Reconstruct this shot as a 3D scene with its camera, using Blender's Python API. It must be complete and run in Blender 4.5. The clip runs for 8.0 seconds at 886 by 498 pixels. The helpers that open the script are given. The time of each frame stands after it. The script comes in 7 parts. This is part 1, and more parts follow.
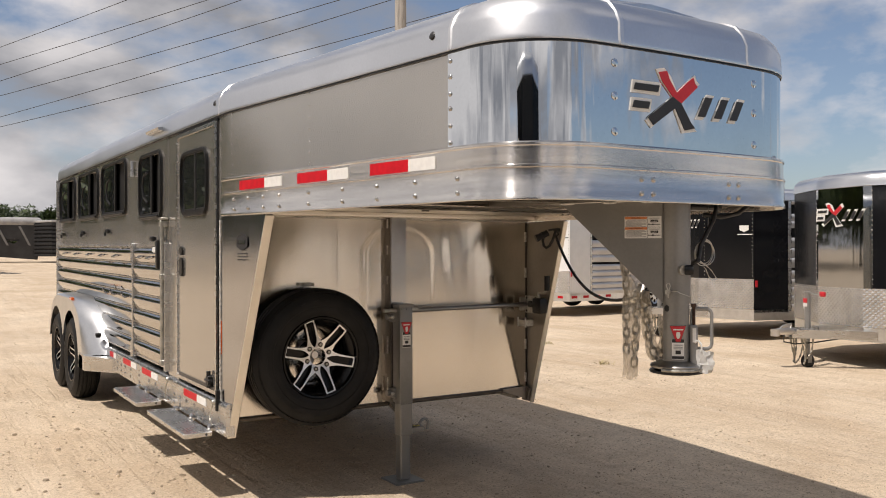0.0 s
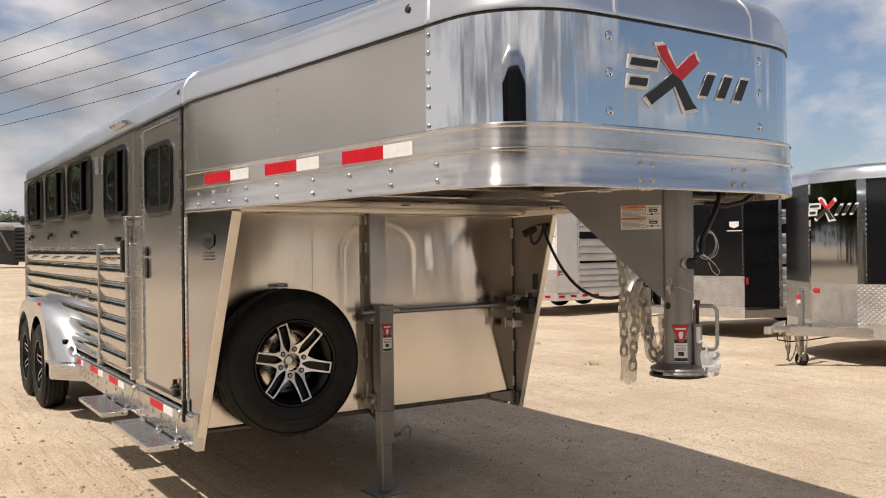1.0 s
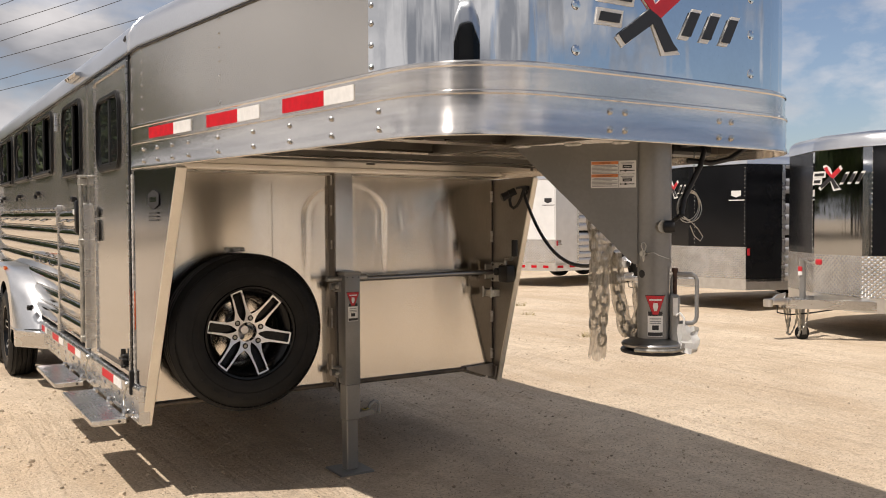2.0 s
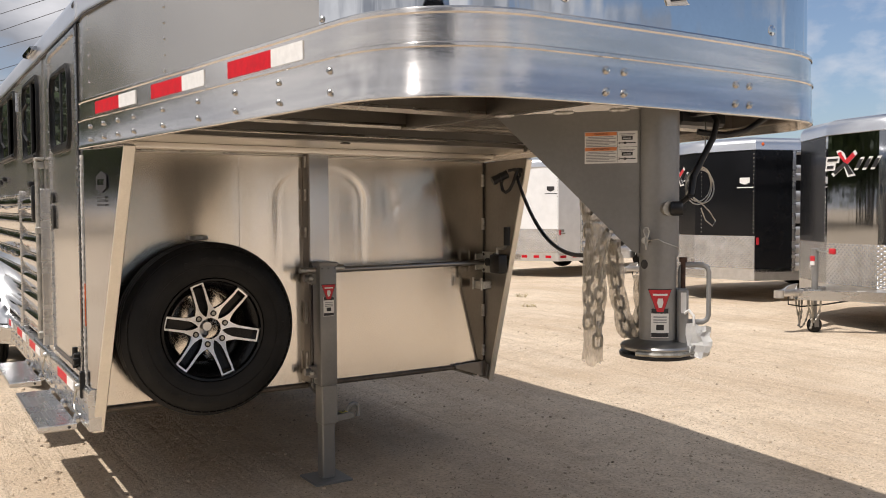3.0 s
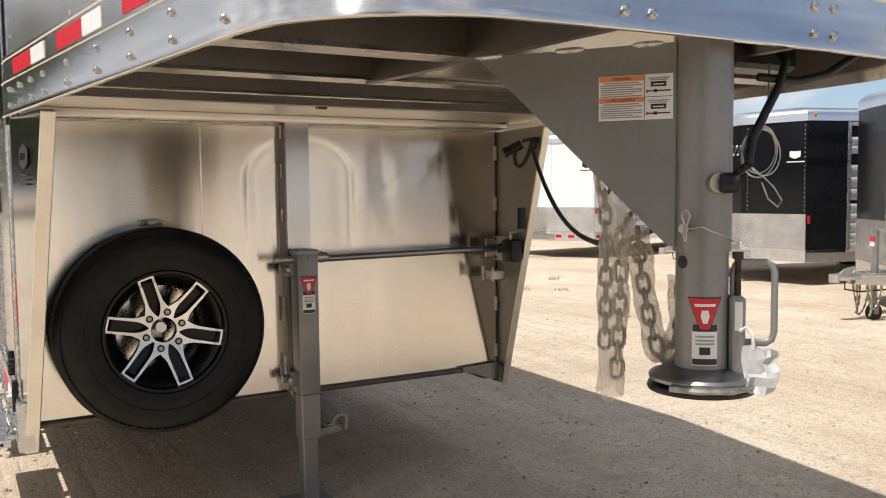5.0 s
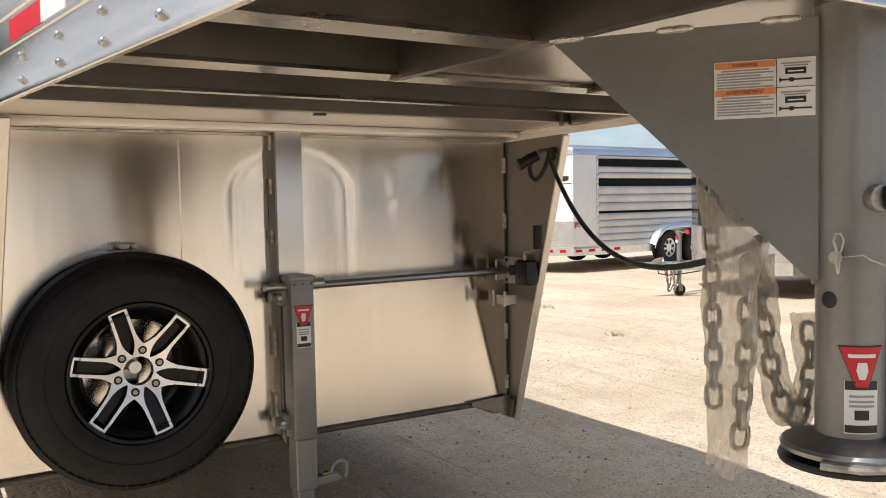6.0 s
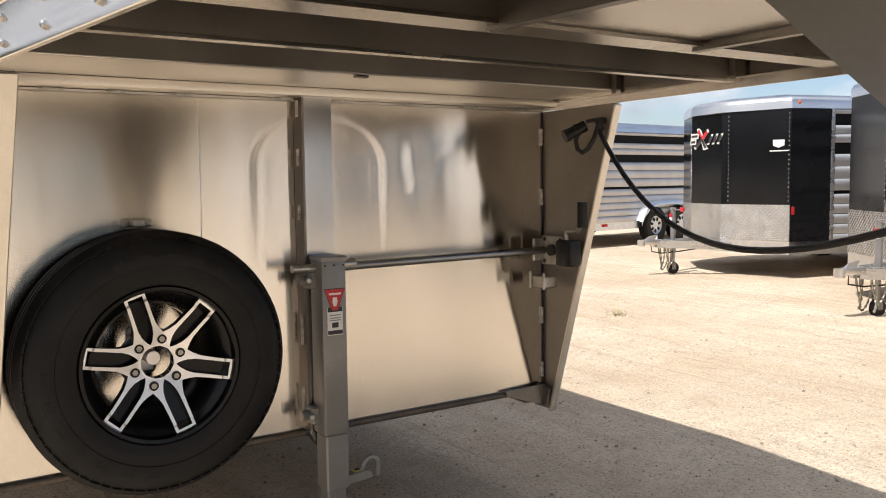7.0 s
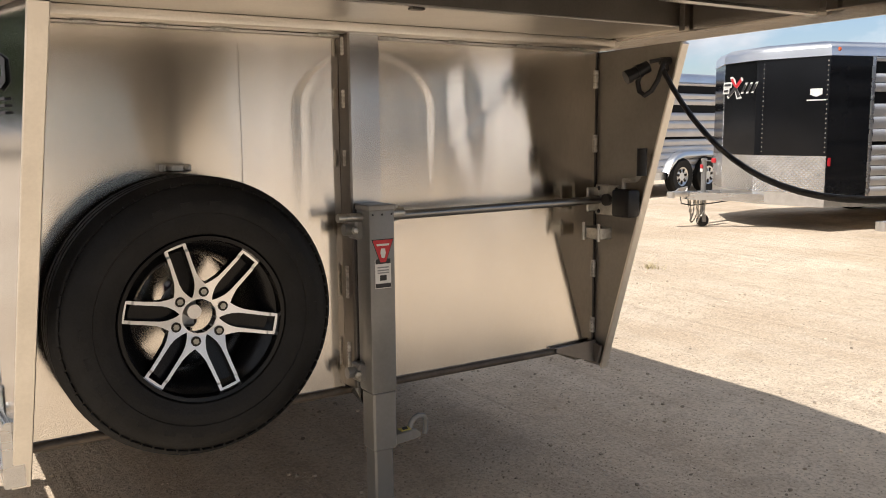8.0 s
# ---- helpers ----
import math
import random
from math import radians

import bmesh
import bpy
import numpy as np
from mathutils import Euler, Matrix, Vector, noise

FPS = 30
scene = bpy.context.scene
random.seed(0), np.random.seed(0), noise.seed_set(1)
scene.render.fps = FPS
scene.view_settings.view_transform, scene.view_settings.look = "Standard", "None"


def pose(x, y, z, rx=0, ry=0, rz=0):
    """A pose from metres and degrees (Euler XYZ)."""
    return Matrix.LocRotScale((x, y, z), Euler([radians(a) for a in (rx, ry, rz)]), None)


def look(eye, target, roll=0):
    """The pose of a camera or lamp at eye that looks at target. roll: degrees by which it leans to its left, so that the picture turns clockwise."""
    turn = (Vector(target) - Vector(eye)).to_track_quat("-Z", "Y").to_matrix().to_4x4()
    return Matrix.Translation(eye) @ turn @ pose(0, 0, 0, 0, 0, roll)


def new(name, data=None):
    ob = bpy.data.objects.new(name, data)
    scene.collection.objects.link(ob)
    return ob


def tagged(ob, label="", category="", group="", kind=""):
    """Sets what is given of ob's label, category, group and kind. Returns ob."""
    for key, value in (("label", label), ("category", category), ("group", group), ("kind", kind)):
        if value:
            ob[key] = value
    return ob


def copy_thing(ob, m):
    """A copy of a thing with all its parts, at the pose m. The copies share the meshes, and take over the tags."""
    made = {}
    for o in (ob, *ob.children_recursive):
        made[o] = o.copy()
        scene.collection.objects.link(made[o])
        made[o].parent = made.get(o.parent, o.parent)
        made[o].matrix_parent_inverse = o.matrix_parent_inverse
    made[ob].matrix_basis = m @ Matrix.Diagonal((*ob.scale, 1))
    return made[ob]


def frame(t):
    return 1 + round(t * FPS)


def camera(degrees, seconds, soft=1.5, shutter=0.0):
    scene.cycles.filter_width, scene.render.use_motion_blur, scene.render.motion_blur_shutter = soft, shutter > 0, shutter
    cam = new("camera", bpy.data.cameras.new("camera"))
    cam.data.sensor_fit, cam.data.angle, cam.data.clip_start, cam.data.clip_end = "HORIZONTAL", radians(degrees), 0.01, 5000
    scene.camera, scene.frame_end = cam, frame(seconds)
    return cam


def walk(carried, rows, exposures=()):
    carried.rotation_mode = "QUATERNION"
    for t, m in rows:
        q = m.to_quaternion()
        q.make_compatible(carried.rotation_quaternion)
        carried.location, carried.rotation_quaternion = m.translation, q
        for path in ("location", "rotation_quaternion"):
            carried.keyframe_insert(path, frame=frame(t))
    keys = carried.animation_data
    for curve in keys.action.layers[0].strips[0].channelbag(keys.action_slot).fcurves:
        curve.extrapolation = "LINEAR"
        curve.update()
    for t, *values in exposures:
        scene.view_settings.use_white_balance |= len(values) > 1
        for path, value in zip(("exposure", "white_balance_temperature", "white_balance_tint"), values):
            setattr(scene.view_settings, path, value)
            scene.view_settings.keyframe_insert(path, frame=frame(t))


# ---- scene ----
cam = camera(54.3, 8.0, soft=1.0)
PATH = [
    (0, (-1.505, -4.596, 1.388), (-0.441, -2.902, 1.39), -0.1),
    (0.5, (-1.414, -4.476, 1.368), (-0.339, -2.789, 1.378), -0.3),
    (1, (-1.324, -4.354, 1.363), (-0.234, -2.678, 1.368), -0.7),
    (1.5, (-1.163, -4.248, 1.34), (-0.08, -2.567, 1.301), -0.7),
    (2, (-0.986, -4.175, 1.329), (0.092, -2.492, 1.264), -0.2),
    (3.5, (-0.506, -3.762, 1.299), (0.543, -2.062, 1.199), -0.7),
    (4, (-0.312, -3.689, 1.306), (0.676, -1.953, 1.196), -0.2),
    (4.5, (-0.242, -3.598, 1.3), (0.729, -1.856, 1.154), -0.3),
    (6, (-0.146, -3.003, 1.312), (0.908, -1.307, 1.208), -1.1),
    (6.5, (-0.143, -2.841, 1.315), (0.929, -1.156, 1.207), -0.4),
    (7, (-0.204, -2.641, 1.31), (0.902, -0.982, 1.149), -0.7),
    (7.5, (-0.252, -2.499, 1.295), (0.874, -0.863, 1.058), -0.2),
    (8, (-0.21, -2.431, 1.288), (0.858, -0.762, 1.016), -0.5),
]
walk(cam, [(t, look(eye, target, roll)) for t, eye, target, roll in PATH], exposures=((0.0, -0.3, 6620, 14.5), (2.0, -0.2, 6650, 14.5), (3.5, -0.13, 6170, 13.5), (6.0, 0.18, 6090, 11), (7.2, 0.22, 6180, 12.5), (8.0, 0.14, 6200, 12.5)))

# ---- world, sun, exposure ----
SUN_TO = Vector((-0.57, -0.06, 1.0)).normalized()
sun_el = math.asin(SUN_TO.z)
sun_az = math.atan2(SUN_TO.x, SUN_TO.y)
world = bpy.data.worlds.new("sky_world")
scene.world = world
world.use_nodes = True
wn, wl = world.node_tree.nodes, world.node_tree.links
wn.clear()
w_out = wn.new("ShaderNodeOutputWorld")
w_bg = wn.new("ShaderNodeBackground")
w_sky = wn.new("ShaderNodeTexSky")
w_sky.sky_type = "NISHITA"
w_sky.sun_disc = False
w_sky.sun_elevation = sun_el
w_sky.sun_rotation = sun_az
w_sky.air_density, w_sky.dust_density, w_sky.ozone_density = 1.0, 1.0, 2.2
w_co = wn.new("ShaderNodeTexCoord")
w_map = wn.new("ShaderNodeMapping")
w_map.inputs["Scale"].default_value = (1.0, 1.0, 2.0)
w_map.inputs["Location"].default_value = (3.1, 0.7, 0.2)
w_noise = wn.new("ShaderNodeTexNoise")
w_noise.inputs["Scale"].default_value = 2.7
w_noise.inputs["Detail"].default_value = 9.0
w_noise.inputs["Roughness"].default_value = 0.56
w_ramp = wn.new("ShaderNodeValToRGB")
w_ramp.color_ramp.elements[0].position, w_ramp.color_ramp.elements[1].position = 0.385, 0.50
w_noise2 = wn.new("ShaderNodeTexNoise")
w_noise2.inputs["Scale"].default_value = 4.2
w_noise2.inputs["Detail"].default_value = 6.0
w_cloud = wn.new("ShaderNodeMix")
w_cloud.data_type = "RGBA"
w_cloud.inputs[6].default_value = (3.0, 3.15, 3.4, 1)
w_cloud.inputs[7].default_value = (7.8, 7.7, 7.6, 1)
w_mix = wn.new("ShaderNodeMix")
w_mix.data_type = "RGBA"
wl.new(w_co.outputs["Generated"], w_map.inputs["Vector"])
wl.new(w_map.outputs["Vector"], w_noise.inputs["Vector"])
wl.new(w_map.outputs["Vector"], w_noise2.inputs["Vector"])
# cloud cover thins towards the north-east, a slope set to fit the camera's view
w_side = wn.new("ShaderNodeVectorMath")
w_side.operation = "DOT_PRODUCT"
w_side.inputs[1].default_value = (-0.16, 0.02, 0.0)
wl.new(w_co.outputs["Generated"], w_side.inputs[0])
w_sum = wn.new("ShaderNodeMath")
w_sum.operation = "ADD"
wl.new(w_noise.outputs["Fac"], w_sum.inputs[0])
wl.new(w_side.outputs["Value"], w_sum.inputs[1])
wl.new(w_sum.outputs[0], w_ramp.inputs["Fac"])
w_ramp2 = wn.new("ShaderNodeValToRGB")
w_ramp2.color_ramp.elements[0].position, w_ramp2.color_ramp.elements[1].position = 0.40, 0.62
wl.new(w_noise2.outputs["Fac"], w_ramp2.inputs["Fac"])
wl.new(w_ramp2.outputs["Color"], w_cloud.inputs[0])
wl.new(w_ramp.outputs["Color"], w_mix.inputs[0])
w_haze = wn.new("ShaderNodeMix")
w_haze.data_type = "RGBA"
w_haze.inputs[0].default_value = 0.08
w_haze.inputs[7].default_value = (3.3, 3.25, 3.2, 1)
wl.new(w_sky.outputs["Color"], w_haze.inputs[6])
wl.new(w_haze.outputs[2], w_mix.inputs[6])
wl.new(w_cloud.outputs[2], w_mix.inputs[7])
wl.new(w_mix.outputs[2], w_bg.inputs["Color"])
w_bg.inputs["Strength"].default_value = 0.12
wl.new(w_bg.outputs["Background"], w_out.inputs["Surface"])

sun = new("sun", bpy.data.lights.new("sun", "SUN"))
sun.data.energy = 5.0
sun.data.angle = radians(0.53)
sun.data.color = (1.0, 0.95, 0.87)
sun.matrix_world = look(SUN_TO * 60, (0, 0, 0))


# ---- materials ----
def mat(name, color, rough=0.5, metal=0.0, vary=0.08, scale=6.0, fine=60.0, bump=0.0, bump_scale=40.0, spec=0.5, coat=0.0,
        stretch=(1, 1, 1), rough_vary=0.08, island=False, color2=None, big=(0.35, 0.7), wave=0.0, wave_scale=2.0, wave_stretch=(1, 1, 1), brushed=0.0):
    """A procedural surface with two scales of colour change, gloss change and fine relief."""
    m = bpy.data.materials.new(name)
    m.use_nodes = True
    n, l = m.node_tree.nodes, m.node_tree.links
    b = n["Principled BSDF"]
    b.inputs["Metallic"].default_value = metal
    b.inputs["Specular IOR Level"].default_value = spec
    b.inputs["Coat Weight"].default_value = coat
    b.inputs["Coat Roughness"].default_value = 0.05
    co = n.new("ShaderNodeTexCoord")
    mp = n.new("ShaderNodeMapping")
    mp.inputs["Scale"].default_value = stretch
    l.new(co.outputs["Object"], mp.inputs["Vector"])
    n1 = n.new("ShaderNodeTexNoise")
    n1.inputs["Scale"].default_value = scale
    n1.inputs["Detail"].default_value = 5.0
    n2 = n.new("ShaderNodeTexNoise")
    n2.inputs["Scale"].default_value = fine
    n2.inputs["Detail"].default_value = 3.0
    for t in (n1, n2):
        l.new(mp.outputs["Vector"], t.inputs["Vector"])
    add = n.new("ShaderNodeMath")
    add.operation = "MULTIPLY_ADD"
    l.new(n2.outputs["Fac"], add.inputs[0])
    add.inputs[1].default_value = 0.35
    l.new(n1.outputs["Fac"], add.inputs[2])
    mr = n.new("ShaderNodeMapRange")
    mr.inputs["From Min"].default_value, mr.inputs["From Max"].default_value = big[0] + 0.17, big[1] + 0.17
    l.new(add.outputs[0], mr.inputs["Value"])
    mix = n.new("ShaderNodeMix")
    mix.data_type = "RGBA"
    lo = color2 or tuple(c * (1 - vary * 2) for c in color)
    mix.inputs[6].default_value = (*lo, 1)
    mix.inputs[7].default_value = (*(color if color2 else tuple(min(1, c * (1 + vary * 0.6)) for c in color)), 1)
    l.new(mr.outputs["Result"], mix.inputs[0])
    out = mix.outputs[2]
    if island:
        inf = n.new("ShaderNodeNewGeometry")
        hsv = n.new("ShaderNodeHueSaturation")
        r2 = n.new("ShaderNodeMapRange")
        r2.inputs["To Min"].default_value, r2.inputs["To Max"].default_value = 0.65, 1.3
        l.new(inf.outputs["Random Per Island"], r2.inputs["Value"])
        l.new(r2.outputs["Result"], hsv.inputs["Value"])
        l.new(out, hsv.inputs["Color"])
        out = hsv.outputs["Color"]
    l.new(out, b.inputs["Base Color"])
    rr = n.new("ShaderNodeMapRange")
    rr.inputs["To Min"].default_value, rr.inputs["To Max"].default_value = max(0.0, rough - rough_vary), min(1, rough + rough_vary)
    l.new(n1.outputs["Fac"], rr.inputs["Value"])
    l.new(rr.outputs["Result"], b.inputs["Roughness"])
    if brushed:
        up = n.new("ShaderNodeCombineXYZ")
        up.inputs["Z"].default_value = 1.0
        l.new(up.outputs["Vector"], b.inputs["Tangent"])
        b.inputs["Anisotropic"].default_value = brushed
    last = None
    if bump:
        n3 = n.new("ShaderNodeTexNoise")
        n3.inputs["Scale"].default_value = bump_scale
        n3.inputs["Detail"].default_value = 4.0
        l.new(mp.outputs["Vector"], n3.inputs["Vector"])
        bp = n.new("ShaderNodeBump")
        bp.inputs["Strength"].default_value = bump
        bp.inputs["Distance"].default_value = 0.01
        l.new(n3.outputs["Fac"], bp.inputs["Height"])
        last = bp
    if wave:
        n4 = n.new("ShaderNodeTexNoise")
        n4.inputs["Scale"].default_value = wave_scale
        n4.inputs["Detail"].default_value = 1.0
        mw = n.new("ShaderNodeMapping")
        mw.inputs["Scale"].default_value = wave_stretch
        l.new(co.outputs["Object"], mw.inputs["Vector"])
        l.new(mw.outputs["Vector"], n4.inputs["Vector"])
        bp = n.new("ShaderNodeBump")
        bp.inputs["Strength"].default_value = wave
        bp.inputs["Distance"].default_value = 0.05
        l.new(n4.outputs["Fac"], bp.inputs["Height"])
        if last:
            l.new(last.outputs["Normal"], bp.inputs["Normal"])
        last = bp
    if last:
        l.new(last.outputs["Normal"], b.inputs["Normal"])
    return m


def diamond_mat(name):
    """Bright tread plate: rows of crossed raised lozenges."""
    m = mat(name, (0.70, 0.70, 0.69), 0.24, 1.0, vary=0.1)
    n, l = m.node_tree.nodes, m.node_tree.links
    co = n.new("ShaderNodeTexCoord")
    outs = []
    for ang in (45, -45):
        mp = n.new("ShaderNodeMapping")
        mp.inputs["Rotation"].default_value = (0, radians(ang), 0)
        mp.inputs["Scale"].default_value = (26, 26, 26)
        l.new(co.outputs["Object"], mp.inputs["Vector"])
        w = n.new("ShaderNodeTexWave")
        w.inputs["Scale"].default_value = 0.32
        l.new(mp.outputs["Vector"], w.inputs["Vector"])
        outs.append(w.outputs["Fac"])
    mu = n.new("ShaderNodeMath")
    mu.operation = "MULTIPLY"
    l.new(outs[0], mu.inputs[0])
    l.new(outs[1], mu.inputs[1])
    bp = n.new("ShaderNodeBump")
    bp.inputs["Strength"].default_value = 0.7
    bp.inputs["Distance"].default_value = 0.010
    l.new(mu.outputs[0], bp.inputs["Height"])
    l.new(bp.outputs["Normal"], n["Principled BSDF"].inputs["Normal"])
    return m


def ground_mat(name):
    """Rolled caliche: broad pale and worn patches, wheel streaks along the yard, gravel grain."""
    m = bpy.data.materials.new(name)
    m.use_nodes = True
    n, l = m.node_tree.nodes, m.node_tree.links
    b = n["Principled BSDF"]
    b.inputs["Specular IOR Level"].default_value = 0.25
    b.inputs["Roughness"].default_value = 0.9
    co = n.new("ShaderNodeTexCoord")

    def tex(scale, detail, stretch=(1, 1, 1), turn=0.0, rough=0.55):
        mp = n.new("ShaderNodeMapping")
        mp.inputs["Scale"].default_value = stretch
        mp.inputs["Rotation"].default_value = (0, 0, radians(turn))
        l.new(co.outputs["Object"], mp.inputs["Vector"])
        t = n.new("ShaderNodeTexNoise")
        t.inputs["Scale"].default_value, t.inputs["Detail"].default_value, t.inputs["Roughness"].default_value = scale, detail, rough
        l.new(mp.outputs["Vector"], t.inputs["Vector"])
        return t.outputs["Fac"]

    def ranged(v, a, c, lo=0.0, hi=1.0):
        r = n.new("ShaderNodeMapRange")
        r.inputs["From Min"].default_value, r.inputs["From Max"].default_value = a, c
        r.inputs["To Min"].default_value, r.inputs["To Max"].default_value = lo, hi
        l.new(v, r.inputs["Value"])
        return r.outputs["Result"]

    def mixed(f, a, c):
        x = n.new("ShaderNodeMix")
        x.data_type = "RGBA"
        l.new(f, x.inputs[0])
        for k, v in ((6, a), (7, c)):
            if isinstance(v, tuple):
                x.inputs[k].default_value = (*v, 1)
            else:
                l.new(v, x.inputs[k])
        return x.outputs[2]

    broad = ranged(tex(0.5, 6), 0.38, 0.62)
    streak = ranged(tex(1.0, 5, (3.4, 0.5, 1), -28), 0.47, 0.66)
    streak2 = ranged(tex(1.0, 4, (9.0, 0.6, 1), 22), 0.50, 0.68)
    grain = tex(55, 5, rough=0.7)
    mid = tex(9, 6, rough=0.65)
    col = mixed(broad, (0.56, 0.43, 0.295), (0.73, 0.60, 0.443))
    col = mixed(ranged(tex(2.3, 6, rough=0.62), 0.5, 0.66, 0.0, 0.4), col, (0.44, 0.335, 0.225))
    col = mixed(ranged(streak, 0, 1, 0.0, 0.3), col, (0.75, 0.65, 0.52))
    col = mixed(ranged(streak2, 0, 1, 0.0, 0.34), col, (0.44, 0.335, 0.235))
    col = mixed(ranged(mid, 0.5, 0.7, 0.0, 0.5), col, (0.42, 0.33, 0.235))
    col = mixed(ranged(grain, 0.48, 0.68, 0.0, 0.8), col, (0.34, 0.27, 0.20))
    col = mixed(ranged(grain, 0.46, 0.30, 0.0, 0.5), col, (0.72, 0.63, 0.50))
    mp = n.new("ShaderNodeMapping")
    mp.inputs["Rotation"].default_value = (0, 0, radians(62))
    l.new(co.outputs["Object"], mp.inputs["Vector"])
    wv = n.new("ShaderNodeTexWave")
    wv.inputs["Scale"].default_value, wv.inputs["Distortion"].default_value, wv.inputs["Detail"].default_value = 3.2, 2.2, 2.0
    l.new(mp.outputs["Vector"], wv.inputs["Vector"])
    trd = n.new("ShaderNodeMath")
    trd.operation = "MULTIPLY"
    l.new(wv.outputs["Fac"], trd.inputs[0])
    l.new(ranged(tex(1.0, 2, (2.2, 0.25, 1), -28), 0.53, 0.60), trd.inputs[1])
    col = mixed(ranged(trd.outputs[0], 0, 1, 0.0, 0.2), col, (0.43, 0.33, 0.23))
    vor = n.new("ShaderNodeTexVoronoi")
    vor.inputs["Scale"].default_value = 38.0
    l.new(co.outputs["Object"], vor.inputs["Vector"])
    chip = ranged(vor.outputs["Distance"], 0.10, 0.22, 1.0, 0.0)
    sel = n.new("ShaderNodeSeparateColor")
    l.new(vor.outputs["Color"], sel.inputs["Color"])
    pick = n.new("ShaderNodeMath")
    pick.operation = "MULTIPLY"
    l.new(chip, pick.inputs[0])
    l.new(ranged(sel.outputs["Red"], 0.62, 0.7), pick.inputs[1])
    col = mixed(ranged(pick.outputs[0], 0, 1, 0.0, 0.9), col, mixed(sel.outputs["Green"], (0.30, 0.25, 0.20), (0.74, 0.67, 0.56)))
    l.new(col, b.inputs["Base Color"])
    hgt = n.new("ShaderNodeMath")
    hgt.operation = "MULTIPLY_ADD"
    l.new(grain, hgt.inputs[0])
    hgt.inputs[1].default_value = 0.6
    l.new(mid, hgt.inputs[2])
    h2 = n.new("ShaderNodeMath")
    h2.operation = "MULTIPLY_ADD"
    l.new(pick.outputs[0], h2.inputs[0])
    h2.inputs[1].default_value = 0.35
    l.new(hgt.outputs[0], h2.inputs[2])
    h3 = n.new("ShaderNodeMath")
    h3.operation = "MULTIPLY_ADD"
    l.new(streak2, h3.inputs[0])
    h3.inputs[1].default_value = -0.35
    l.new(h2.outputs[0], h3.inputs[2])
    bp = n.new("ShaderNodeBump")
    bp.inputs["Strength"].default_value = 0.95
    h4 = n.new("ShaderNodeMath")
    h4.operation = "MULTIPLY_ADD"
    l.new(trd.outputs[0], h4.inputs[0])
    h4.inputs[1].default_value = -0.22
    l.new(h3.outputs[0], h4.inputs[2])
    bp.inputs["Distance"].default_value = 0.022
    l.new(h4.outputs[0], bp.inputs["Height"])
    l.new(bp.outputs["Normal"], b.inputs["Normal"])
    return m


def glass_mat(name, tint, trans=0.85, rough=0.02):
    m = bpy.data.materials.new(name)
    m.use_nodes = True
    b = m.node_tree.nodes["Principled BSDF"]
    b.inputs["Base Color"].default_value = (*tint, 1)
    b.inputs["Roughness"].default_value = rough
    b.inputs["Transmission Weight"].default_value = trans
    b.inputs["IOR"].default_value = 1.45
    return m


def film_mat(name):
    """Thin cloudy plastic film."""
    m = bpy.data.materials.new(name)
    m.use_nodes = True
    n, l = m.node_tree.nodes, m.node_tree.links
    out = n["Material Output"]
    b = n["Principled BSDF"]
    b.inputs["Base Color"].default_value = (0.82, 0.78, 0.7, 1)
    b.inputs["Roughness"].default_value = 0.28
    tr = n.new("ShaderNodeBsdfTransparent")
    tr.inputs["Color"].default_value = (0.93, 0.91, 0.88, 1)
    nz = n.new("ShaderNodeTexNoise")
    nz.inputs["Scale"].default_value = 14
    nz.inputs["Detail"].default_value = 4
    mr = n.new("ShaderNodeMapRange")
    mr.inputs["From Min"].default_value, mr.inputs["From Max"].default_value = 0.3, 0.75
    mr.inputs["To Min"].default_value, mr.inputs["To Max"].default_value = 0.26, 0.56
    bp = n.new("ShaderNodeBump")
    bp.inputs["Strength"].default_value = 0.35
    bp.inputs["Distance"].default_value = 0.01
    tl = n.new("ShaderNodeBsdfTranslucent")
    tl.inputs["Color"].default_value = (0.9, 0.86, 0.78, 1)
    half = n.new("ShaderNodeMixShader")
    half.inputs[0].default_value = 0.7
    l.new(b.outputs[0], half.inputs[1])
    l.new(tl.outputs[0], half.inputs[2])
    ms = n.new("ShaderNodeMixShader")
    l.new(nz.outputs["Fac"], mr.inputs["Value"])
    l.new(nz.outputs["Fac"], bp.inputs["Height"])
    l.new(bp.outputs["Normal"], b.inputs["Normal"])
    l.new(mr.outputs["Result"], ms.inputs[0])
    l.new(tr.outputs[0], ms.inputs[1])
    l.new(half.outputs[0], ms.inputs[2])
    l.new(ms.outputs[0], out.inputs["Surface"])
    return m


M_ALU = mat("satin_aluminium", (0.62, 0.618, 0.612), 0.27, 1.0, vary=0.05, scale=3, fine=200, stretch=(1, 1, 6), rough_vary=0.06)
M_RAIL = mat("brushed_rail_aluminium", (0.79, 0.757, 0.715), 0.175, 1.0, vary=0.06, scale=3, fine=120, stretch=(1, 1, 14), rough_vary=0.05, wave=0.02, wave_scale=2.0, bump=0.05, bump_scale=40, brushed=0.97)
M_RIVET = mat("rivet_aluminium", (0.55, 0.54, 0.52), 0.26, 1.0, vary=0.08, scale=30)
M_CAP = mat("roof_aluminium", (0.76, 0.77, 0.785), 0.31, 1.0, vary=0.04, scale=2, fine=90, rough_vary=0.06, wave=0.04, wave_scale=3)
M_BAND = mat("roof_band_aluminium", (0.80, 0.80, 0.80), 0.33, 1.0, vary=0.05, scale=12)
M_FEND = mat("fender_aluminium", (0.72, 0.725, 0.73), 0.31, 1.0, vary=0.06, scale=3, rough_vary=0.06, wave=0.02, wave_scale=4)
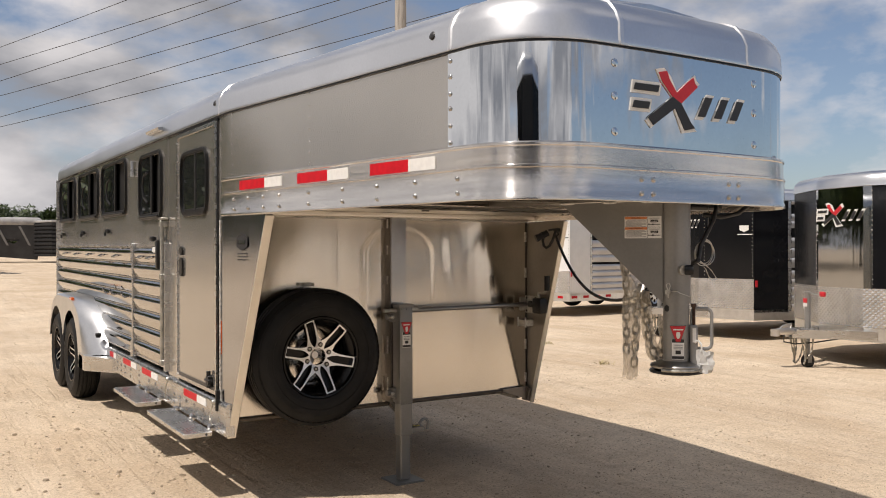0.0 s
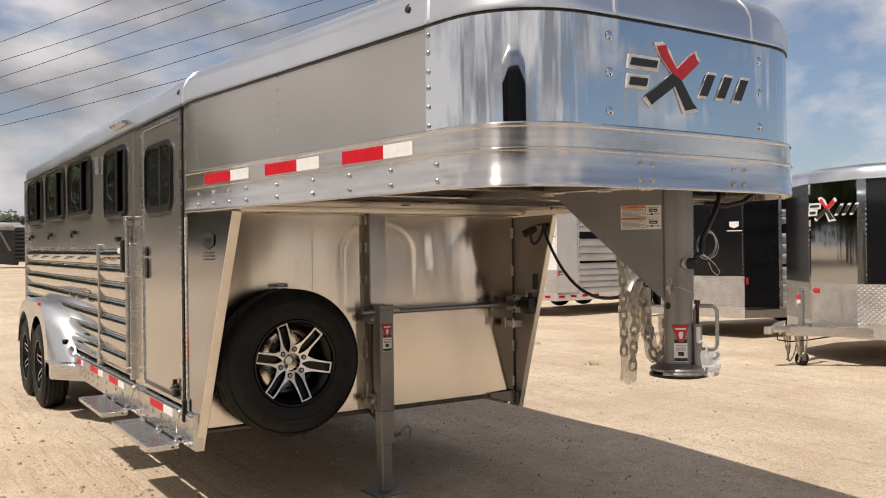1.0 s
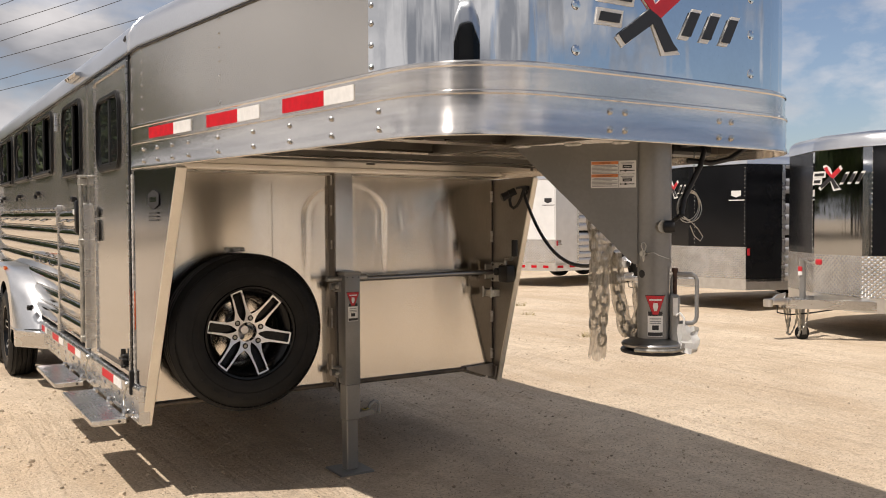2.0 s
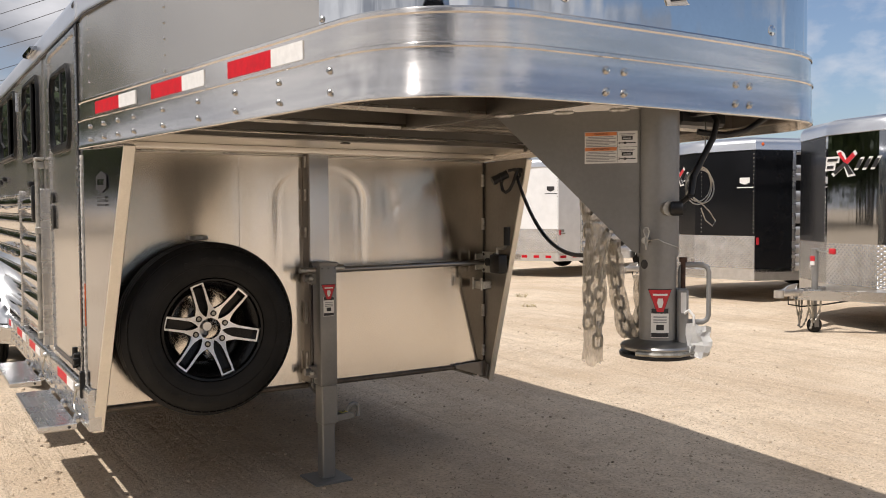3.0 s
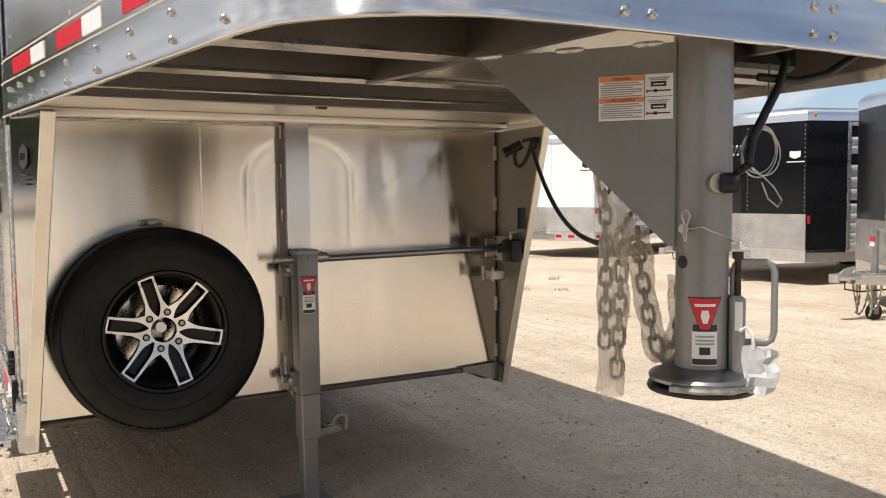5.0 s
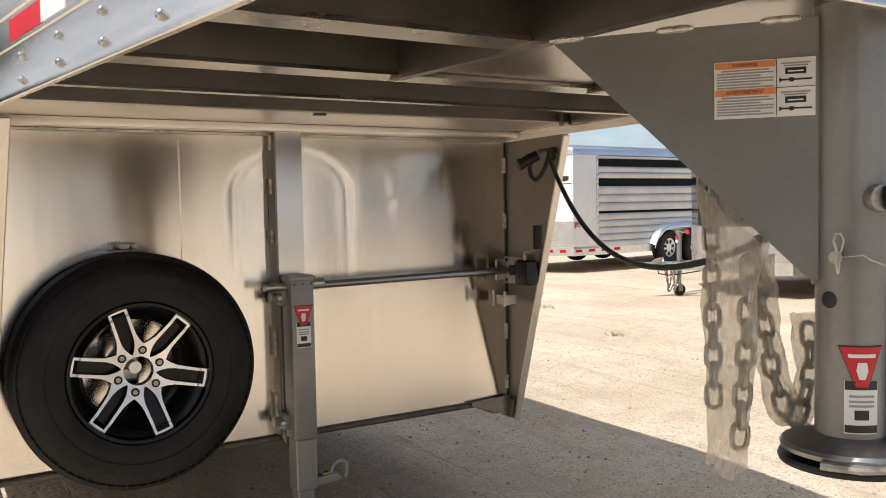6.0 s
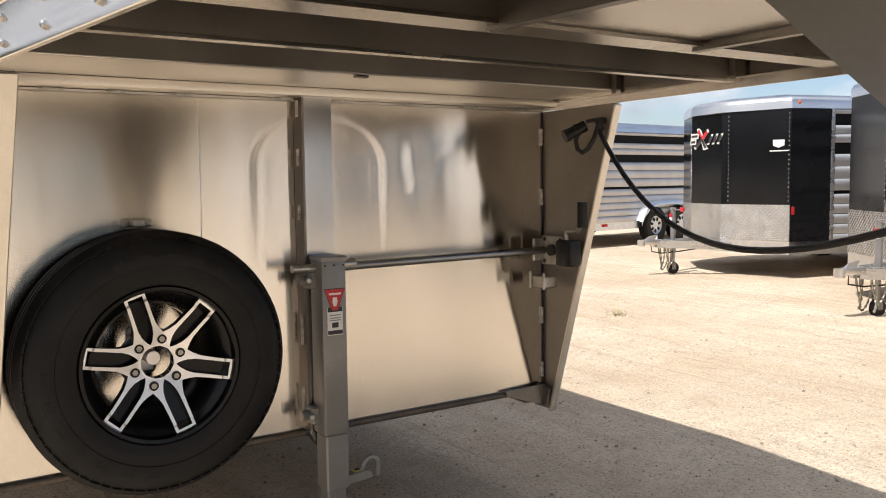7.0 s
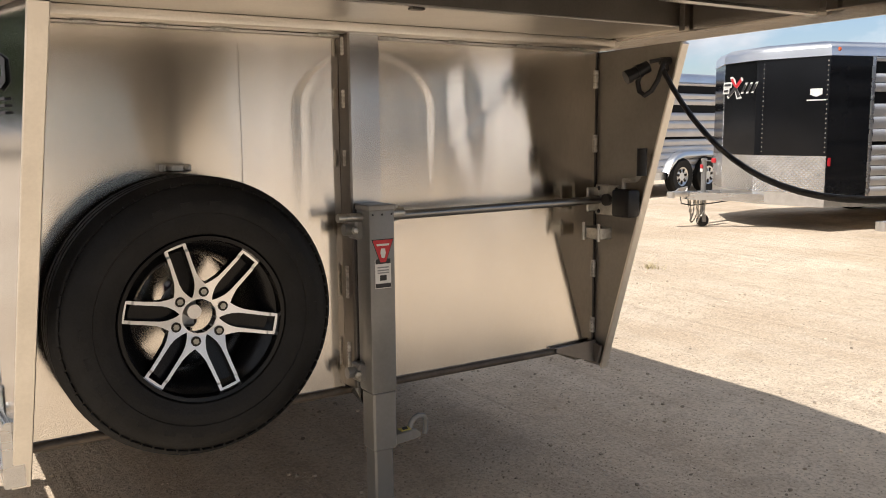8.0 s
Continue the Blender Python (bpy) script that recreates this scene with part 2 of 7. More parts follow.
M_MIRROR = mat("polished_stainless", (0.67, 0.69, 0.705), 0.025, 1.0, vary=0.03, scale=2, rough_vary=0.01, wave=0.05, wave_scale=2.0, wave_stretch=(6, 6, 0.6))
M_SLAT = mat("polished_aluminium", (0.54, 0.525, 0.50), 0.09, 1.0, vary=0.05, scale=4, rough_vary=0.05, wave=0.03, wave_scale=5)
M_SKIN = mat("champagne_skin", (0.485, 0.463, 0.425), 0.2, 0.8, vary=0.04, scale=2, fine=120, rough_vary=0.05, wave=0.015, wave_scale=2)
M_BGSLAT = mat("grey_slat_aluminium", (0.60, 0.60, 0.61), 0.36, 0.5, vary=0.08, scale=2, fine=60, rough_vary=0.08)
M_BULK = mat("bulkhead_aluminium", (0.835, 0.787, 0.718), 0.155, 1.0, vary=0.07, scale=2.2, fine=140, stretch=(1, 1, 0.25), rough_vary=0.05, wave=0.010, wave_scale=1.6, wave_stretch=(7, 1, 0.5), brushed=0.95)
M_SHEET = mat("plain_aluminium_sheet", (0.80, 0.765, 0.71), 0.4, 1.0, vary=0.06, scale=2.5, fine=140, rough_vary=0.05, wave=0.03, wave_scale=3)
# half-dark copy of the plain sheet, with underside shade in its colour
M_CENTRE = mat("shaded_aluminium_sheet", (0.40, 0.375, 0.335), 0.26, 1.0, vary=0.06, scale=2.5, fine=140, rough_vary=0.06, wave=0.02, wave_scale=2)
M_MILL = mat("mill_aluminium", (0.74, 0.72, 0.69), 0.4, 1.0, vary=0.07, scale=5, fine=150, rough_vary=0.1, bump=0.03, bump_scale=120)
# dark copy of the aluminium: shade under the gooseneck put into the colour
M_BEAM = mat("shaded_underframe_aluminium", (0.25, 0.23, 0.205), 0.42, 1.0, vary=0.07, scale=5, fine=150, rough_vary=0.1, bump=0.03, bump_scale=120)
# dark aluminium; on the floor deck it carries the shade beneath the trailer
M_DARK_ALU = mat("dark_aluminium", (0.24, 0.22, 0.20), 0.42, 0.9, vary=0.08, scale=4, rough_vary=0.08)
# darker wing metal, with the right wing's shade in its colour
M_WING_SHADED = mat("shaded_wing_aluminium", (0.31, 0.285, 0.25), 0.45, 0.7, vary=0.08, scale=4, rough_vary=0.08)
# near-black: shade between the underframe beams put into the deck colour
M_DECK = mat("shaded_deck", (0.02, 0.019, 0.018), 0.6, 0.0, vary=0.15, scale=4)
M_WING = mat("wing_stainless", (0.50, 0.50, 0.51), 0.14, 1.0, vary=0.05, scale=3, rough_vary=0.04, wave=0.04, wave_scale=2.5)
M_WELD = mat("weld_bead", (0.7, 0.69, 0.66), 0.42, 1.0, vary=0.15, scale=60, bump=0.5, bump_scale=220)
M_EDGE = mat("wing_edge_aluminium", (0.80, 0.76, 0.69), 0.42, 1.0, vary=0.05, scale=7, fine=120, rough_vary=0.08)
M_STEEL = mat("grey_painted_steel", (0.25, 0.246, 0.236), 0.33, 0.28, vary=0.07, scale=5, fine=90, bump=0.05, bump_scale=110)
M_ZINC = mat("zinc_steel", (0.55, 0.54, 0.5), 0.38, 1.0, vary=0.15, scale=30, fine=150)
M_SHAFT = mat("bare_shaft_steel", (0.34, 0.335, 0.325), 0.33, 1.0, vary=0.12, scale=8, fine=120, stretch=(0.3, 1, 1))
M_RUST = mat("rusty_steel", (0.09, 0.05, 0.035), 0.7, 0.3, vary=0.3, scale=60, fine=200, bump=0.1, bump_scale=200)
M_BAR = mat("brown_bar_steel", (0.13, 0.105, 0.08), 0.5, 0.3, vary=0.2, scale=14, fine=120)
M_CHAIN = mat("chain_steel", (0.42, 0.40, 0.35), 0.45, 0.9, vary=0.2, scale=40, fine=150)
M_RUBBER = mat("tyre_rubber", (0.0135, 0.0132, 0.0128), 0.55, 0.0, vary=0.25, scale=9, fine=150, bump=0.12, bump_scale=120, rough_vary=0.14, spec=0.22)
M_BLACK = mat("black_plastic", (0.009, 0.009, 0.0095), 0.38, 0.0, vary=0.1, scale=30, bump=0.05, bump_scale=200, spec=0.35)
M_GLOSSBLK = mat("wheel_gloss_black", (0.006, 0.006, 0.0065), 0.2, 0.0, vary=0.05, scale=20, spec=0.25)
M_MACH = mat("machined_alloy", (0.91, 0.91, 0.91), 0.38, 1.0, vary=0.05, scale=9, fine=250, rough_vary=0.06)
M_CHAN = mat("channel_aluminium", (0.60, 0.605, 0.615), 0.2, 1.0, vary=0.06, scale=4, fine=150, rough_vary=0.06, stretch=(1, 1, 0.3), wave=0.02, wave_scale=4)
M_GLASS = glass_mat("tinted_glass", (0.02, 0.022, 0.022), 0.25)
M_RED = mat("red_reflective", (0.56, 0.006, 0.016), 0.42, 0.0, vary=0.1, scale=40, fine=350, spec=0.2)
M_WHITE = mat("white_reflective", (0.78, 0.77, 0.74), 0.34, 0.0, vary=0.05, scale=40, fine=350)
M_ORANGE = mat("orange_lens", (0.75, 0.13, 0.02), 0.2, 0.0, vary=0.1, coat=0.5)
M_PAPER = mat("sticker_white", (0.76, 0.75, 0.72), 0.4, 0.0, vary=0.04, scale=20)
M_PRINT = mat("printed_black", (0.02, 0.02, 0.022), 0.45, 0.0, vary=0.05)
M_GREYPR = mat("printed_grey", (0.3, 0.3, 0.3), 0.5, 0.0, vary=0.05)
M_ORPR = mat("printed_orange", (0.72, 0.25, 0.09), 0.45, 0.0, vary=0.05)
M_YELLOW = mat("printed_yellow", (0.72, 0.62, 0.16), 0.45, 0.0, vary=0.05)
M_REDPR = mat("printed_red", (0.55, 0.02, 0.03), 0.4, 0.0, vary=0.06)
M_FILM = film_mat("cloudy_plastic_film")
M_CABLE = mat("cable_rubber", (0.013, 0.013, 0.014), 0.5, 0.0, vary=0.1, scale=50)
M_BLKPAINT = mat("black_gloss_paint", (0.008, 0.0085, 0.010), 0.12, 0.0, vary=0.1, scale=2, coat=0.0, rough_vary=0.04, wave=0.02, wave_scale=2, spec=0.24)
M_WHTPAINT = mat("white_gloss_paint", (0.8, 0.8, 0.79), 0.2, 0.0, vary=0.03, coat=0.4)
# polished steel darkened in colour, standing in for dark reflections on the nose
M_NOSE = mat("darkened_polished_steel", (0.40, 0.41, 0.42), 0.05, 1.0, vary=0.03, scale=2, rough_vary=0.02, wave=0.014, wave_scale=2.0, wave_stretch=(6, 6, 0.8))
M_DIAMOND = diamond_mat("tread_plate")
# near-black, in place of the shade inside trailers and behind slats
M_DARK = mat("interior_shade", (0.012, 0.012, 0.0125), 0.8, 0.0, vary=0.2, spec=0.2)
M_GREYTR = mat("dark_grey_paint", (0.04, 0.039, 0.04), 0.35, 0.2, vary=0.15, scale=2)
M_TARP = mat("pale_grey_paint", (0.42, 0.41, 0.40), 0.5, 0.0, vary=0.15, scale=2)
M_WOOD = mat("weathered_pole", (0.42, 0.39, 0.35), 0.8, 0.0, vary=0.2, scale=2, stretch=(6, 6, 0.5), bump=0.3)
M_LEAF = mat("tree_leaf", (0.075, 0.11, 0.03), 0.6, 0.0, vary=0.3, scale=0.6, fine=4, island=True, color2=(0.03, 0.05, 0.015))
M_BARK = mat("tree_bark", (0.12, 0.09, 0.06), 0.9, 0.0, vary=0.3, scale=3, bump=0.5)
M_GROUND = ground_mat("caliche_ground")
M_STONE = mat("limestone_gravel", (0.58, 0.47, 0.345), 0.9, 0.0, vary=0.2, scale=20, island=True, spec=0.2)
M_GRASS = mat("dry_grass", (0.38, 0.31, 0.14), 0.8, 0.0, vary=0.2, scale=5, island=True)


# ---- mesh helpers ----
def box(bm, x0, x1, y0, y1, z0, z1, bevel=0.0, seg=1):
    m = Matrix.Translation(((x0 + x1) / 2, (y0 + y1) / 2, (z0 + z1) / 2)) @ Matrix.Diagonal((abs(x1 - x0), abs(y1 - y0), abs(z1 - z0), 1))
    vs = bmesh.ops.create_cube(bm, size=1.0, matrix=m)["verts"]
    if bevel:
        es = list({e for v in vs for e in v.link_edges})
        bmesh.ops.bevel(bm, geom=es, offset=bevel, segments=seg, profile=0.5, affect="EDGES")
    return bm


def frame_of(d):
    d = Vector(d).normalized()
    a = Vector((0, 0, 1)) if abs(d.z) < 0.9 else Vector((1, 0, 0))
    u = d.cross(a).normalized()
    return u, d.cross(u).normalized(), d


def tube(bm, pts, r, n=10, caps=True, closed=False):
    """A round bar of radius r (or one radius a point) along a line of points."""
    pts = [Vector(p) for p in pts]
    rs = r if isinstance(r, (list, tuple)) else [r] * len(pts)
    rings, u = [], None
    for i, p in enumerate(pts):
        if closed:
            d = pts[(i + 1) % len(pts)] - pts[i - 1]
        else:
            d = pts[min(i + 1, len(pts) - 1)] - pts[max(i - 1, 0)]
        d.normalize()
        if u is None:
            u, v, _ = frame_of(d)
        else:
            u = (u - d * u.dot(d)).normalized()
            v = d.cross(u)
        rings.append([bm.verts.new(p + rs[i] * (u * math.cos(2 * math.pi * k / n) + v * math.sin(2 * math.pi * k / n))) for k in range(n)])
    pairs = list(zip(rings, rings[1:])) + ([(rings[-1], rings[0])] if closed else [])
    for a, b in pairs:
        for k in range(n):
            bm.faces.new((a[k], a[(k + 1) % n], b[(k + 1) % n], b[k]))
    if caps and not closed:
        bm.faces.new(list(reversed(rings[0])))
        bm.faces.new(rings[-1])
    return bm


def cyl(bm, p0, p1, r, n=20, r1=None):
    return tube(bm, [p0, p1], [r, r if r1 is None else r1], n)


def dome(bm, p, d, r, h, n=10):
    """A rivet or bolt head of radius r and height h at p, facing d."""
    u, v, d = frame_of(d)
    p = Vector(p)
    prev = None
    for f, g in ((1.0, 0.0), (0.95, 0.45), (0.65, 0.85)):
        ring = [bm.verts.new(p + d * h * g + r * f * (u * math.cos(2 * math.pi * k / n) + v * math.sin(2 * math.pi * k / n))) for k in range(n)]
        if prev:
            for k in range(n):
                bm.faces.new((prev[k], prev[(k + 1) % n], ring[(k + 1) % n], ring[k]))
        prev = ring
    top = bm.verts.new(p + d * h)
    for k in range(n):
        bm.faces.new((prev[k], prev[(k + 1) % n], top))
    return bm


def prism(bm, pts, off):
    """A plate: the flat polygon pts, made thick by off."""
    off = Vector(off)
    a = [bm.verts.new(Vector(p)) for p in pts]
    b = [bm.verts.new(Vector(p) + off) for p in pts]
    n = len(pts)
    bm.faces.new(a)
    bm.faces.new(list(reversed(b)))
    for i in range(n):
        bm.faces.new((a[i], b[i], b[(i + 1) % n], a[(i + 1) % n]))
    return bm


def lathe(bm, prof, n=48, close=False):
    """Turns (radius, height) pairs about the z axis."""
    rings = [[bm.verts.new((r * math.cos(2 * math.pi * k / n), r * math.sin(2 * math.pi * k / n), h)) for k in range(n)] for r, h in prof]
    pairs = list(zip(rings, rings[1:])) + ([(rings[-1], rings[0])] if close else [])
    for a, b in pairs:
        for k in range(n):
            bm.faces.new((a[k], a[(k + 1) % n], b[(k + 1) % n], b[k]))
    return bm


def sweep(bm, line, prof, closed_prof=False, cap=False):
    """Carries a profile of (outward, z) pairs along a plan line of (x, y, nx, ny)."""
    rows = [[bm.verts.new((x + nx * o, y + ny * o, z)) for o, z in prof] for x, y, nx, ny in line]
    m = len(prof)
    for a, b in zip(rows, rows[1:]):
        for k in range(m if closed_prof else m - 1):
            bm.faces.new((a[k], b[k], b[(k + 1) % m], a[(k + 1) % m]))
    if cap and closed_prof:
        bm.faces.new(rows[0])
        bm.faces.new(list(reversed(rows[-1])))
    return bm


def rrect(a0, a1, b0, b1, r, seg=5):
    """A rounded rectangle as (a, b) pairs."""
    out = []
    for ca, cb, s in ((a1 - r, b1 - r, 0), (a0 + r, b1 - r, 90), (a0 + r, b0 + r, 180), (a1 - r, b0 + r, 270)):
        for k in range(seg + 1):
            t = radians(s + 90 * k / seg)
            out.append((ca + r * math.cos(t), cb + r * math.sin(t)))
    return out


def ring_plate(bm, outer, inner, place, depth):
    """A flat frame between two loops of equal count; place(a, b, d) gives the point at depth d."""
    n = len(outer)
    v = [[bm.verts.new(place(a, b, d)) for a, b in loop] for loop, d in ((outer, 0), (outer, depth), (inner, depth), (inner, 0))]
    for p, q in ((0, 1), (1, 2), (2, 3), (3, 0)):
        for k in range(n):
            bm.faces.new((v[p][k], v[p][(k + 1) % n], v[q][(k + 1) % n], v[q][k]))
    return bm


def view_fit(p):
    """The trailer's body drawing, squeezed and tipped nose-down to fit the camera's view."""
    y = p.y * (0.945 if p.y > 0 else 0.97) - 0.03
    return Vector((p.x, y, 0.378 + 0.984 * (p.z - 0.36) + 0.006 * y))


VIEW_FIT = False


def part(name, bm, material, parent=None, label="", sharp=32, m=None):
    """Links a bmesh as one mesh object under a thing or a part."""
    if m is not None:
        bm.transform(m)
    if VIEW_FIT:
        for v in bm.verts:
            v.co = view_fit(v.co)
    bmesh.ops.recalc_face_normals(bm, faces=bm.faces)
    me = bpy.data.meshes.new(name)
    bm.to_mesh(me)
    bm.free()
    me.materials.append(material)
    me.shade_smooth()
    me.set_sharp_from_angle(angle=radians(sharp))
    ob = new(name, me)
    if parent:
        ob.parent = parent
    if label:
        ob["label"] = label
    return ob


def empty(name, m=None):
    ob = new(name)
    ob.empty_display_size = 0.2
    if m is not None:
        ob.matrix_world = m
    return ob


def BM():
    return bmesh.new()


# ---- ground ----
def ground_z(x, y):
    d = math.hypot(x - 1.5, y - 1.0)
    far = max(0.0, d - 17.0)
    lift = 0.95 * (1 - math.exp(-far / 40.0)) * (1.0 if y > 0 else 0.4)
    lump = noise.noise((x * 0.35, y * 0.35, 0.3)) * 0.03 + noise.noise((x * 1.7, y * 1.7, 2.0)) * 0.008
    near = min(1.0, max(0.0, (d - 3.0) / 4.0))
    lift += 0.02 * min(1.0, max(0.0, (y - 1.0) / 2.5))
    return lift + lump * (0.25 + 0.75 * near)


bm = BM()
gx = [-900, -500, -260, -140, -80, -50, -32, -22, -16, -12] + [-9 + 0.3 * i for i in range(77)] + [15, 17, 20, 25, 32, 45, 65, 100, 160, 280, 500, 900]
gy = [-900, -500, -260, -140, -80, -50, -32, -22, -16, -12] + [-9 + 0.3 * i for i in range(77)] + [15, 17, 20, 25, 32, 45, 65, 100, 160, 280, 500, 900]
gv = [[bm.verts.new((x, y, ground_z(x, y))) for y in gy] for x in gx]
for i in range(len(gx) - 1):
    for j in range(len(gy) - 1):
        bm.faces.new((gv[i][j], gv[i + 1][j], gv[i + 1][j + 1], gv[i][j + 1]))
ground = part("ground", bm, M_GROUND, sharp=180)
tagged(ground, "pale tan crushed-limestone yard with tyre marks and pebbles", "ground", kind="structure")

# ---- the horse trailer ----
W, REAR = 2.06, 6.25
CX = W / 2
trailer = empty("horse_trailer")
tagged(trailer, "silver aluminium gooseneck horse trailer parked on its jack stand", "horse trailer")


def nose_line(inset=0.0, y0=0.1, steps=9):
    """Plan line of the gooseneck's skin from the left side round the front to the right side, with outward normals."""
    pts = []
    a = math.atan(0.118)
    n0 = Vector((-math.cos(a), -math.sin(a)))
    pts.append((0.0, y0, -1.0, 0.0))
    for y in (0.0, -0.6, -1.2, -1.91, -2.03):
        pts.append((-y * 0.118, y, n0.x, n0.y))
    # corner of radius r, then a slightly bowed front
    r = 0.35
    ex, ey = 0.118 * 2.03, -2.03
    c = Vector((ex, ey)) - n0 * r
    a0 = math.pi + a
    a1 = math.pi * 1.5 - 0.05
    for k in range(1, steps + 1):
        t = a0 + (a1 - a0) * k / steps
        pts.append((c.x + r * math.cos(t), c.y + r * math.sin(t), math.cos(t), math.sin(t)))
    lx, ly = pts[-1][0], pts[-1][1]
    for k in range(1, 5):
        f = k / 4
        x = lx + (CX - lx) * f
        pts.append((x, ly - (CX - lx) * 0.025 * (1 - (1 - f) ** 2), -0.05 * (1 - f), -1.0))
    for x, y, nx, ny in list(reversed(pts))[1:]:
        pts.append((W - x, y, -nx, ny))
    return [(x - nx * inset, y - ny * inset, nx, ny) for x, y, nx, ny in pts]


NOSE = nose_line()


def sub_line(line, keep):
    return [p for p in line if keep(p)]


VIEW_FIT = True
# roof: a rolled edge that runs from the rear along both sides and round the nose, and a crowned top sheet
ROOF_PROF = [(0.0, 2.145), (0.011, 2.147), (0.013, 2.158), (0.010, 2.168), (0.008, 2.23), (-0.012, 2.275), (-0.05, 2.315), (-0.11, 2.342), (-0.18, 2.352)]
roof_line = [(0.0, REAR, -1.0, 0.0), (0.0, 3.0, -1.0, 0.0)] + NOSE + [(W, 3.0, 1.0, 0.0), (W, REAR, 1.0, 0.0)]
bm = sweep(BM(), roof_line, ROOF_PROF)
roof = part("roof", bm, M_CAP, trailer, "rolled silver aluminium roof edge", sharp=50)
bm = BM()
inner = [(x - nx * 0.178, y - ny * 0.178) for x, y, nx, ny in roof_line]
half = len(inner) // 2
lft, rgt = inner[: half + 1], list(reversed(inner[half:]))
prev = None
for (xa, ya), (xb, yb) in zip(lft, rgt):
    row = [bm.verts.new((xa + (xb - xa) * k / 8, ya + (yb - ya) * k / 8, 2.352 + 0.035 * math.sin(math.pi * k / 8))) for k in range(9)]
    if prev:
        for k in range(8):
            bm.faces.new((prev[k], prev[k + 1], row[k + 1], row[k]))
    prev = row
bmesh.ops.remove_doubles(bm, verts=bm.verts, dist=0.001)
part("roof_sheet", bm, M_CAP, roof)
# black strip painting the shaded gap under the roof lip
part("lip_shade", sweep(BM(), roof_line, [(0.0, 2.139), (0.0085, 2.139), (0.0085, 2.1465), (0.0, 2.1465)], True, True), M_BLACK, roof)


def roof_band(bm, at, width=0.026, proud=0.005):
    """A raised welded band across the roof edge, at one place (x, y, nx, ny) of its line."""
    x, y, nx, ny = at
    tx, ty = -ny, nx
    line = [(x + tx * d, y + ty * d, nx, ny) for d in (-width / 2, -width / 4, width / 4, width / 2)]
    lifts = (0.0, proud, proud, 0.0)
    rows = [[bm.verts.new((px + qx * (o + h), py + qy * (o + h), z + (h if o < -0.04 else 0))) for o, z in ROOF_PROF] for (px, py, qx, qy), h in zip(line, lifts)]
    for a, b in zip(rows, rows[1:]):
        for k in range(len(ROOF_PROF) - 1):
            bm.faces.new((a[k], b[k], b[k + 1], a[k + 1]))


a_t = math.atan(0.118)
for at in ((0.0, 0.16, -1, 0), (0.118 * 1.93, -1.93, -math.cos(a_t), -math.sin(a_t)), NOSE[15], NOSE[21], (W, 0.16, 1, 0)):
    bm = BM()
    roof_band(bm, at)
    part("weld_band", bm, M_BAND, roof)
for at in ((0.0, 0.24), (0.118 * 1.82, -1.82)):
    bm = BM()
    dome(bm, (at[0] - 0.006, at[1], 2.225), (-1, -0.1, 0.3), 0.017, 0.008, 14)
    part("marker_plug", bm, M_GREYTR, roof)

# skin of the body: left wall with window openings behind the frames, right wall, rear wall
WINDOWS = [(2.62, 3.64), (3.82, 4.86), (5.09, 6.12)]
bm = BM()
box(bm, 0.0, 0.03, 2.34, REAR, 1.40, 1.685)
box(bm, 0.0, 0.03, 2.34, REAR, 2.085, 2.15)
ys = [2.34] + [v for a, b in WINDOWS for v in (a + 0.029, b - 0.029)] + [REAR]
for a, b in zip(ys[0::2], ys[1::2]):
    box(bm, 0.0, 0.03, a, b, 1.685, 2.085)
part("upper_wall", bm, M_SKIN, trailer, "champagne-grey upper wall skin")
bm = BM()
box(bm, 0.002, 0.03, 1.08, 1.33, 0.535, 2.15, 0.004)
part("door_post", bm, M_SKIN, trailer)
bm = BM()
box(bm, 0.002, 0.03, 0.10, 0.215, 0.36, 2.15, 0.004)
box(bm, 0.002, 0.03, 0.215, 1.08, 2.122, 2.15)
box(bm, 0.002, 0.03, 1.33, 2.34, 2.142, 2.15)
part("corner_post", bm, M_SKIN, trailer)
bm = BM()
box(bm, W - 0.03, W, 0.14, REAR, 0.36, 2.15)
part("right_wall", bm, M_SKIN, trailer)
bm = BM()
box(bm, 0.03, W - 0.03, REAR - 0.04, REAR, 0.36, 2.15)
part("rear_wall", bm, M_SKIN, trailer)
# deck coloured dark to deepen the shade under the trailer
bm = BM()
box(bm, 0.03, W - 0.03, 0.12, REAR - 0.04, 0.42, 0.53)
part("floor_deck", bm, M_DARK_ALU, trailer)
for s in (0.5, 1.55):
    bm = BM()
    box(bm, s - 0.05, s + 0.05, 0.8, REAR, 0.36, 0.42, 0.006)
    part("frame_rail", bm, M_DARK_ALU, trailer)
# black panel added inside, standing in for the unlit interior
bm = BM()
box(bm, 0.6, 0.64, 0.14, REAR - 0.05, 0.53, 2.14)
part("interior_panel", bm, M_DARK, trailer)

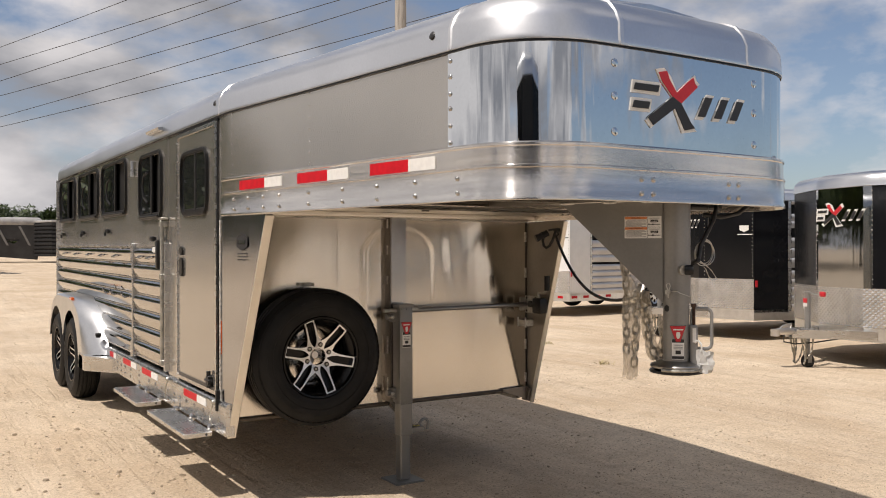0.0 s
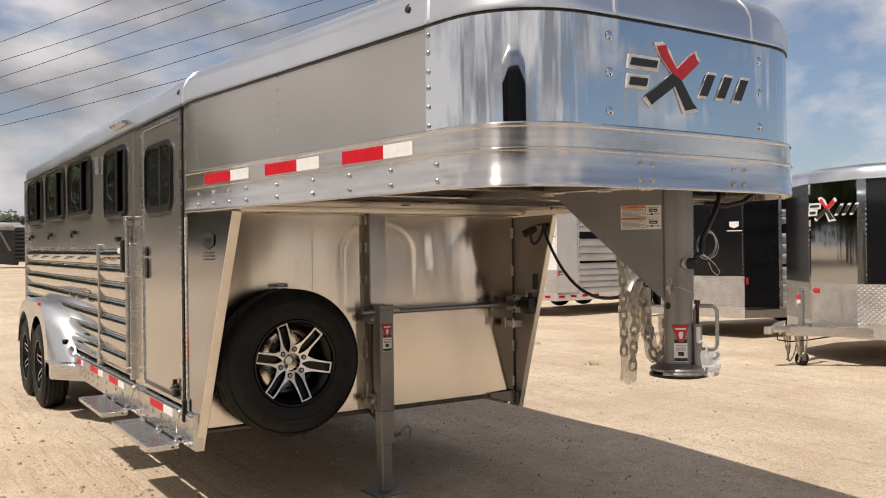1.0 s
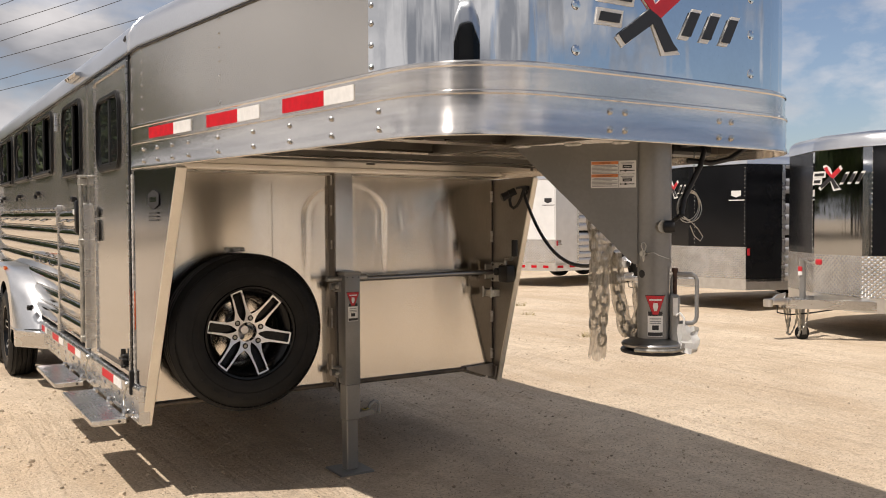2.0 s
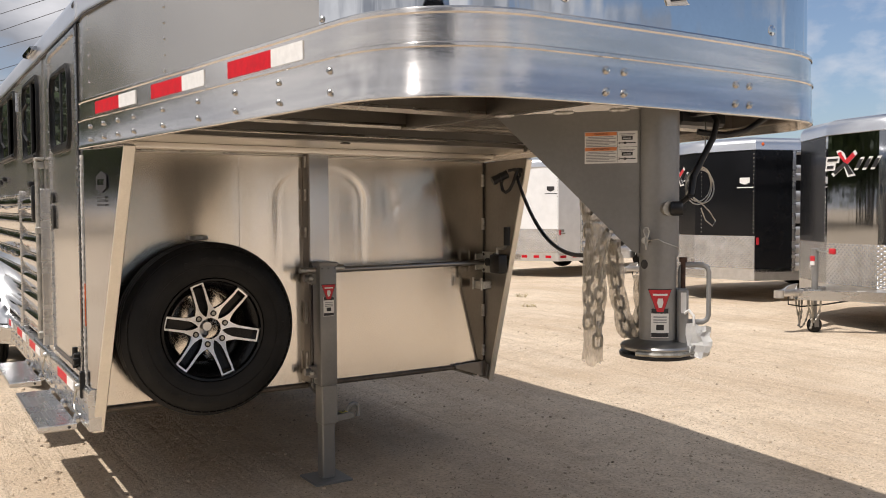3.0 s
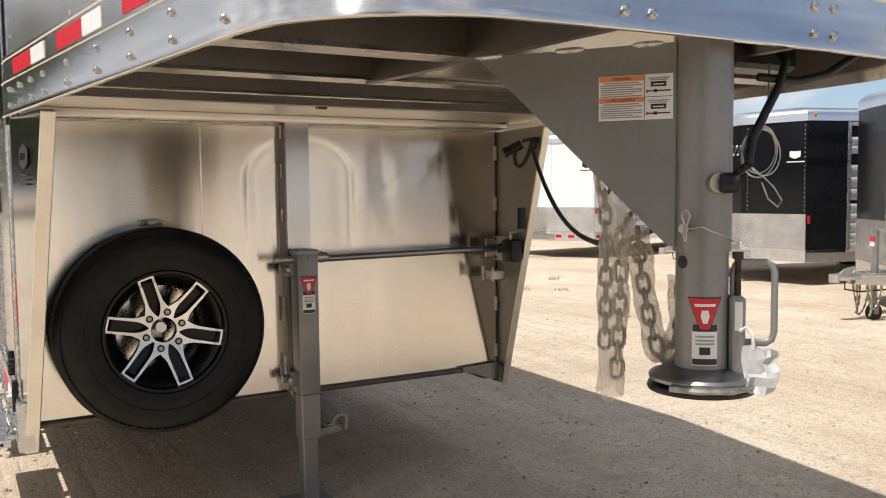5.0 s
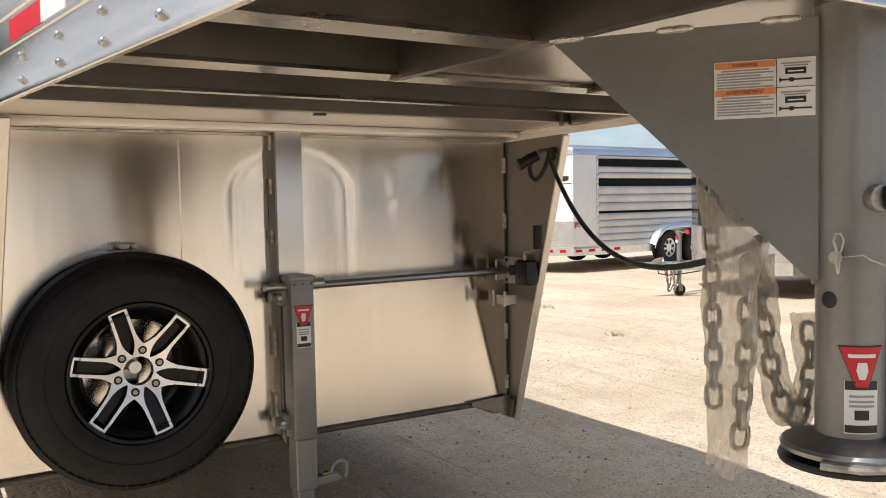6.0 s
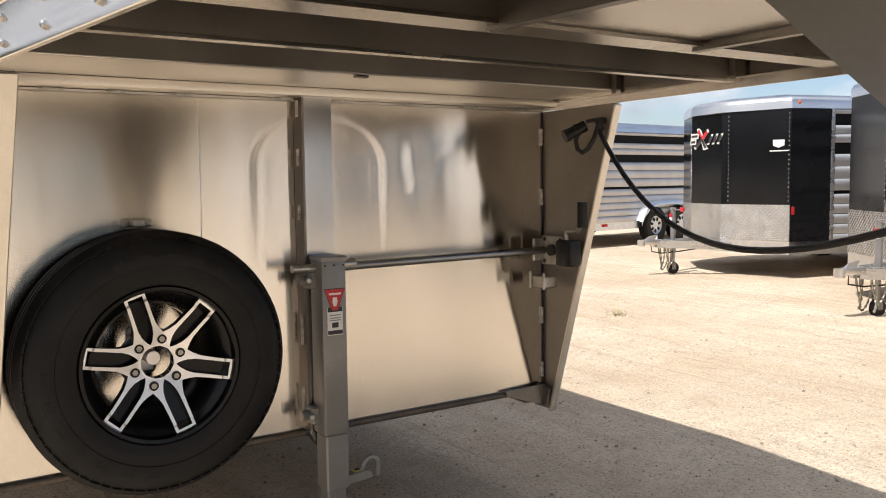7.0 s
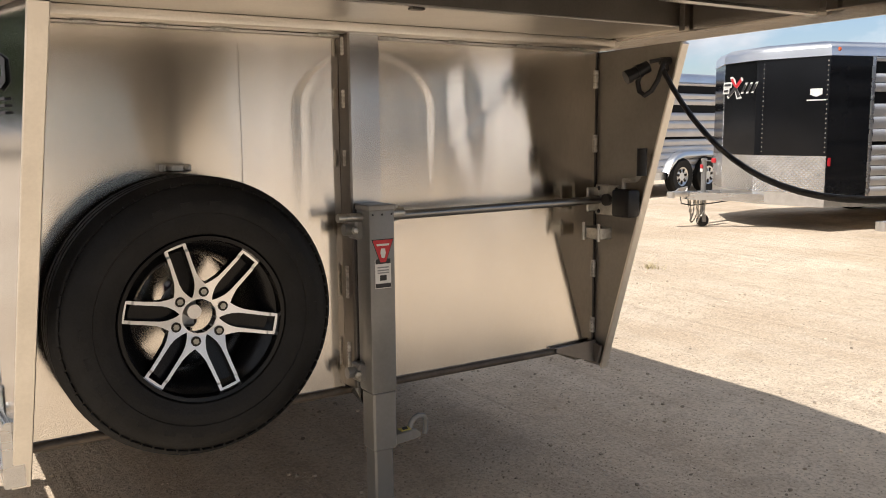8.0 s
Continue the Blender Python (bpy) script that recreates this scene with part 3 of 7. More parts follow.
# gooseneck skin: grey side sheets, polished front sheet
for keep, nm, mt, lb in (
    (lambda p: p[0] < 0.5 and p[1] > -1.92, "side_sheet", M_SKIN, "champagne-grey riveted side sheet"),
    (lambda p: p[0] > 1.5 and p[1] > -1.92, "side_sheet", M_SKIN, ""),
    (lambda p: p[1] < -1.90, "nose_sheet", M_MIRROR, "mirror-polished stainless nose sheet"),
):
    off = 0.004 if nm == "nose_sheet" else 0.0
    line = sub_line(NOSE, keep)
    if nm == "nose_sheet":
        fine = []
        for p, q in zip(line, line[1:]):
            for k in range(3):
                f = k / 3
                fine.append(tuple(p[i] + (q[i] - p[i]) * f for i in range(4)))
        line = fine + [line[-1]]
    bm = sweep(BM(), line, [(off, 1.765), (off, 1.86), (off, 1.95), (off, 2.05), (off, 2.148), (-0.02, 2.148), (-0.02, 1.765)], closed_prof=True, cap=True)
    part(nm, bm, mt, trailer, lb, sharp=45)

# lower rail round the gooseneck, with its tape, rivets and bottom bead
RAIL_PROF = [(0.0, 1.782), (0.012, 1.785), (0.020, 1.779), (0.020, 1.771), (0.016, 1.767), (0.016, 1.704), (0.024, 1.700), (0.024, 1.693), (0.02, 1.690), (0.02, 1.597), (0.0235, 1.592), (0.0235, 1.5785), (0.0215, 1.5765), (0.010, 1.5765), (0.006, 1.603), (-0.006, 1.606), (-0.006, 1.76)]
rail_line = [(0.0, 0.085, -1, 0)] + [p for p in NOSE if p[1] < 0.05] + [(W, 0.085, 1, 0)]
rail = part("lower_rail", sweep(BM(), rail_line, RAIL_PROF, True, True), M_RAIL, trailer, "extruded aluminium rail round the gooseneck", sharp=40)


def on_taper(y, out=0.0):
    """A point of the left taper at y, set out by a little."""
    return Vector((-y * 0.118 - math.cos(a_t) * out, y - math.sin(a_t) * out, 0))


def tape(y0, y1, z0, z1, taper, parent, out):
    """One red and white strip; red is the rear 0.61 of its length."""
    ym = y1 + (y0 - y1) * 0.61
    for a, b, mt, nm in ((y1, ym, M_RED, "red_tape"), (ym, y0, M_WHITE, "white_tape")):
        bm = BM()
        if taper:
            p = [on_taper(a, out), on_taper(b, out)]
            d = Vector((math.cos(a_t), math.sin(a_t), 0)) * 0.0025
        else:
            p = [Vector((-out, a, 0)), Vector((-out, b, 0))]
            d = Vector((0.0025, 0, 0))
        prism(bm, [p[0] + Vector((0, 0, z0)), p[1] + Vector((0, 0, z0)), p[1] + Vector((0, 0, z1)), p[0] + Vector((0, 0, z1))], d)
        part(nm, bm, mt, parent)


for a, b in ((-0.63, -0.165), (-1.235, -0.785), (-1.85, -1.405)):
    tape(a, b, 1.708, 1.757, True, rail, 0.0185)
for y in (-0.096, -0.266, -0.435, -0.607, -0.893, -1.189, -1.457, -1.724, -1.985):
    for z in (1.609, 1.662):
        bm = BM()
        p = on_taper(y, 0.0195)
        dome(bm, (p.x, p.y, z), (-math.cos(a_t), -math.sin(a_t), 0), 0.0095, 0.008)
        part("rivet", bm, M_RIVET, rail)
for x in (0.774, 0.832, 1.244, 1.303):
    for z in (1.608, 1.660):
        bm = BM()
        yy = np.interp(x, [p[0] for p in NOSE[6:-6]], [p[1] for p in NOSE[6:-6]])
        dome(bm, (x, yy - 0.0195, z), (0, -1, 0), 0.0105, 0.008)
        part("rivet", bm, M_RIVET, rail)
for z in (1.80, 1.865, 1.93, 1.985, 2.05, 2.11):
    bm = BM()
    p = on_taper(-1.925, 0.004)
    dome(bm, (p.x, p.y, z), (-1, -0.118, 0), 0.0095, 0.007)
    part("rivet", bm, M_RIVET, trailer)
for z in [1.80 + 0.055 * i for i in range(7)]:
    bm = BM()
    p = on_taper(-0.87, 0.0)
    dome(bm, (p.x, p.y, z), (-1, -0.118, 0), 0.007, 0.004, 8)
    part("rivet", bm, M_RIVET, trailer)
    bm = BM()
    p = on_taper(-0.035, 0.0)
    dome(bm, (p.x, p.y, z), (-1, -0.118, 0), 0.006, 0.0035, 8)
    part("rivet", bm, M_RIVET, trailer)
for x in (0.66, 1.42):
    for z in (1.83, 1.96, 2.08):
        bm = BM()
        yy = np.interp(x, [p[0] for p in NOSE[6:-6]], [p[1] for p in NOSE[6:-6]])
        dome(bm, (x, yy - 0.0045, z), (0, -1, 0), 0.016, 0.0035, 12)
        part("dimple_bolt", bm, M_MIRROR, trailer)

# maker's mark on the nose, as plain slanted shapes
mark = empty("nose_mark")
mark.parent = trailer


def front_pt(x, z, out):
    yy = np.interp(x, [p[0] for p in NOSE[6:-6]], [p[1] for p in NOSE[6:-6]])
    return Vector((x, yy - out, z))


def front_shape(name, pts, material, out, label=""):
    """A thin flat shape laid on the bowed front."""
    bm = BM()
    prism(bm, [front_pt(x, z, out) for x, z in pts], (0, 0.003, 0))
    part(name, bm, material, mark, label)


def bar(x, z, w, h, lean):
    return [(x - w / 2 - lean * h / 2, z - h / 2), (x + w / 2 - lean * h / 2, z - h / 2), (x + w / 2 + lean * h / 2, z + h / 2), (x - w / 2 + lean * h / 2, z + h / 2)]


def grown(pts, g):
    cx, cz = sum(p[0] for p in pts) / len(pts), sum(p[1] for p in pts) / len(pts)
    return [(x + g * (1 if x > cx else -1), z + g * (1 if z > cz else -1)) for x, z in pts]


def mark_shapes(k, border=0.019):
    """The maker's mark as plain strokes about (0, 0), k metres wide: (outline, colour, grown border) each."""
    strokes = [
        (bar(-0.385, 0.06, 0.2, 0.042, 0.3), M_PRINT), (bar(-0.43, -0.05, 0.13, 0.045, 0.3), M_PRINT),
        ([(-0.375, -0.125), (-0.33, -0.17), (-0.09, -0.015), (-0.165, 0.022)], M_PRINT),
        ([(-0.165, 0.022), (-0.09, -0.015), (0.06, 0.105), (0.035, 0.125), (0.02, 0.16), (-0.02, 0.135)], M_REDPR),
        ([(-0.285, 0.165), (-0.215, 0.18), (-0.195, 0.13), (-0.115, 0.03), (-0.165, 0.022), (-0.255, 0.11)], M_REDPR),
        ([(-0.155, -0.03), (-0.09, -0.015), (0.0, -0.135), (0.035, -0.165), (-0.06, -0.185)], M_PRINT),
    ]
    strokes += [(bar(x, -0.02, 0.07, 0.13, 0.55), M_PRINT) for x in (0.13, 0.285, 0.44)]
    return [([(x * k, z * k) for x, z in pts], mt, [(x * k, z * k) for x, z in grown(pts, border)]) for pts, mt in strokes]


for k, (pts, mt, edge) in enumerate(mark_shapes(0.6)):
    front_shape("white_border", [(x + 1.04, z + 1.968) for x, z in edge], M_WHITE, 0.0075 + 0.0001 * k)
    front_shape("red_stroke" if mt is M_REDPR else "black_stroke", [(x + 1.04, z + 1.968) for x, z in pts], mt, 0.0115)


VIEW_FIT = False
# ---- under the gooseneck: deck, cross beams, V beams, gussets ----
PX, PY = 1.055, -2.228
under = empty("underframe")
under.parent = trailer
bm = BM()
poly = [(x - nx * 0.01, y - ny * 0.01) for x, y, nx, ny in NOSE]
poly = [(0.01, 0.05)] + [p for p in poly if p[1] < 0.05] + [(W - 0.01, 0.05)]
prism(bm, [(p.x, p.y, 1.72) for p in (view_fit(Vector((x, y, 1.7))) for x, y in poly)], (0, 0, 0.03))
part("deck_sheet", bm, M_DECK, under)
# webs coloured darker than their flanges, for the shade on them
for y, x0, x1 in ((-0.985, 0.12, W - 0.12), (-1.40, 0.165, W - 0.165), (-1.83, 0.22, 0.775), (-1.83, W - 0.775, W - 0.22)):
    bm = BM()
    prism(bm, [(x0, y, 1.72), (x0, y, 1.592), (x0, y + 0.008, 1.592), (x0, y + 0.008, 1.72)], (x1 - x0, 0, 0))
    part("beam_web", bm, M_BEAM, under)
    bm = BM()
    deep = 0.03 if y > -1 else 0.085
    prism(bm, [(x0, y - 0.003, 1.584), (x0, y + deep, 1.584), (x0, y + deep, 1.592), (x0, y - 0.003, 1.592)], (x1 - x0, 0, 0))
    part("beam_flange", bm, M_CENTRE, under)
for s in (1, -1):
    def mx(x):
        return CX + s * (x - CX)
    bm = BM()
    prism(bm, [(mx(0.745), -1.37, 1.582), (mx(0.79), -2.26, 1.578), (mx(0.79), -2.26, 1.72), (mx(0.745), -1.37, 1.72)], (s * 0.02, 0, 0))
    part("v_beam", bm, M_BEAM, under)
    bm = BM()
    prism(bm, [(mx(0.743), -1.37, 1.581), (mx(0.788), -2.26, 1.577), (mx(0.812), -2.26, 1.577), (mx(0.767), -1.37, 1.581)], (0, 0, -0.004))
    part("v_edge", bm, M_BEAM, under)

    def gx(x):
        return PX + s * (x - PX)
    ga, gb = Vector((gx(0.752), -1.897, 1.572)), Vector((gx(0.997), -2.213, 1.575))
    bm = BM()
    prism(bm, [ga, (gx(0.764), -1.9125, 1.554), (gx(0.985), -2.198, 1.197), (gx(0.992), -2.207, 1.19), (gb.x, gb.y, 1.19), gb], (s * 0.011, 0, 0))
    gus = part("gusset_plate", bm, M_STEEL, trailer, "grey painted triangular gusset plate")
    for f in (0.0, 0.42, 0.8):
        bm = BM()
        p, q = ga.lerp(gb, f), ga.lerp(gb, f + 0.14)
        tube(bm, [p, p.lerp(q, 0.2), p.lerp(q, 0.8), q], [0.003, 0.0058, 0.0058, 0.003], 8)
        part("weld", bm, M_WELD, gus)
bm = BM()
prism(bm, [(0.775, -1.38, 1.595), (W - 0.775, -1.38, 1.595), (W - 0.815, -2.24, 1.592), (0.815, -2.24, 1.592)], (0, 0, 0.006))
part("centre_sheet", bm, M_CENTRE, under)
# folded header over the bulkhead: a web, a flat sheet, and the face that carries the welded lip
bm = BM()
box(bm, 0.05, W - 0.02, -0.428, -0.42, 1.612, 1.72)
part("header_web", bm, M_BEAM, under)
bm = BM()
box(bm, 0.05, W - 0.02, -0.43, -0.05, 1.612, 1.618, 0.002)
part("header_sheet", bm, M_SHEET, under)
bm = BM()
box(bm, 0.03, W + 0.01, -0.056, 0.03, 1.583, 1.612, 0.006, 2)
part("header_bar", bm, M_SHEET, under)
bm = BM()
box(bm, 0.985, 1.025, -0.425, -0.40, 1.604, 1.611, 0.002)
part("header_clip", bm, M_DARK_ALU, under)
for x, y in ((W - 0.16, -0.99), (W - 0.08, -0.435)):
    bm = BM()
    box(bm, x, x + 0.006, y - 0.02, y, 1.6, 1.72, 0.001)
    part("end_clip", bm, M_DARK_ALU, under)

# warning sticker on the gusset
g0, g1 = Vector((0.752, -1.897, 0)), Vector((0.997, -2.213, 0))
gd = (g1 - g0).normalized()
gn = Vector((gd.y, -gd.x, 0))
if gn.x > 0:
    gn = -gn


def gus_pt(u, z, out):
    return g0 + gd * u + gn * out + Vector((0, 0, z))


def gus_patch(name, u0, u1, z0, z1, out, material, parent, label=""):
    bm = BM()
    prism(bm, [gus_pt(u0, z0, out), gus_pt(u1, z0, out), gus_pt(u1, z1, out), gus_pt(u0, z1, out)], -gn * 0.0015)
    return part(name, bm, material, parent, label)


SU, SZ = 0.2545, 1.432
SW, SH = 0.1415, 0.0855
sticker = gus_patch("warning_sticker", SU, SU + SW, SZ, SZ + SH, 0.002, M_PAPER, trailer, "white and orange warning sticker")
for z in (SZ + 0.0745, SZ + 0.034):
    gus_patch("orange_band", SU + 0.0015, SU + 0.0865, z, z + 0.0095, 0.0028, M_ORPR, sticker)
    for k in range(7):
        gus_patch("text_bar", SU + 0.004 + 0.006 * (k == 0), SU + 0.084 - 0.018 * (k % 3 == 2) - 0.006 * (k == 0), z - 0.0042 * (k + 1), z - 0.0042 * (k + 1) + 0.0022, 0.0028, M_GREYPR, sticker)
gus_patch("rule", SU + 0.0875, SU + 0.0885, SZ + 0.001, SZ + SH - 0.001, 0.0028, M_PRINT, sticker)
gus_patch("rule", SU + 0.0885, SU + SW - 0.001, SZ + 0.0425, SZ + 0.0433, 0.0028, M_PRINT, sticker)
for z in (SZ + 0.0578, SZ + 0.0155):
    gus_patch("text_bar", SU + 0.094, SU + 0.135, z + 0.019, z + 0.0212, 0.0028, M_GREYPR, sticker)
    gus_patch("text_bar", SU + 0.098, SU + 0.131, z + 0.0155, z + 0.0175, 0.0028, M_GREYPR, sticker)
    gus_patch("black_plate", SU + 0.1, SU + 0.129, z + 0.004, z + 0.0135, 0.0028, M_PRINT, sticker)
    gus_patch("text_bar", SU + 0.104, SU + 0.125, z + 0.0072, z + 0.0092, 0.0034, M_PAPER, sticker)
    gus_patch("pictogram", SU + 0.092, SU + 0.137, z - 0.0052, z - 0.0028, 0.0028, M_PRINT, sticker)
    gus_patch("pictogram", SU + 0.106, SU + 0.112, z - 0.0072, z - 0.001, 0.003, M_PRINT, sticker)
    gus_patch("pictogram", SU + 0.092, SU + 0.094, z - 0.0072, z - 0.001, 0.003, M_PRINT, sticker)
for z, word in ((SZ + 0.0765, "WARNING"), (SZ + 0.036, "AVERTISSEMENT")):
    cu = bpy.data.curves.new("warning_word", "FONT")
    cu.body, cu.size, cu.align_x, cu.extrude = word, 0.0075, "CENTER", 0.0001
    cu.materials.append(M_PRINT)
    ob = new("warning_word", cu)
    ob.parent = sticker
    p = gus_pt(SU + 0.044, z, 0.0034)
    rot = Matrix((gd, Vector((0, 0, 1)), gn)).transposed().to_4x4()
    ob.matrix_world = Matrix.Translation(p) @ rot

# ---- front bulkhead, wings, channel ----
BY = 0.045
bm = BM()
def buckle(x, z):
    """Oil-canning of the thin sheet: drawn in round the welded upright, held flat at its edges."""
    hold = max(0.0, min(1.0, (x - 0.05) / 0.12, (W - 0.05 - x) / 0.6, (z - 0.45) / 0.2, (1.64 - z) / 0.25))
    side = 0.3 + 0.7 * min(1.0, max(0.0, (x - 0.67) / 0.3)) * min(1.0, max(0.0, (1.75 - x) / 0.3))
    # a shallow arch pressed round the upright, with a rolled brow
    cx, top = 1.09, 1.36
    r = math.hypot((x - cx) / 0.215, max(0.0, z - top) / 0.15)
    low = min(1.0, max(0.0, (z - 0.95) / 0.35))
    arch = low * (0.0038 / (1 + math.exp((r - 1.0) / 0.07)) + 0.0020 * math.exp(-((r - 1.06) / 0.07) ** 2))
    fold = 0.0028 * math.exp(-((x - 1.46 - 0.12 * (1.45 - z)) / 0.05) ** 2) * math.exp(-((z - 1.36) / 0.17) ** 2)
    dent = 0.0006 * math.exp(-(((x - 1.52) * 0.66 - (z - 1.33) * 0.75) / 0.016) ** 2 - ((z - 1.33) / 0.09) ** 2)
    return min(0.0072, hold * (arch + fold + dent + side * (0.0035 * noise.noise((x * 3.4, z * 1.2, 4.4)) + 0.0005 * noise.noise((x * 9.0, z * 1.6, 1.3)))))


bx = [0.034 + (W - 0.016) * k / 180 for k in range(181)]
bz = [0.45 + 1.21 * k / 90 for k in range(91)]
bv = [[bm.verts.new((x, BY + buckle(x, z), z)) for z in bz] for x in bx]
for i in range(180):
    for j in range(90):
        bm.faces.new((bv[i][j], bv[i + 1][j], bv[i + 1][j + 1], bv[i][j + 1]))
box(bm, 0.034, W + 0.018, BY + 0.008, BY + 0.014, 0.45, 1.66)
bulk = part("bulkhead", bm, M_BULK, trailer, "satin aluminium front bulkhead sheet")
bm = BM()
prism(bm, [(0.668, BY, 0.47), (0.672, BY - 0.0012, 0.47), (0.676, BY, 0.47)], (0, 0, 1.12))
part("panel_joint", bm, M_BULK, bulk)
bm = BM()
cyl(bm, (0.05, BY - 0.004, 0.452), (W - 0.01, BY - 0.004, 0.452), 0.013, 14)
part("bottom_bar", bm, M_BAR, bulk, "dark brown bottom bar")
bm = BM()
box(bm, 0.05, W + 0.01, BY - 0.012, BY, 1.572, 1.584, 0.003)
part("top_lip", bm, M_SHEET, bulk)
for x in (0.25, 0.43, 0.62, 0.95, 1.16, 1.42, 1.70, 1.95):
    bm = BM()
    tube(bm, [(x - 0.035 + 0.01 * k, BY - 0.03, 1.579) for k in range(8)], [0.003, 0.006, 0.0045, 0.006, 0.0045, 0.006, 0.0045, 0.003], 6)
    part("weld", bm, M_WELD, bulk)
for s in (1, -1):
    def mx(x):
        return CX + s * (x - CX)
    bm = BM()
    tap = 0.162 if s == 1 else 0.13
    back = 0.0 if s == 1 else -0.037
    lean = back + 0.39 * tap
    prism(bm, [(mx(back), 0.10, 0.37), (mx(back), 0.008, 0.37), (mx(back), -0.003, 0.404), (mx(lean), -0.408, 1.573), (mx(back), 0.0, 1.573), (mx(back), 0.10, 1.573)], (s * (0.038 if s == 1 else 0.022), 0, 0))
    # right wing takes the darker copy, its inner face's shade painted in
    wing = part("wing_panel", bm, M_WING if s == 1 else M_WING_SHADED, trailer, "slanted polished wing panel beside the bulkhead")
    bm = BM()
    d = Vector((0, -0.416, 1.203)).normalized()
    n = Vector((0, -d.z, d.y)) * 0.012
    p0, p1 = Vector((0, 0.008, 0.367)) + n * 0.1, Vector((0, -0.408, 1.57)) + n * 0.1
    wd = 0.044 if s == 1 else 0.03
    prism(bm, [(mx(back - 0.003), p0.y, p0.z), (mx(back + wd), p0.y, p0.z), (mx(lean + wd), p1.y, p1.z), (mx(lean - 0.003), p1.y, p1.z)], n)
    bmesh.ops.bevel(bm, geom=list(bm.edges), offset=0.003, segments=1, affect="EDGES")
    part("edge_cap", bm, M_EDGE, wing)
    bm = BM()
    box(bm, mx(back + 0.024), mx(back + 0.031), BY - 0.004, BY + 0.003, 0.47, 1.582)
    part("corner_seam", bm, M_GREYTR, wing)
    for z0, z1 in ((0.5, 0.56), (0.72, 0.79), (1.20, 1.27), (1.44, 1.51)):
        bm = BM()
        tube(bm, [(mx(back + 0.0315), BY - 0.005, float(z)) for z in np.arange(z0, z1, 0.006)], [0.0055 + 0.002 * (k % 2) for k in range(len(np.arange(z0, z1, 0.006)))], 7)
        part("weld", bm, M_WELD, wing)
bm = BM()
tube(bm, [(-0.004, 0.112, 0.38 + 0.012 * k) for k in range(99)], [0.006 + 0.0025 * (k % 2) for k in range(99)], 7)
part("weld", bm, M_WELD, trailer)
bm = BM()
prism(bm, [(W - 0.0, BY, 0.47), (W - 0.0, 0.0, 0.385), (W - 0.0, -0.02, 0.46)], (-0.012, 0, 0))
prism(bm, [(W - 0.2, BY - 0.03, 0.452), (W - 0.0, BY - 0.03, 0.385), (W - 0.0, BY - 0.03, 0.475), (W - 0.2, BY - 0.03, 0.467)], (0, 0.012, 0))
part("corner_gusset", bm, M_DARK_ALU, trailer)
# upright channel that carries the jack
# its left side is a darker aluminium than its front
bm = BM()
prism(bm, [(0.994, BY, 0.47), (0.998, -0.012, 0.47), (1.006, -0.012, 0.47), (1.006, BY, 0.47)], (0, 0, 1.13))
part("channel_flange", bm, M_DARK_ALU, trailer)
bm = BM()
prism(bm, [(1.006, -0.004, 0.47), (1.006, -0.012, 0.47), (1.106, -0.012, 0.47), (1.106, BY, 0.47), (1.099, BY, 0.47), (1.099, -0.004, 0.47)], (0, 0, 1.13))
prism(bm, [(0.992, BY, 0.47), (0.997, -0.012, 0.47), (1.03, -0.012, 0.405), (1.03, BY, 0.42)], (0.03, 0, 0))
chan = part("jack_channel", bm, M_CHAN, trailer)
for z0, z1 in ((1.52, 1.58), (1.36, 1.42), (1.18, 1.23), (0.76, 0.87), (0.53, 0.62)):
    bm = BM()
    tube(bm, [(0.9955, 0.016, float(z)) for z in np.arange(z0, z1, 0.0055)], [0.0055 + 0.002 * (k % 2) for k in range(len(np.arange(z0, z1, 0.0055)))], 7)
    part("weld", bm, M_WELD, chan)

# ---- jack stand ----
jack = empty("jack_stand")
jack.parent = trailer
JX0, JX1, JY0, JY1 = 1.012, 1.102, -0.105, -0.016
bm = BM()
box(bm, JX0, JX1, JY0, JY1, 0.468, 1.052, 0.008, 2)
part("outer_tube", bm, M_STEEL, jack, "square grey painted jack tube")
bm = BM()
box(bm, JX0 - 0.004, JX1 + 0.004, JY0 - 0.004, JY1, 1.045, 1.064, 0.004)
part("cap", bm, M_STEEL, jack)
for x in (JX0 + 0.012, (JX0 + JX1) / 2, JX1 - 0.012):
    bm = BM()
    dome(bm, (x, JY0 - 0.001, 1.034), (0, -1, 0), 0.0035, 0.003, 8)
    part("cap_screw", bm, M_PRINT, jack)
bm = BM()
box(bm, JX0 + 0.006, JX1 - 0.001, JY0 + 0.003, JY1 - 0.006, 0.277, 0.47, 0.006)
part("drop_leg", bm, M_STEEL, jack)
bm = BM()
box(bm, JX0 + 0.012, JX1 - 0.011, JY0 + 0.011, JY1 - 0.012, 0.012, 0.285, 0.006)
part("inner_leg", bm, M_STEEL, jack)
bm = BM()
box(bm, JX0 - 0.052, JX1 + 0.052, JY0 - 0.05, JY1 + 0.06, 0.0, 0.012, 0.003)
part("foot_plate", bm, M_STEEL, jack, "flat grey foot plate on the ground")
for z in (0.985, 0.53):
    bm = BM()
    cyl(bm, (0.962, -0.03, z), (1.03, -0.03, z), 0.018, 12)
    box(bm, 0.99, 1.03, -0.06, 0.0, z - 0.03, z + 0.03, 0.006)
    part("hinge_bracket", bm, M_STEEL, jack)
    bm = BM()
    dome(bm, (0.985, -0.062, z), (0, -1, 0), 0.013, 0.01, 6)
    part("bolt", bm, M_ZINC, jack)
bm = BM()
cyl(bm, (0.93, -0.055, 1.025), (1.03, -0.055, 1.025), 0.013, 14)
part("shaft_stub", bm, M_ZINC, jack)
bm = BM()
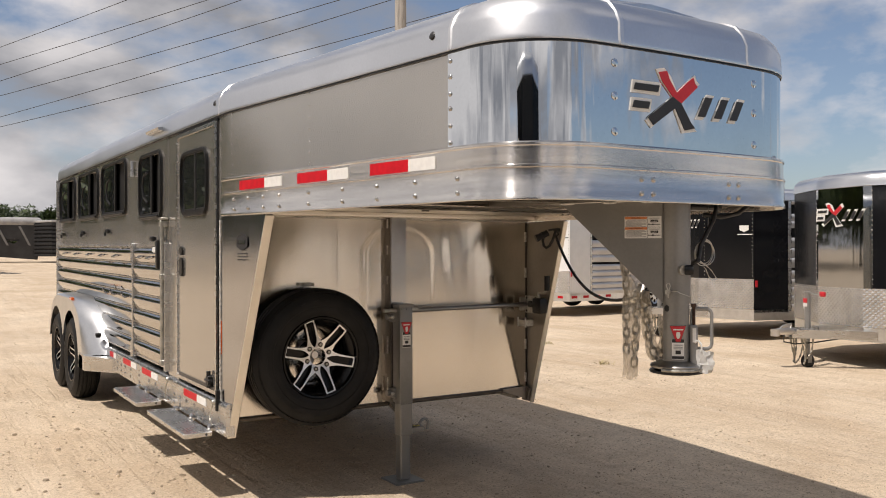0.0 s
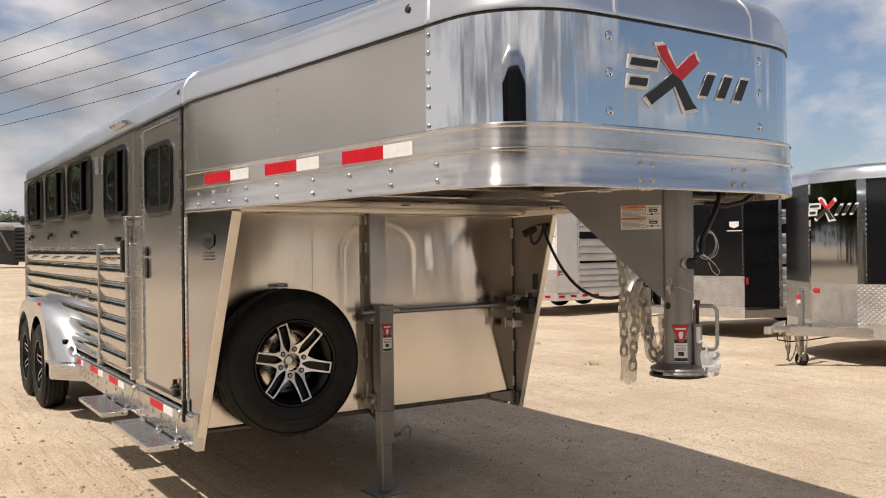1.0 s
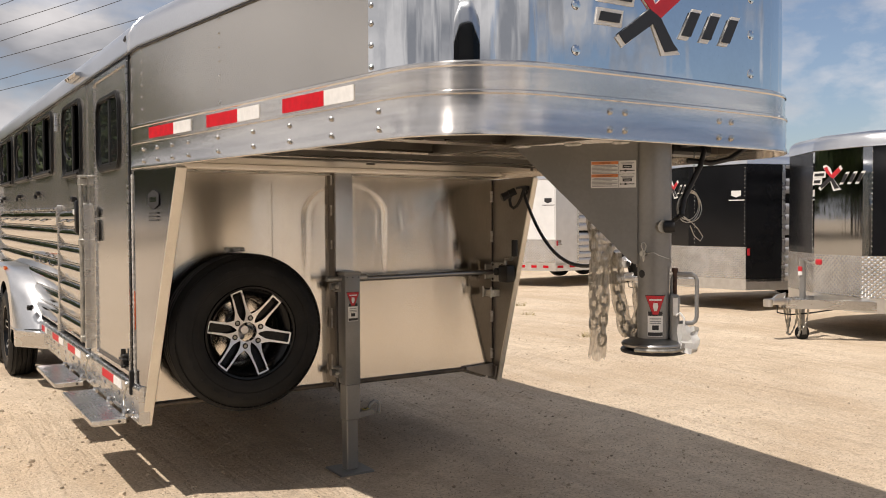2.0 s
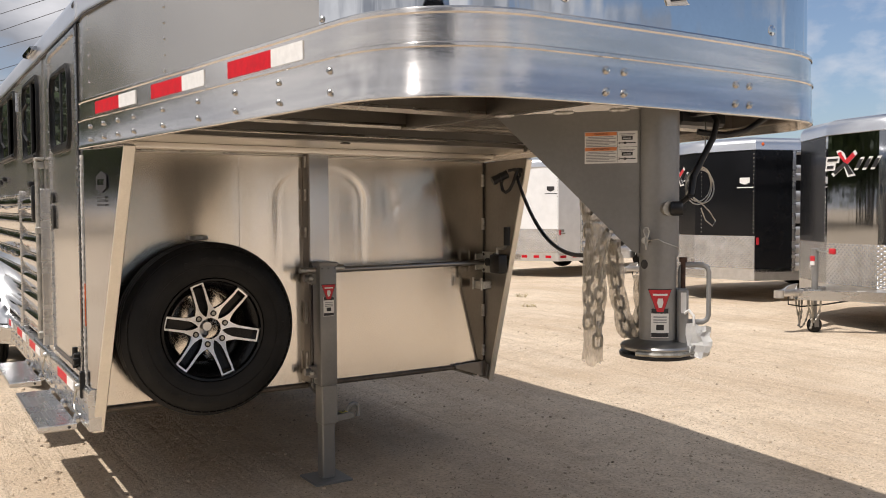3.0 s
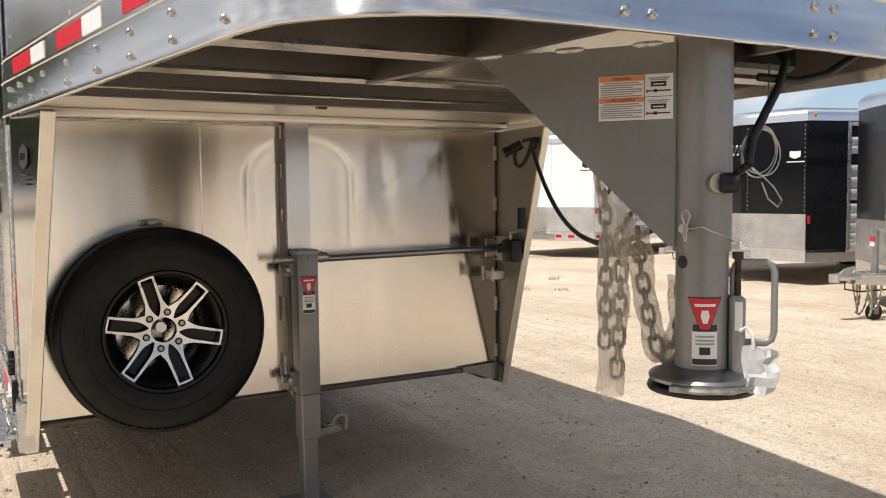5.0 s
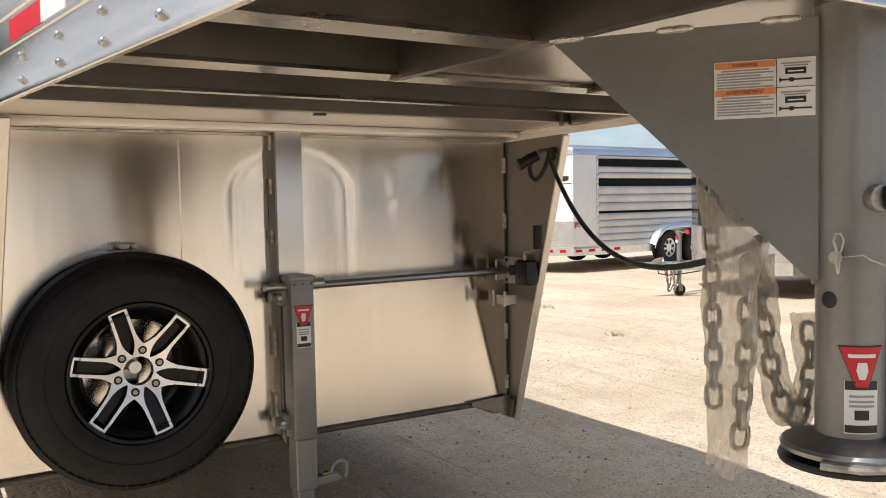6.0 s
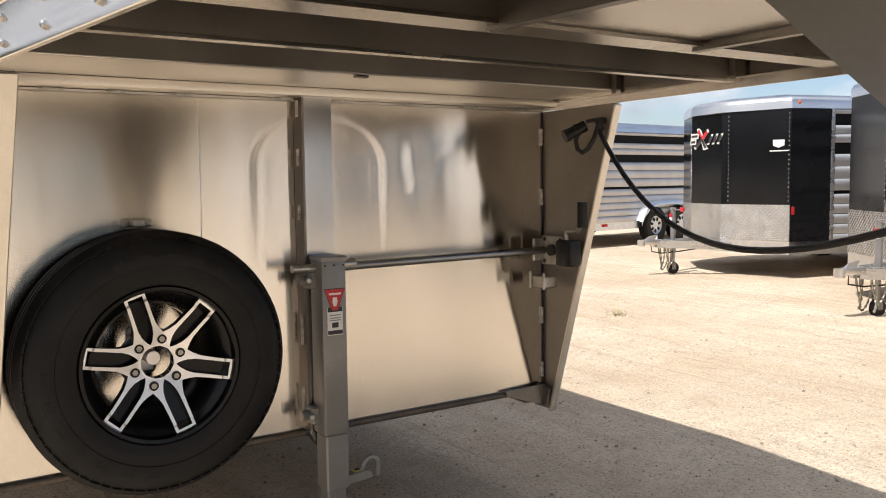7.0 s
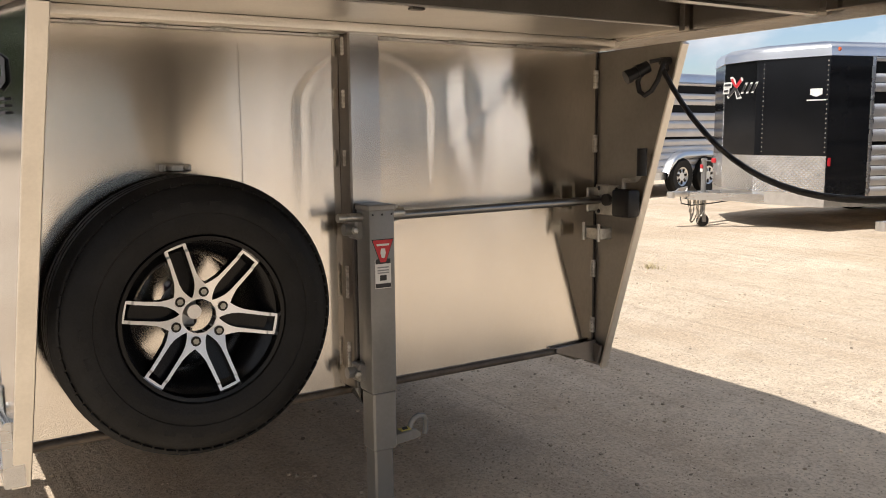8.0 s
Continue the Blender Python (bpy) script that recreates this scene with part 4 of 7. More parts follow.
cyl(bm, (JX1, -0.05, 1.022), (2.0, -0.05, 1.028), 0.0145, 16)
part("cross_shaft", bm, M_SHAFT, jack, "long bare steel crank shaft")
bm = BM()
cyl(bm, (JX1 + 0.004, -0.05, 1.03), (JX1 + 0.06, -0.049, 1.0308), 0.018, 16)
cyl(bm, (JX1 + 0.035, -0.05, 1.005), (JX1 + 0.035, -0.05, 1.055), 0.006, 8)
part("coupling", bm, M_ZINC, jack)
bm = BM()
prism(bm, [(JX1 - 0.004, JY0 + 0.012, 0.283), (JX1 + 0.092, JY0 + 0.012, 0.292), (JX1 + 0.094, JY0 + 0.012, 0.306), (JX1 + 0.075, JY0 + 0.012, 0.322), (JX1 - 0.004, JY0 + 0.012, 0.316)], (0, 0.05, 0))
bmesh.ops.bevel(bm, geom=list(bm.edges), offset=0.003, segments=1, affect="EDGES")
tube(bm, [(JX1 + 0.062, JY0 + 0.035, 0.318), (JX1 + 0.068, JY0 + 0.035, 0.338), (JX1 + 0.080, JY0 + 0.035, 0.352), (JX1 + 0.098, JY0 + 0.035, 0.358), (JX1 + 0.116, JY0 + 0.035, 0.353), (JX1 + 0.125, JY0 + 0.035, 0.338), (JX1 + 0.124, JY0 + 0.035, 0.315), (JX1 + 0.120, JY0 + 0.035, 0.292)], 0.009, 10)
part("pull_pin", bm, M_STEEL, jack, "grey hooked pull pin")
bm = BM()
prism(bm, [(JX1 + 0.020, JY0 + 0.013, 0.3235), (JX1 + 0.056, JY0 + 0.013, 0.325), (JX1 + 0.056, JY0 + 0.040, 0.3255), (JX1 + 0.020, JY0 + 0.040, 0.324)], (0, 0, 0.002))
yl = part("yellow_label", bm, M_YELLOW, jack)
bm = BM()
prism(bm, [(JX1 + 0.028, JY0 + 0.018, 0.3262), (JX1 + 0.046, JY0 + 0.018, 0.327), (JX1 + 0.050, JY0 + 0.034, 0.3275), (JX1 + 0.032, JY0 + 0.034, 0.3265)], (0, 0, 0.002))
part("printed_shape", bm, M_PRINT, yl)


def maker_label(face, parent, w=0.07):
    """A red wedge over a white card, as plain shapes; face(a, z, out) gives points."""
    def patch(name, z0, w0, z1, w1, material, out, up):
        bm = BM()
        rows = [[[bm.verts.new(face(hw * w * (k / 4 - 1), z * w, o)) for k in range(9)] for z, hw in ((z0, w0), (z1, w1))] for o in (out, out - 0.001)]
        for k in range(8):
            bm.faces.new((rows[0][0][k], rows[0][0][k + 1], rows[0][1][k + 1], rows[0][1][k]))
            bm.faces.new((rows[1][0][k], rows[1][1][k], rows[1][1][k + 1], rows[1][0][k + 1]))
            for j in (0, 1):
                bm.faces.new((rows[0][j][k], rows[0][j][k + 1], rows[1][j][k + 1], rows[1][j][k]))
        for k in (0, 8):
            bm.faces.new((rows[0][0][k], rows[0][1][k], rows[1][1][k], rows[1][0][k]))
        return part(name, bm, material, up, sharp=60)
    patch("label_wedge", 0.0, 0.5, -0.95, 0.14, M_PRINT, 0.0016, parent)
    card = patch("label_card", -0.80, 0.36, -2.0, 0.36, M_PAPER, 0.0014, parent)
    patch("red_wedge", -0.035, 0.46, -0.93, 0.125, M_REDPR, 0.0024, parent)
    patch("black_band", -0.80, 0.345, -1.0, 0.345, M_PRINT, 0.0020, parent)
    patch("white_figure", -0.38, 0.09, -0.56, 0.12, M_PAPER, 0.0032, parent)
    patch("white_figure", -0.56, 0.12, -0.76, 0.06, M_PAPER, 0.0032, parent)
    patch("white_bar", -0.19, 0.29, -0.27, 0.27, M_PAPER, 0.0032, parent)
    for z in (-1.12, -1.24, -1.34):
        patch("text_bar", z, 0.26, z - 0.05, 0.26, M_GREYPR, 0.0022, parent)
    patch("code_bar", -1.46, 0.15, -1.68, 0.15, M_PRINT, 0.0022, parent)
    patch("black_foot", -1.80, 0.345, -1.97, 0.345, M_PRINT, 0.0022, parent)
    return card


maker_label(lambda a, z, o: Vector(((JX0 + JX1) / 2 + a, JY0 - o, 0.958 + z)), jack, 0.077)

# crank gear on the right wing
gear = empty("crank_gear")
gear.parent = trailer
gear.location = (0.03, -0.035, -0.015)
bm = BM()
box(bm, 1.985, 1.992, -0.105, 0.02, 0.985, 1.10, 0.004)
box(bm, 1.93, 1.992, 0.0, 0.012, 1.0, 1.09, 0.004)
plate = part("gear_plate", bm, M_ZINC, gear)
for y in (-0.092, 0.0):
    for z in (1.0, 1.085):
        bm = BM()
        dome(bm, (1.985, y, z), (-1, 0, 0), 0.008, 0.006, 8)
        part("bolt", bm, M_GREYTR, plate)
bm = BM()
cyl(bm, (1.97, -0.05, 1.045), (1.985, -0.05, 1.045), 0.022, 18)
part("collar", bm, M_GREYTR, plate)
bm = BM()
box(bm, 1.94, 2.0, -0.20, -0.11, 0.99, 1.09, 0.012, 2)
part("gear_housing", bm, M_BLACK, gear)
bm = BM()
tube(bm, [(1.975, -0.14, 1.09), (1.975, -0.14, 1.12), (1.975, -0.20, 1.125), (1.975, -0.225, 1.15)], 0.009, 10)
part("crank", bm, M_ZINC, gear)
bm = BM()
cyl(bm, (1.975, -0.225, 1.14), (1.975, -0.225, 1.235), 0.018, 16)
part("crank_grip", bm, M_BLACK, gear)
bm = BM()
box(bm, 1.93, 1.99, -0.07, 0.02, 0.90, 0.945, 0.004)
for y in (-0.065, 0.015):
    cyl(bm, (1.925, y, 0.895), (1.925, y, 0.96), 0.006, 8)
part("clamp", bm, M_ZINC, gear)

# plug and cable
bm = BM()
cyl(bm, (1.905, -0.290, 1.462), (1.965, -0.318, 1.495), 0.021, 18)
cyl(bm, (1.895, -0.286, 1.457), (1.909, -0.292, 1.464), 0.0235, 18)
cyl(bm, (1.93, -0.302, 1.476), (1.94, -0.307, 1.481), 0.0235, 18)
plug = part("trailer_plug", bm, M_BLACK, trailer, "black seven-pin trailer plug")
bm = BM()
tube(bm, [(1.97, -0.318, 1.51), (1.995, -0.335, 1.516), (2.018, -0.35, 1.505), (2.022, -0.352, 1.485), (2.01, -0.345, 1.47)], 0.007, 8)
box(bm, 2.0, 2.036, -0.362, -0.325, 1.50, 1.525, 0.006)
part("plug_clip", bm, M_GREYTR, plug)
bm = BM()
tube(bm, [(1.965, -0.318, 1.495), (1.955, -0.295, 1.475), (1.952, -0.284, 1.445), (1.955, -0.290, 1.413), (1.962, -0.308, 1.399), (1.97, -0.330, 1.413), (1.977, -0.352, 1.448), (1.988, -0.357, 1.485), (1.997, -0.357, 1.505), (2.0, -0.352, 1.498), (2.0, -0.347, 1.488)], 0.0085, 10)
part("plug_cord", bm, M_CABLE, trailer)
pts = []
A, Bp = Vector((2.0, -0.347, 1.488)), Vector((1.205, -2.207, 1.346))
for k in range(25):
    f = k / 24
    p = A.lerp(Bp, f)
    p.z -= 0.29 * 4 * f * (1 - f) * (1 - 0.644 * (f - 0.5))
    pts.append(p)
bm = BM()
tube(bm, pts, 0.0085, 10)
part("power_cable", bm, M_CABLE, trailer, "black power cable hanging in a slack loop")

# ---- wheels ----
def wheel_parts(parent, m, turn=0.0, name="wheel"):
    """A tyre on a six-spoke black and machined alloy rim; local z points out of the face."""
    wh = empty(name)
    wh.parent = parent
    R, RIM, HW = 0.378, 0.222, 0.105
    prof = [(RIM, -HW + 0.02), (RIM + 0.02, -HW), (0.30, -HW - 0.006), (0.345, -HW + 0.012), (0.366, -HW + 0.035)]
    for g in (-0.052, -0.018, 0.018, 0.052):
        prof += [(R, g - 0.007), (R - 0.009, g - 0.004), (R - 0.009, g + 0.004), (R, g + 0.007)]
    prof += [(0.366, HW - 0.035), (0.352, HW - 0.016), (0.345, HW - 0.012), (0.325, HW + 0.003), (0.30, HW + 0.007), (0.285, HW + 0.006), (0.283, HW + 0.003), (0.262, HW + 0.004), (0.25, HW + 0.001), (RIM + 0.006, HW - 0.006), (RIM, HW - 0.02)]
    bm = lathe(BM(), prof, 72)
    for k in range(26):
        if 9 <= k % 13:
            continue
        c = Matrix.Rotation(2 * math.pi * k / 26, 4, "Z") @ Matrix.Translation((0.304, 0, HW + 0.0055)) @ Matrix.Diagonal((0.022, 0.03, 0.003, 1))
        bmesh.ops.create_cube(bm, size=1.0, matrix=c)
    for k in range(70):
        for side in (1, -1):
            c = Matrix.Rotation(2 * math.pi * (k + 0.25 * side) / 70, 4, "Z") @ Matrix.Translation((0.3535, 0, side * (HW - 0.03))) @ Matrix.Rotation(radians(32 * side), 4, "Y") @ Matrix.Diagonal((0.006, 0.026, 0.03, 1))
            bmesh.ops.create_cube(bm, size=1.0, matrix=c)
    part("tyre", bm, M_RUBBER, wh, "black radial trailer tyre", sharp=28, m=m)
    # rim barrel and dish
    bm = lathe(BM(), [(RIM + 0.004, HW - 0.012), (RIM, HW - 0.004), (RIM - 0.010, HW - 0.006), (RIM - 0.014, HW - 0.03), (RIM - 0.04, HW - 0.055), (0.162, HW - 0.10), (0.160, -HW + 0.03), (RIM, -HW + 0.01)], 64)
    part("rim_barrel", bm, M_GLOSSBLK, wh, "gloss black rim", m=m)
    rim = wh
    ZF = HW - 0.022
    # half outlines of one spoke wedge and of its pocket, mirrored below
    half_o = [(0.0416, 0.0240), (0.0771, 0.0445), (0.095, 0.0370), (0.115, 0.0318), (0.150, 0.0302), (0.184, 0.0298), (0.190, 0.0298), (0.2108, 0.0293)]
    half_i = [(0.0600, 0.0050), (0.0680, 0.0098), (0.0850, 0.0170), (0.104, 0.0205), (0.140, 0.0208), (0.184, 0.0208), (0.190, 0.0209), (0.2020, 0.0210)]
    outer = [(0.048, 0.0)] + half_o + [(x, -y) for x, y in reversed(half_o)]
    inner = [(0.054, 0.0)] + half_i + [(x, -y) for x, y in reversed(half_i)]
    n = len(outer)

    def rise(x):
        return 0.25 * (x - 0.205) - (0.005 if x > 0.187 else 0.0)
    for k in range(6):
        a = turn + math.pi / 3 * k
        rot = Matrix.Rotation(a, 4, "Z")
        bm = BM()
        v = [[bm.verts.new((x, y, z + rise(x))) for x, y in lp] for lp, z in ((outer, ZF - 0.028), (outer, ZF), (inner, ZF), (inner, ZF - 0.028))]
        for p, q in ((0, 1), (1, 2), (2, 3), (3, 0)):
            for i in range(n):
                bm.faces.new((v[p][i], v[p][(i + 1) % n], v[q][(i + 1) % n], v[q][i]))
        bm.faces.new([bm.verts.new((x, y, ZF - 0.02 + rise(x))) for x, y in inner])
        hub = rise(0.068)
        part("spoke", bm, M_GLOSSBLK, rim, m=m @ rot)
        bm = BM()
        v = [[bm.verts.new((x, y, ZF + 0.0015 + dz + rise(x))) for x, y in lp] for lp, dz in ((outer, 0), (outer, 0.0015), (inner, 0.0015), (inner, 0))]
        for p, q in ((0, 1), (1, 2), (2, 3)):
            for i in range(n):
                bm.faces.new((v[p][i], v[p][(i + 1) % n], v[q][(i + 1) % n], v[q][i]))
        part("machined_face", bm, M_MACH, rim, "bright machined spoke face", sharp=20, m=m @ rot)
        bm = BM()
        cyl(bm, (0.068, 0, ZF + hub - 0.02), (0.068, 0, ZF + hub + 0.0062), 0.0085, 6)
        part("lug_nut", bm, M_CHAIN, rim, m=m @ Matrix.Rotation(a + math.pi / 6, 4, "Z"))
        bm = BM()
        cyl(bm, (0.068, 0, ZF + hub - 0.01), (0.068, 0, ZF + hub + 0.0048), 0.0135, 18)
        part("lug_seat", bm, M_GLOSSBLK, rim, m=m @ Matrix.Rotation(a + math.pi / 6, 4, "Z"))
    bm = lathe(BM(), [(0.0475, ZF - 0.07), (0.0475, ZF - 0.0355), (0.0505, ZF - 0.0355), (0.0515, ZF - 0.0375)], 48)
    part("hub_ring", bm, M_MACH, rim, m=m)
    bm = lathe(BM(), [(0.0475, ZF - 0.06), (0.0475, ZF - 0.075), (0.078, ZF - 0.085), (0.092, ZF - 0.09), (0.092, ZF - 0.11)], 40)
    part("back_plate", bm, M_GLOSSBLK, rim, m=m)
    return wh


SPARE = Matrix.Translation((0.475, -0.075, 0.791)) @ Matrix.Rotation(radians(90), 4, "X") @ Matrix.Scale(1.014, 4)
wheel_parts(trailer, SPARE, radians(108.5), "spare_wheel")
bm = BM()
box(bm, 0.44, 0.50, -0.02, BY, 0.74, 0.86, 0.01)
cyl(bm, (0.472, BY, 0.798), (0.472, -0.09, 0.798), 0.02, 14)
part("spare_carrier", bm, M_MILL, trailer)
bm = BM()
box(bm, 0.43, 0.51, 0.0, BY, 1.18, 1.2, 0.003)
for x in (0.445, 0.495):
    dome(bm, (x, 0.0, 1.19), (0, -1, 0.3), 0.01, 0.008, 6)
part("carrier_bracket", bm, M_ZINC, trailer)
bm = BM()
tube(bm, [(0.455, 0.0, 0.78), (0.452, -0.045, 0.80), (0.458, -0.05, 0.84)], 0.007, 8)
part("lock_link", bm, M_ZINC, trailer)
AX = (4.035, 4.855)
for s in (1, -1):
    for y in AX:
        x = 0.0 if s == 1 else W
        ang = radians(-90) if s == 1 else radians(90)
        wheel_parts(trailer, Matrix.Translation((x - s * 0.065, y, 0.398)) @ Matrix.Rotation(ang, 4, "Y"), 0.4 + y)
for y in AX:
    bm = BM()
    cyl(bm, (0.1, y, 0.38), (W - 0.1, y, 0.38), 0.045, 14)
    part("axle", bm, M_STEEL, trailer)


# ---- fenders ----
def fender(s):
    """A tandem fender: rounded shell over both wheels, sloping nose, and its face with two arches."""
    fe = empty("fender")
    fe.parent = trailer
    xo, xi = (-0.175, 0.0) if s == 1 else (W + 0.175, W)
    # (y, z) of the shell along the wall, then along its outer edge
    runs = [
        (3.12, 0.50, 3.385, 0.44), (3.17, 0.58, 3.43, 0.54), (3.235, 0.67, 3.49, 0.66), (3.31, 0.76, 3.555, 0.765), (3.40, 0.835, 3.65, 0.835),
        (3.52, 0.895, 3.76, 0.882), (3.68, 0.938, 3.89, 0.916), (3.88, 0.96, 4.04, 0.938), (4.1, 0.967, 4.2, 0.945), (4.4, 0.967, 4.4, 0.945),
        (4.79, 0.967, 4.79, 0.945), (4.997, 0.94, 4.96, 0.915), (5.149, 0.87, 5.11, 0.845), (5.262, 0.74, 5.23, 0.715), (5.338, 0.52, 5.31, 0.50),
    ]
    ends = [runs[0]] + runs + [runs[-1]]
    fine = []
    for p0, p1, p2, p3 in zip(ends, ends[1:], ends[2:], ends[3:]):
        for k in range(4):
            f = k / 4
            fine.append(tuple(b + 0.5 * f * (c - a + f * (2 * a - 5 * b + 4 * c - d + f * (3 * (b - c) + d - a))) for a, b, c, d in zip(p0, p1, p2, p3)))
    runs = fine + [runs[-1]]
    edge_y, edge_z = [r[2] for r in runs], [r[3] for r in runs]
    bm = BM()
    rows = []
    for wy, wz, oy, oz in runs:
        row = []
        for k in range(13):
            f = k / 12
            fx = 0.5 * f + 0.5 * math.sin(f * math.pi / 2)
            fy = 0.5 * f + 0.5 * (1 - math.cos(f * math.pi / 2))
            row.append(bm.verts.new((xi + (xo - xi) * fx, wy + (oy - wy) * fy, wz + (oz - wz) * f ** 4)))
        rows.append(row)
    for a, b in zip(rows, rows[1:]):
        for k in range(12):
            bm.faces.new((a[k], a[k + 1], b[k + 1], b[k]))
    part("shell", bm, M_FEND, fe, "bright rolled fender shell", sharp=70)
    bm = BM()
    n = 70
    low, high = [], []
    for i in range(n + 1):
        y = 3.385 + (5.31 - 3.385) * i / n
        zt = float(np.interp(y, edge_y, edge_z))
        zl = 0.36 if y < 3.65 else 0.5
        for c in AX:
            d = abs(y - c)
            if d < 0.435:
                zl = max(zl, 0.398 + math.sqrt(0.435 ** 2 - d * d))
        zl = min(zl, zt - 0.005)
        high.append(bm.verts.new((xo, y, zt)))
        low.append(bm.verts.new((xo, y, zl)))
    for i in range(n):
        bm.faces.new((low[i], low[i + 1], high[i + 1], high[i]))
    part("face", bm, M_FEND, fe)
    # the step-shaped toe in front: a ledge and its skirt
    bm = BM()
    prism(bm, [(xi, 2.84, 0.478), (xo - s * 0.004, 3.24, 0.478), (xo - s * 0.004, 3.56, 0.478), (xi, 3.56, 0.478)], (0, 0, 0.014))
    prism(bm, [(xo - s * 0.004, 3.25, 0.478), (xi, 2.85, 0.478), (xi, 2.88, 0.375), (xo - s * 0.004, 3.29, 0.36)], (s * 0.006, 0.006, 0))
    prism(bm, [(xo, 3.25, 0.478), (xo, 3.29, 0.36), (xo, 3.60, 0.36), (xo, 3.56, 0.478)], (s * 0.006, 0, 0))
    part("toe_plate", bm, M_ALU, fe)
    bm = BM()
    tx = xo + s * 0.11
    tube(bm, [(tx, 3.185, 0.652), (tx - s * 0.03, 3.19, 0.655), (tx - s * 0.034, 3.16, 0.672), (tx - s * 0.02, 3.15, 0.682), (tx, 3.155, 0.678)], 0.009, 8)
    box(bm, tx - s * 0.035, tx + s * 0.01, 3.18, 3.22, 0.655, 0.685, 0.004)
    part("tie_ring", bm, M_BLACK, fe)
    bm = BM()
    box(bm, xo - s * 0.006, xo + s * 0.02, 3.92, 4.02, 0.93, 0.957, 0.004)
    part("marker_lamp", bm, M_ORANGE, fe)
    return fe


fender(1)
fender(-1)


VIEW_FIT = True
# ---- slatted lower wall, doors, windows ----
def slat_prof(z, h):
    return [(0.0, z), (0.006, z + 0.004), (0.010, z + 0.012), (0.014, z + h * 0.22), (0.0215, z + h * 0.4), (0.025, z + h * 0.56), (0.0245, z + h * 0.7), (0.020, z + h * 0.82), (0.008, z + h - 0.008), (0.0, z + h - 0.004)]


def slats(parent, y0, y1, z0=0.58, n=7, h=0.117):
    for i in range(n):
        bm = sweep(BM(), [(0.004, y0, -1, 0), (0.004, (y0 + y1) / 2, -1, 0), (0.004, y1, -1, 0)], slat_prof(z0 + i * h, h))
        part("slat", bm, M_SLAT, parent, sharp=60)
    bm = BM()
    box(bm, 0.004, 0.02, y0, y1, z0 - 0.01, z0 + n * h)
    part("slat_backing", bm, M_MILL, parent)


lower = empty("slatted_wall")
lower.parent = trailer
slats(lower, 2.36, REAR - 0.03)
bm = BM()
box(bm, -0.03, 0.02, REAR - 0.03, REAR + 0.005, 0.36, 2.15, 0.006)
part("rear_post", bm, M_ALU, trailer)
bm = BM()
box(bm, -0.012, 0.01, 2.335, REAR - 0.03, 1.398, 1.415, 0.003)
part("slat_trim", bm, M_ALU, lower)
for y in (2.95, 3.55, 4.2, 4.9, 5.6):
    bm = BM()
    z = 1.33
    tube(bm, [(-0.02, y - 0.07, z), (-0.045, y - 0.05, z - 0.012), (-0.045, y + 0.05, z - 0.012), (-0.02, y + 0.07, z)], 0.008, 8)
    part("tie_bar", bm, M_SLAT, lower)
for y in (3.05, 3.35, 2.6):
    bm = BM()
    tube(bm, [(-0.022, y, 1.0), (-0.045, y, 1.01), (-0.05, y, 1.03), (-0.045, y, 1.045)], 0.008, 8)
    part("tie_ring", bm, M_SLAT, lower)


def slider_window(parent, y0, y1, z0, z1, opened=True, bars=True, x=0.0):
    """A dark-framed slider: moulded frame, one glazed half, one half slid open, and a curved head guard."""
    if parent is trailer:
        wi = empty("window")
        wi.parent = parent
    else:
        wi = parent
    n_out, n_in = rrect(y0, y1, z0, z1, 0.095), rrect(y0 + 0.026, y1 - 0.026, z0 + 0.03, z1 - 0.026, 0.072)
    bm = ring_plate(BM(), n_out, n_in, lambda a, b, d: (x - d, a, b), 0.017)
    bmesh.ops.bevel(bm, geom=[e for e in bm.edges if all(abs(v.co.x - (x - 0.017)) < 1e-4 for v in e.verts)], offset=0.006, segments=2, affect="EDGES")
    part("window_frame", bm, M_BLACK, wi, "black moulded window frame", sharp=40)
    ym = y0 + (y1 - y0) * 0.45
    bm = BM()
    box(bm, x - 0.004, x + 0.001, ym if opened else y0 + 0.03, y1 - 0.028, z0 + 0.03, z1 - 0.03)
    part("pane", bm, M_GLASS, wi, "dark tinted pane")
    bm = BM()
    box(bm, x - 0.009, x + 0.006, ym - 0.018, ym + 0.018, z0 + 0.03, z1 - 0.026, 0.003)
    box(bm, x - 0.006, x + 0.006, y0 + 0.026, y1 - 0.026, z0 + 0.03, z0 + 0.045, 0.003)
    part("mullion", bm, M_BLACK, wi)
    # black sheet behind the glass, for the shaded inside
    bm = BM()
    box(bm, x + 0.03, x + 0.035, y0, y1, z0, z1)
    part("shade_backing", bm, M_DARK, wi)
    if opened:
        bm = BM()
        box(bm, x + 0.006, x + 0.02, y0 + 0.10, y0 + 0.16, z0 + 0.04, z1 - 0.03, 0.003)
        part("inner_sash", bm, M_BLACK, wi)
    if bars:
        bm = BM()
        yc = ym + (y1 - ym) * 0.35
        tube(bm, [(x - 0.018, yc - 0.06, z1 - 0.14), (x - 0.03, yc + 0.0, z1 - 0.17), (x - 0.032, yc + 0.03, z1 - 0.24), (x - 0.03, yc, z1 - 0.32), (x - 0.018, yc - 0.06, z1 - 0.36)], 0.008, 8)
        part("head_guard", bm, M_BLACK, wi)
        bm = BM()
        box(bm, x - 0.03, x - 0.012, y0 + 0.06, y1 - 0.08, z0 + 0.008, z0 + 0.026, 0.004)
        part("drop_latch", bm, M_BLACK, wi)
    return wi


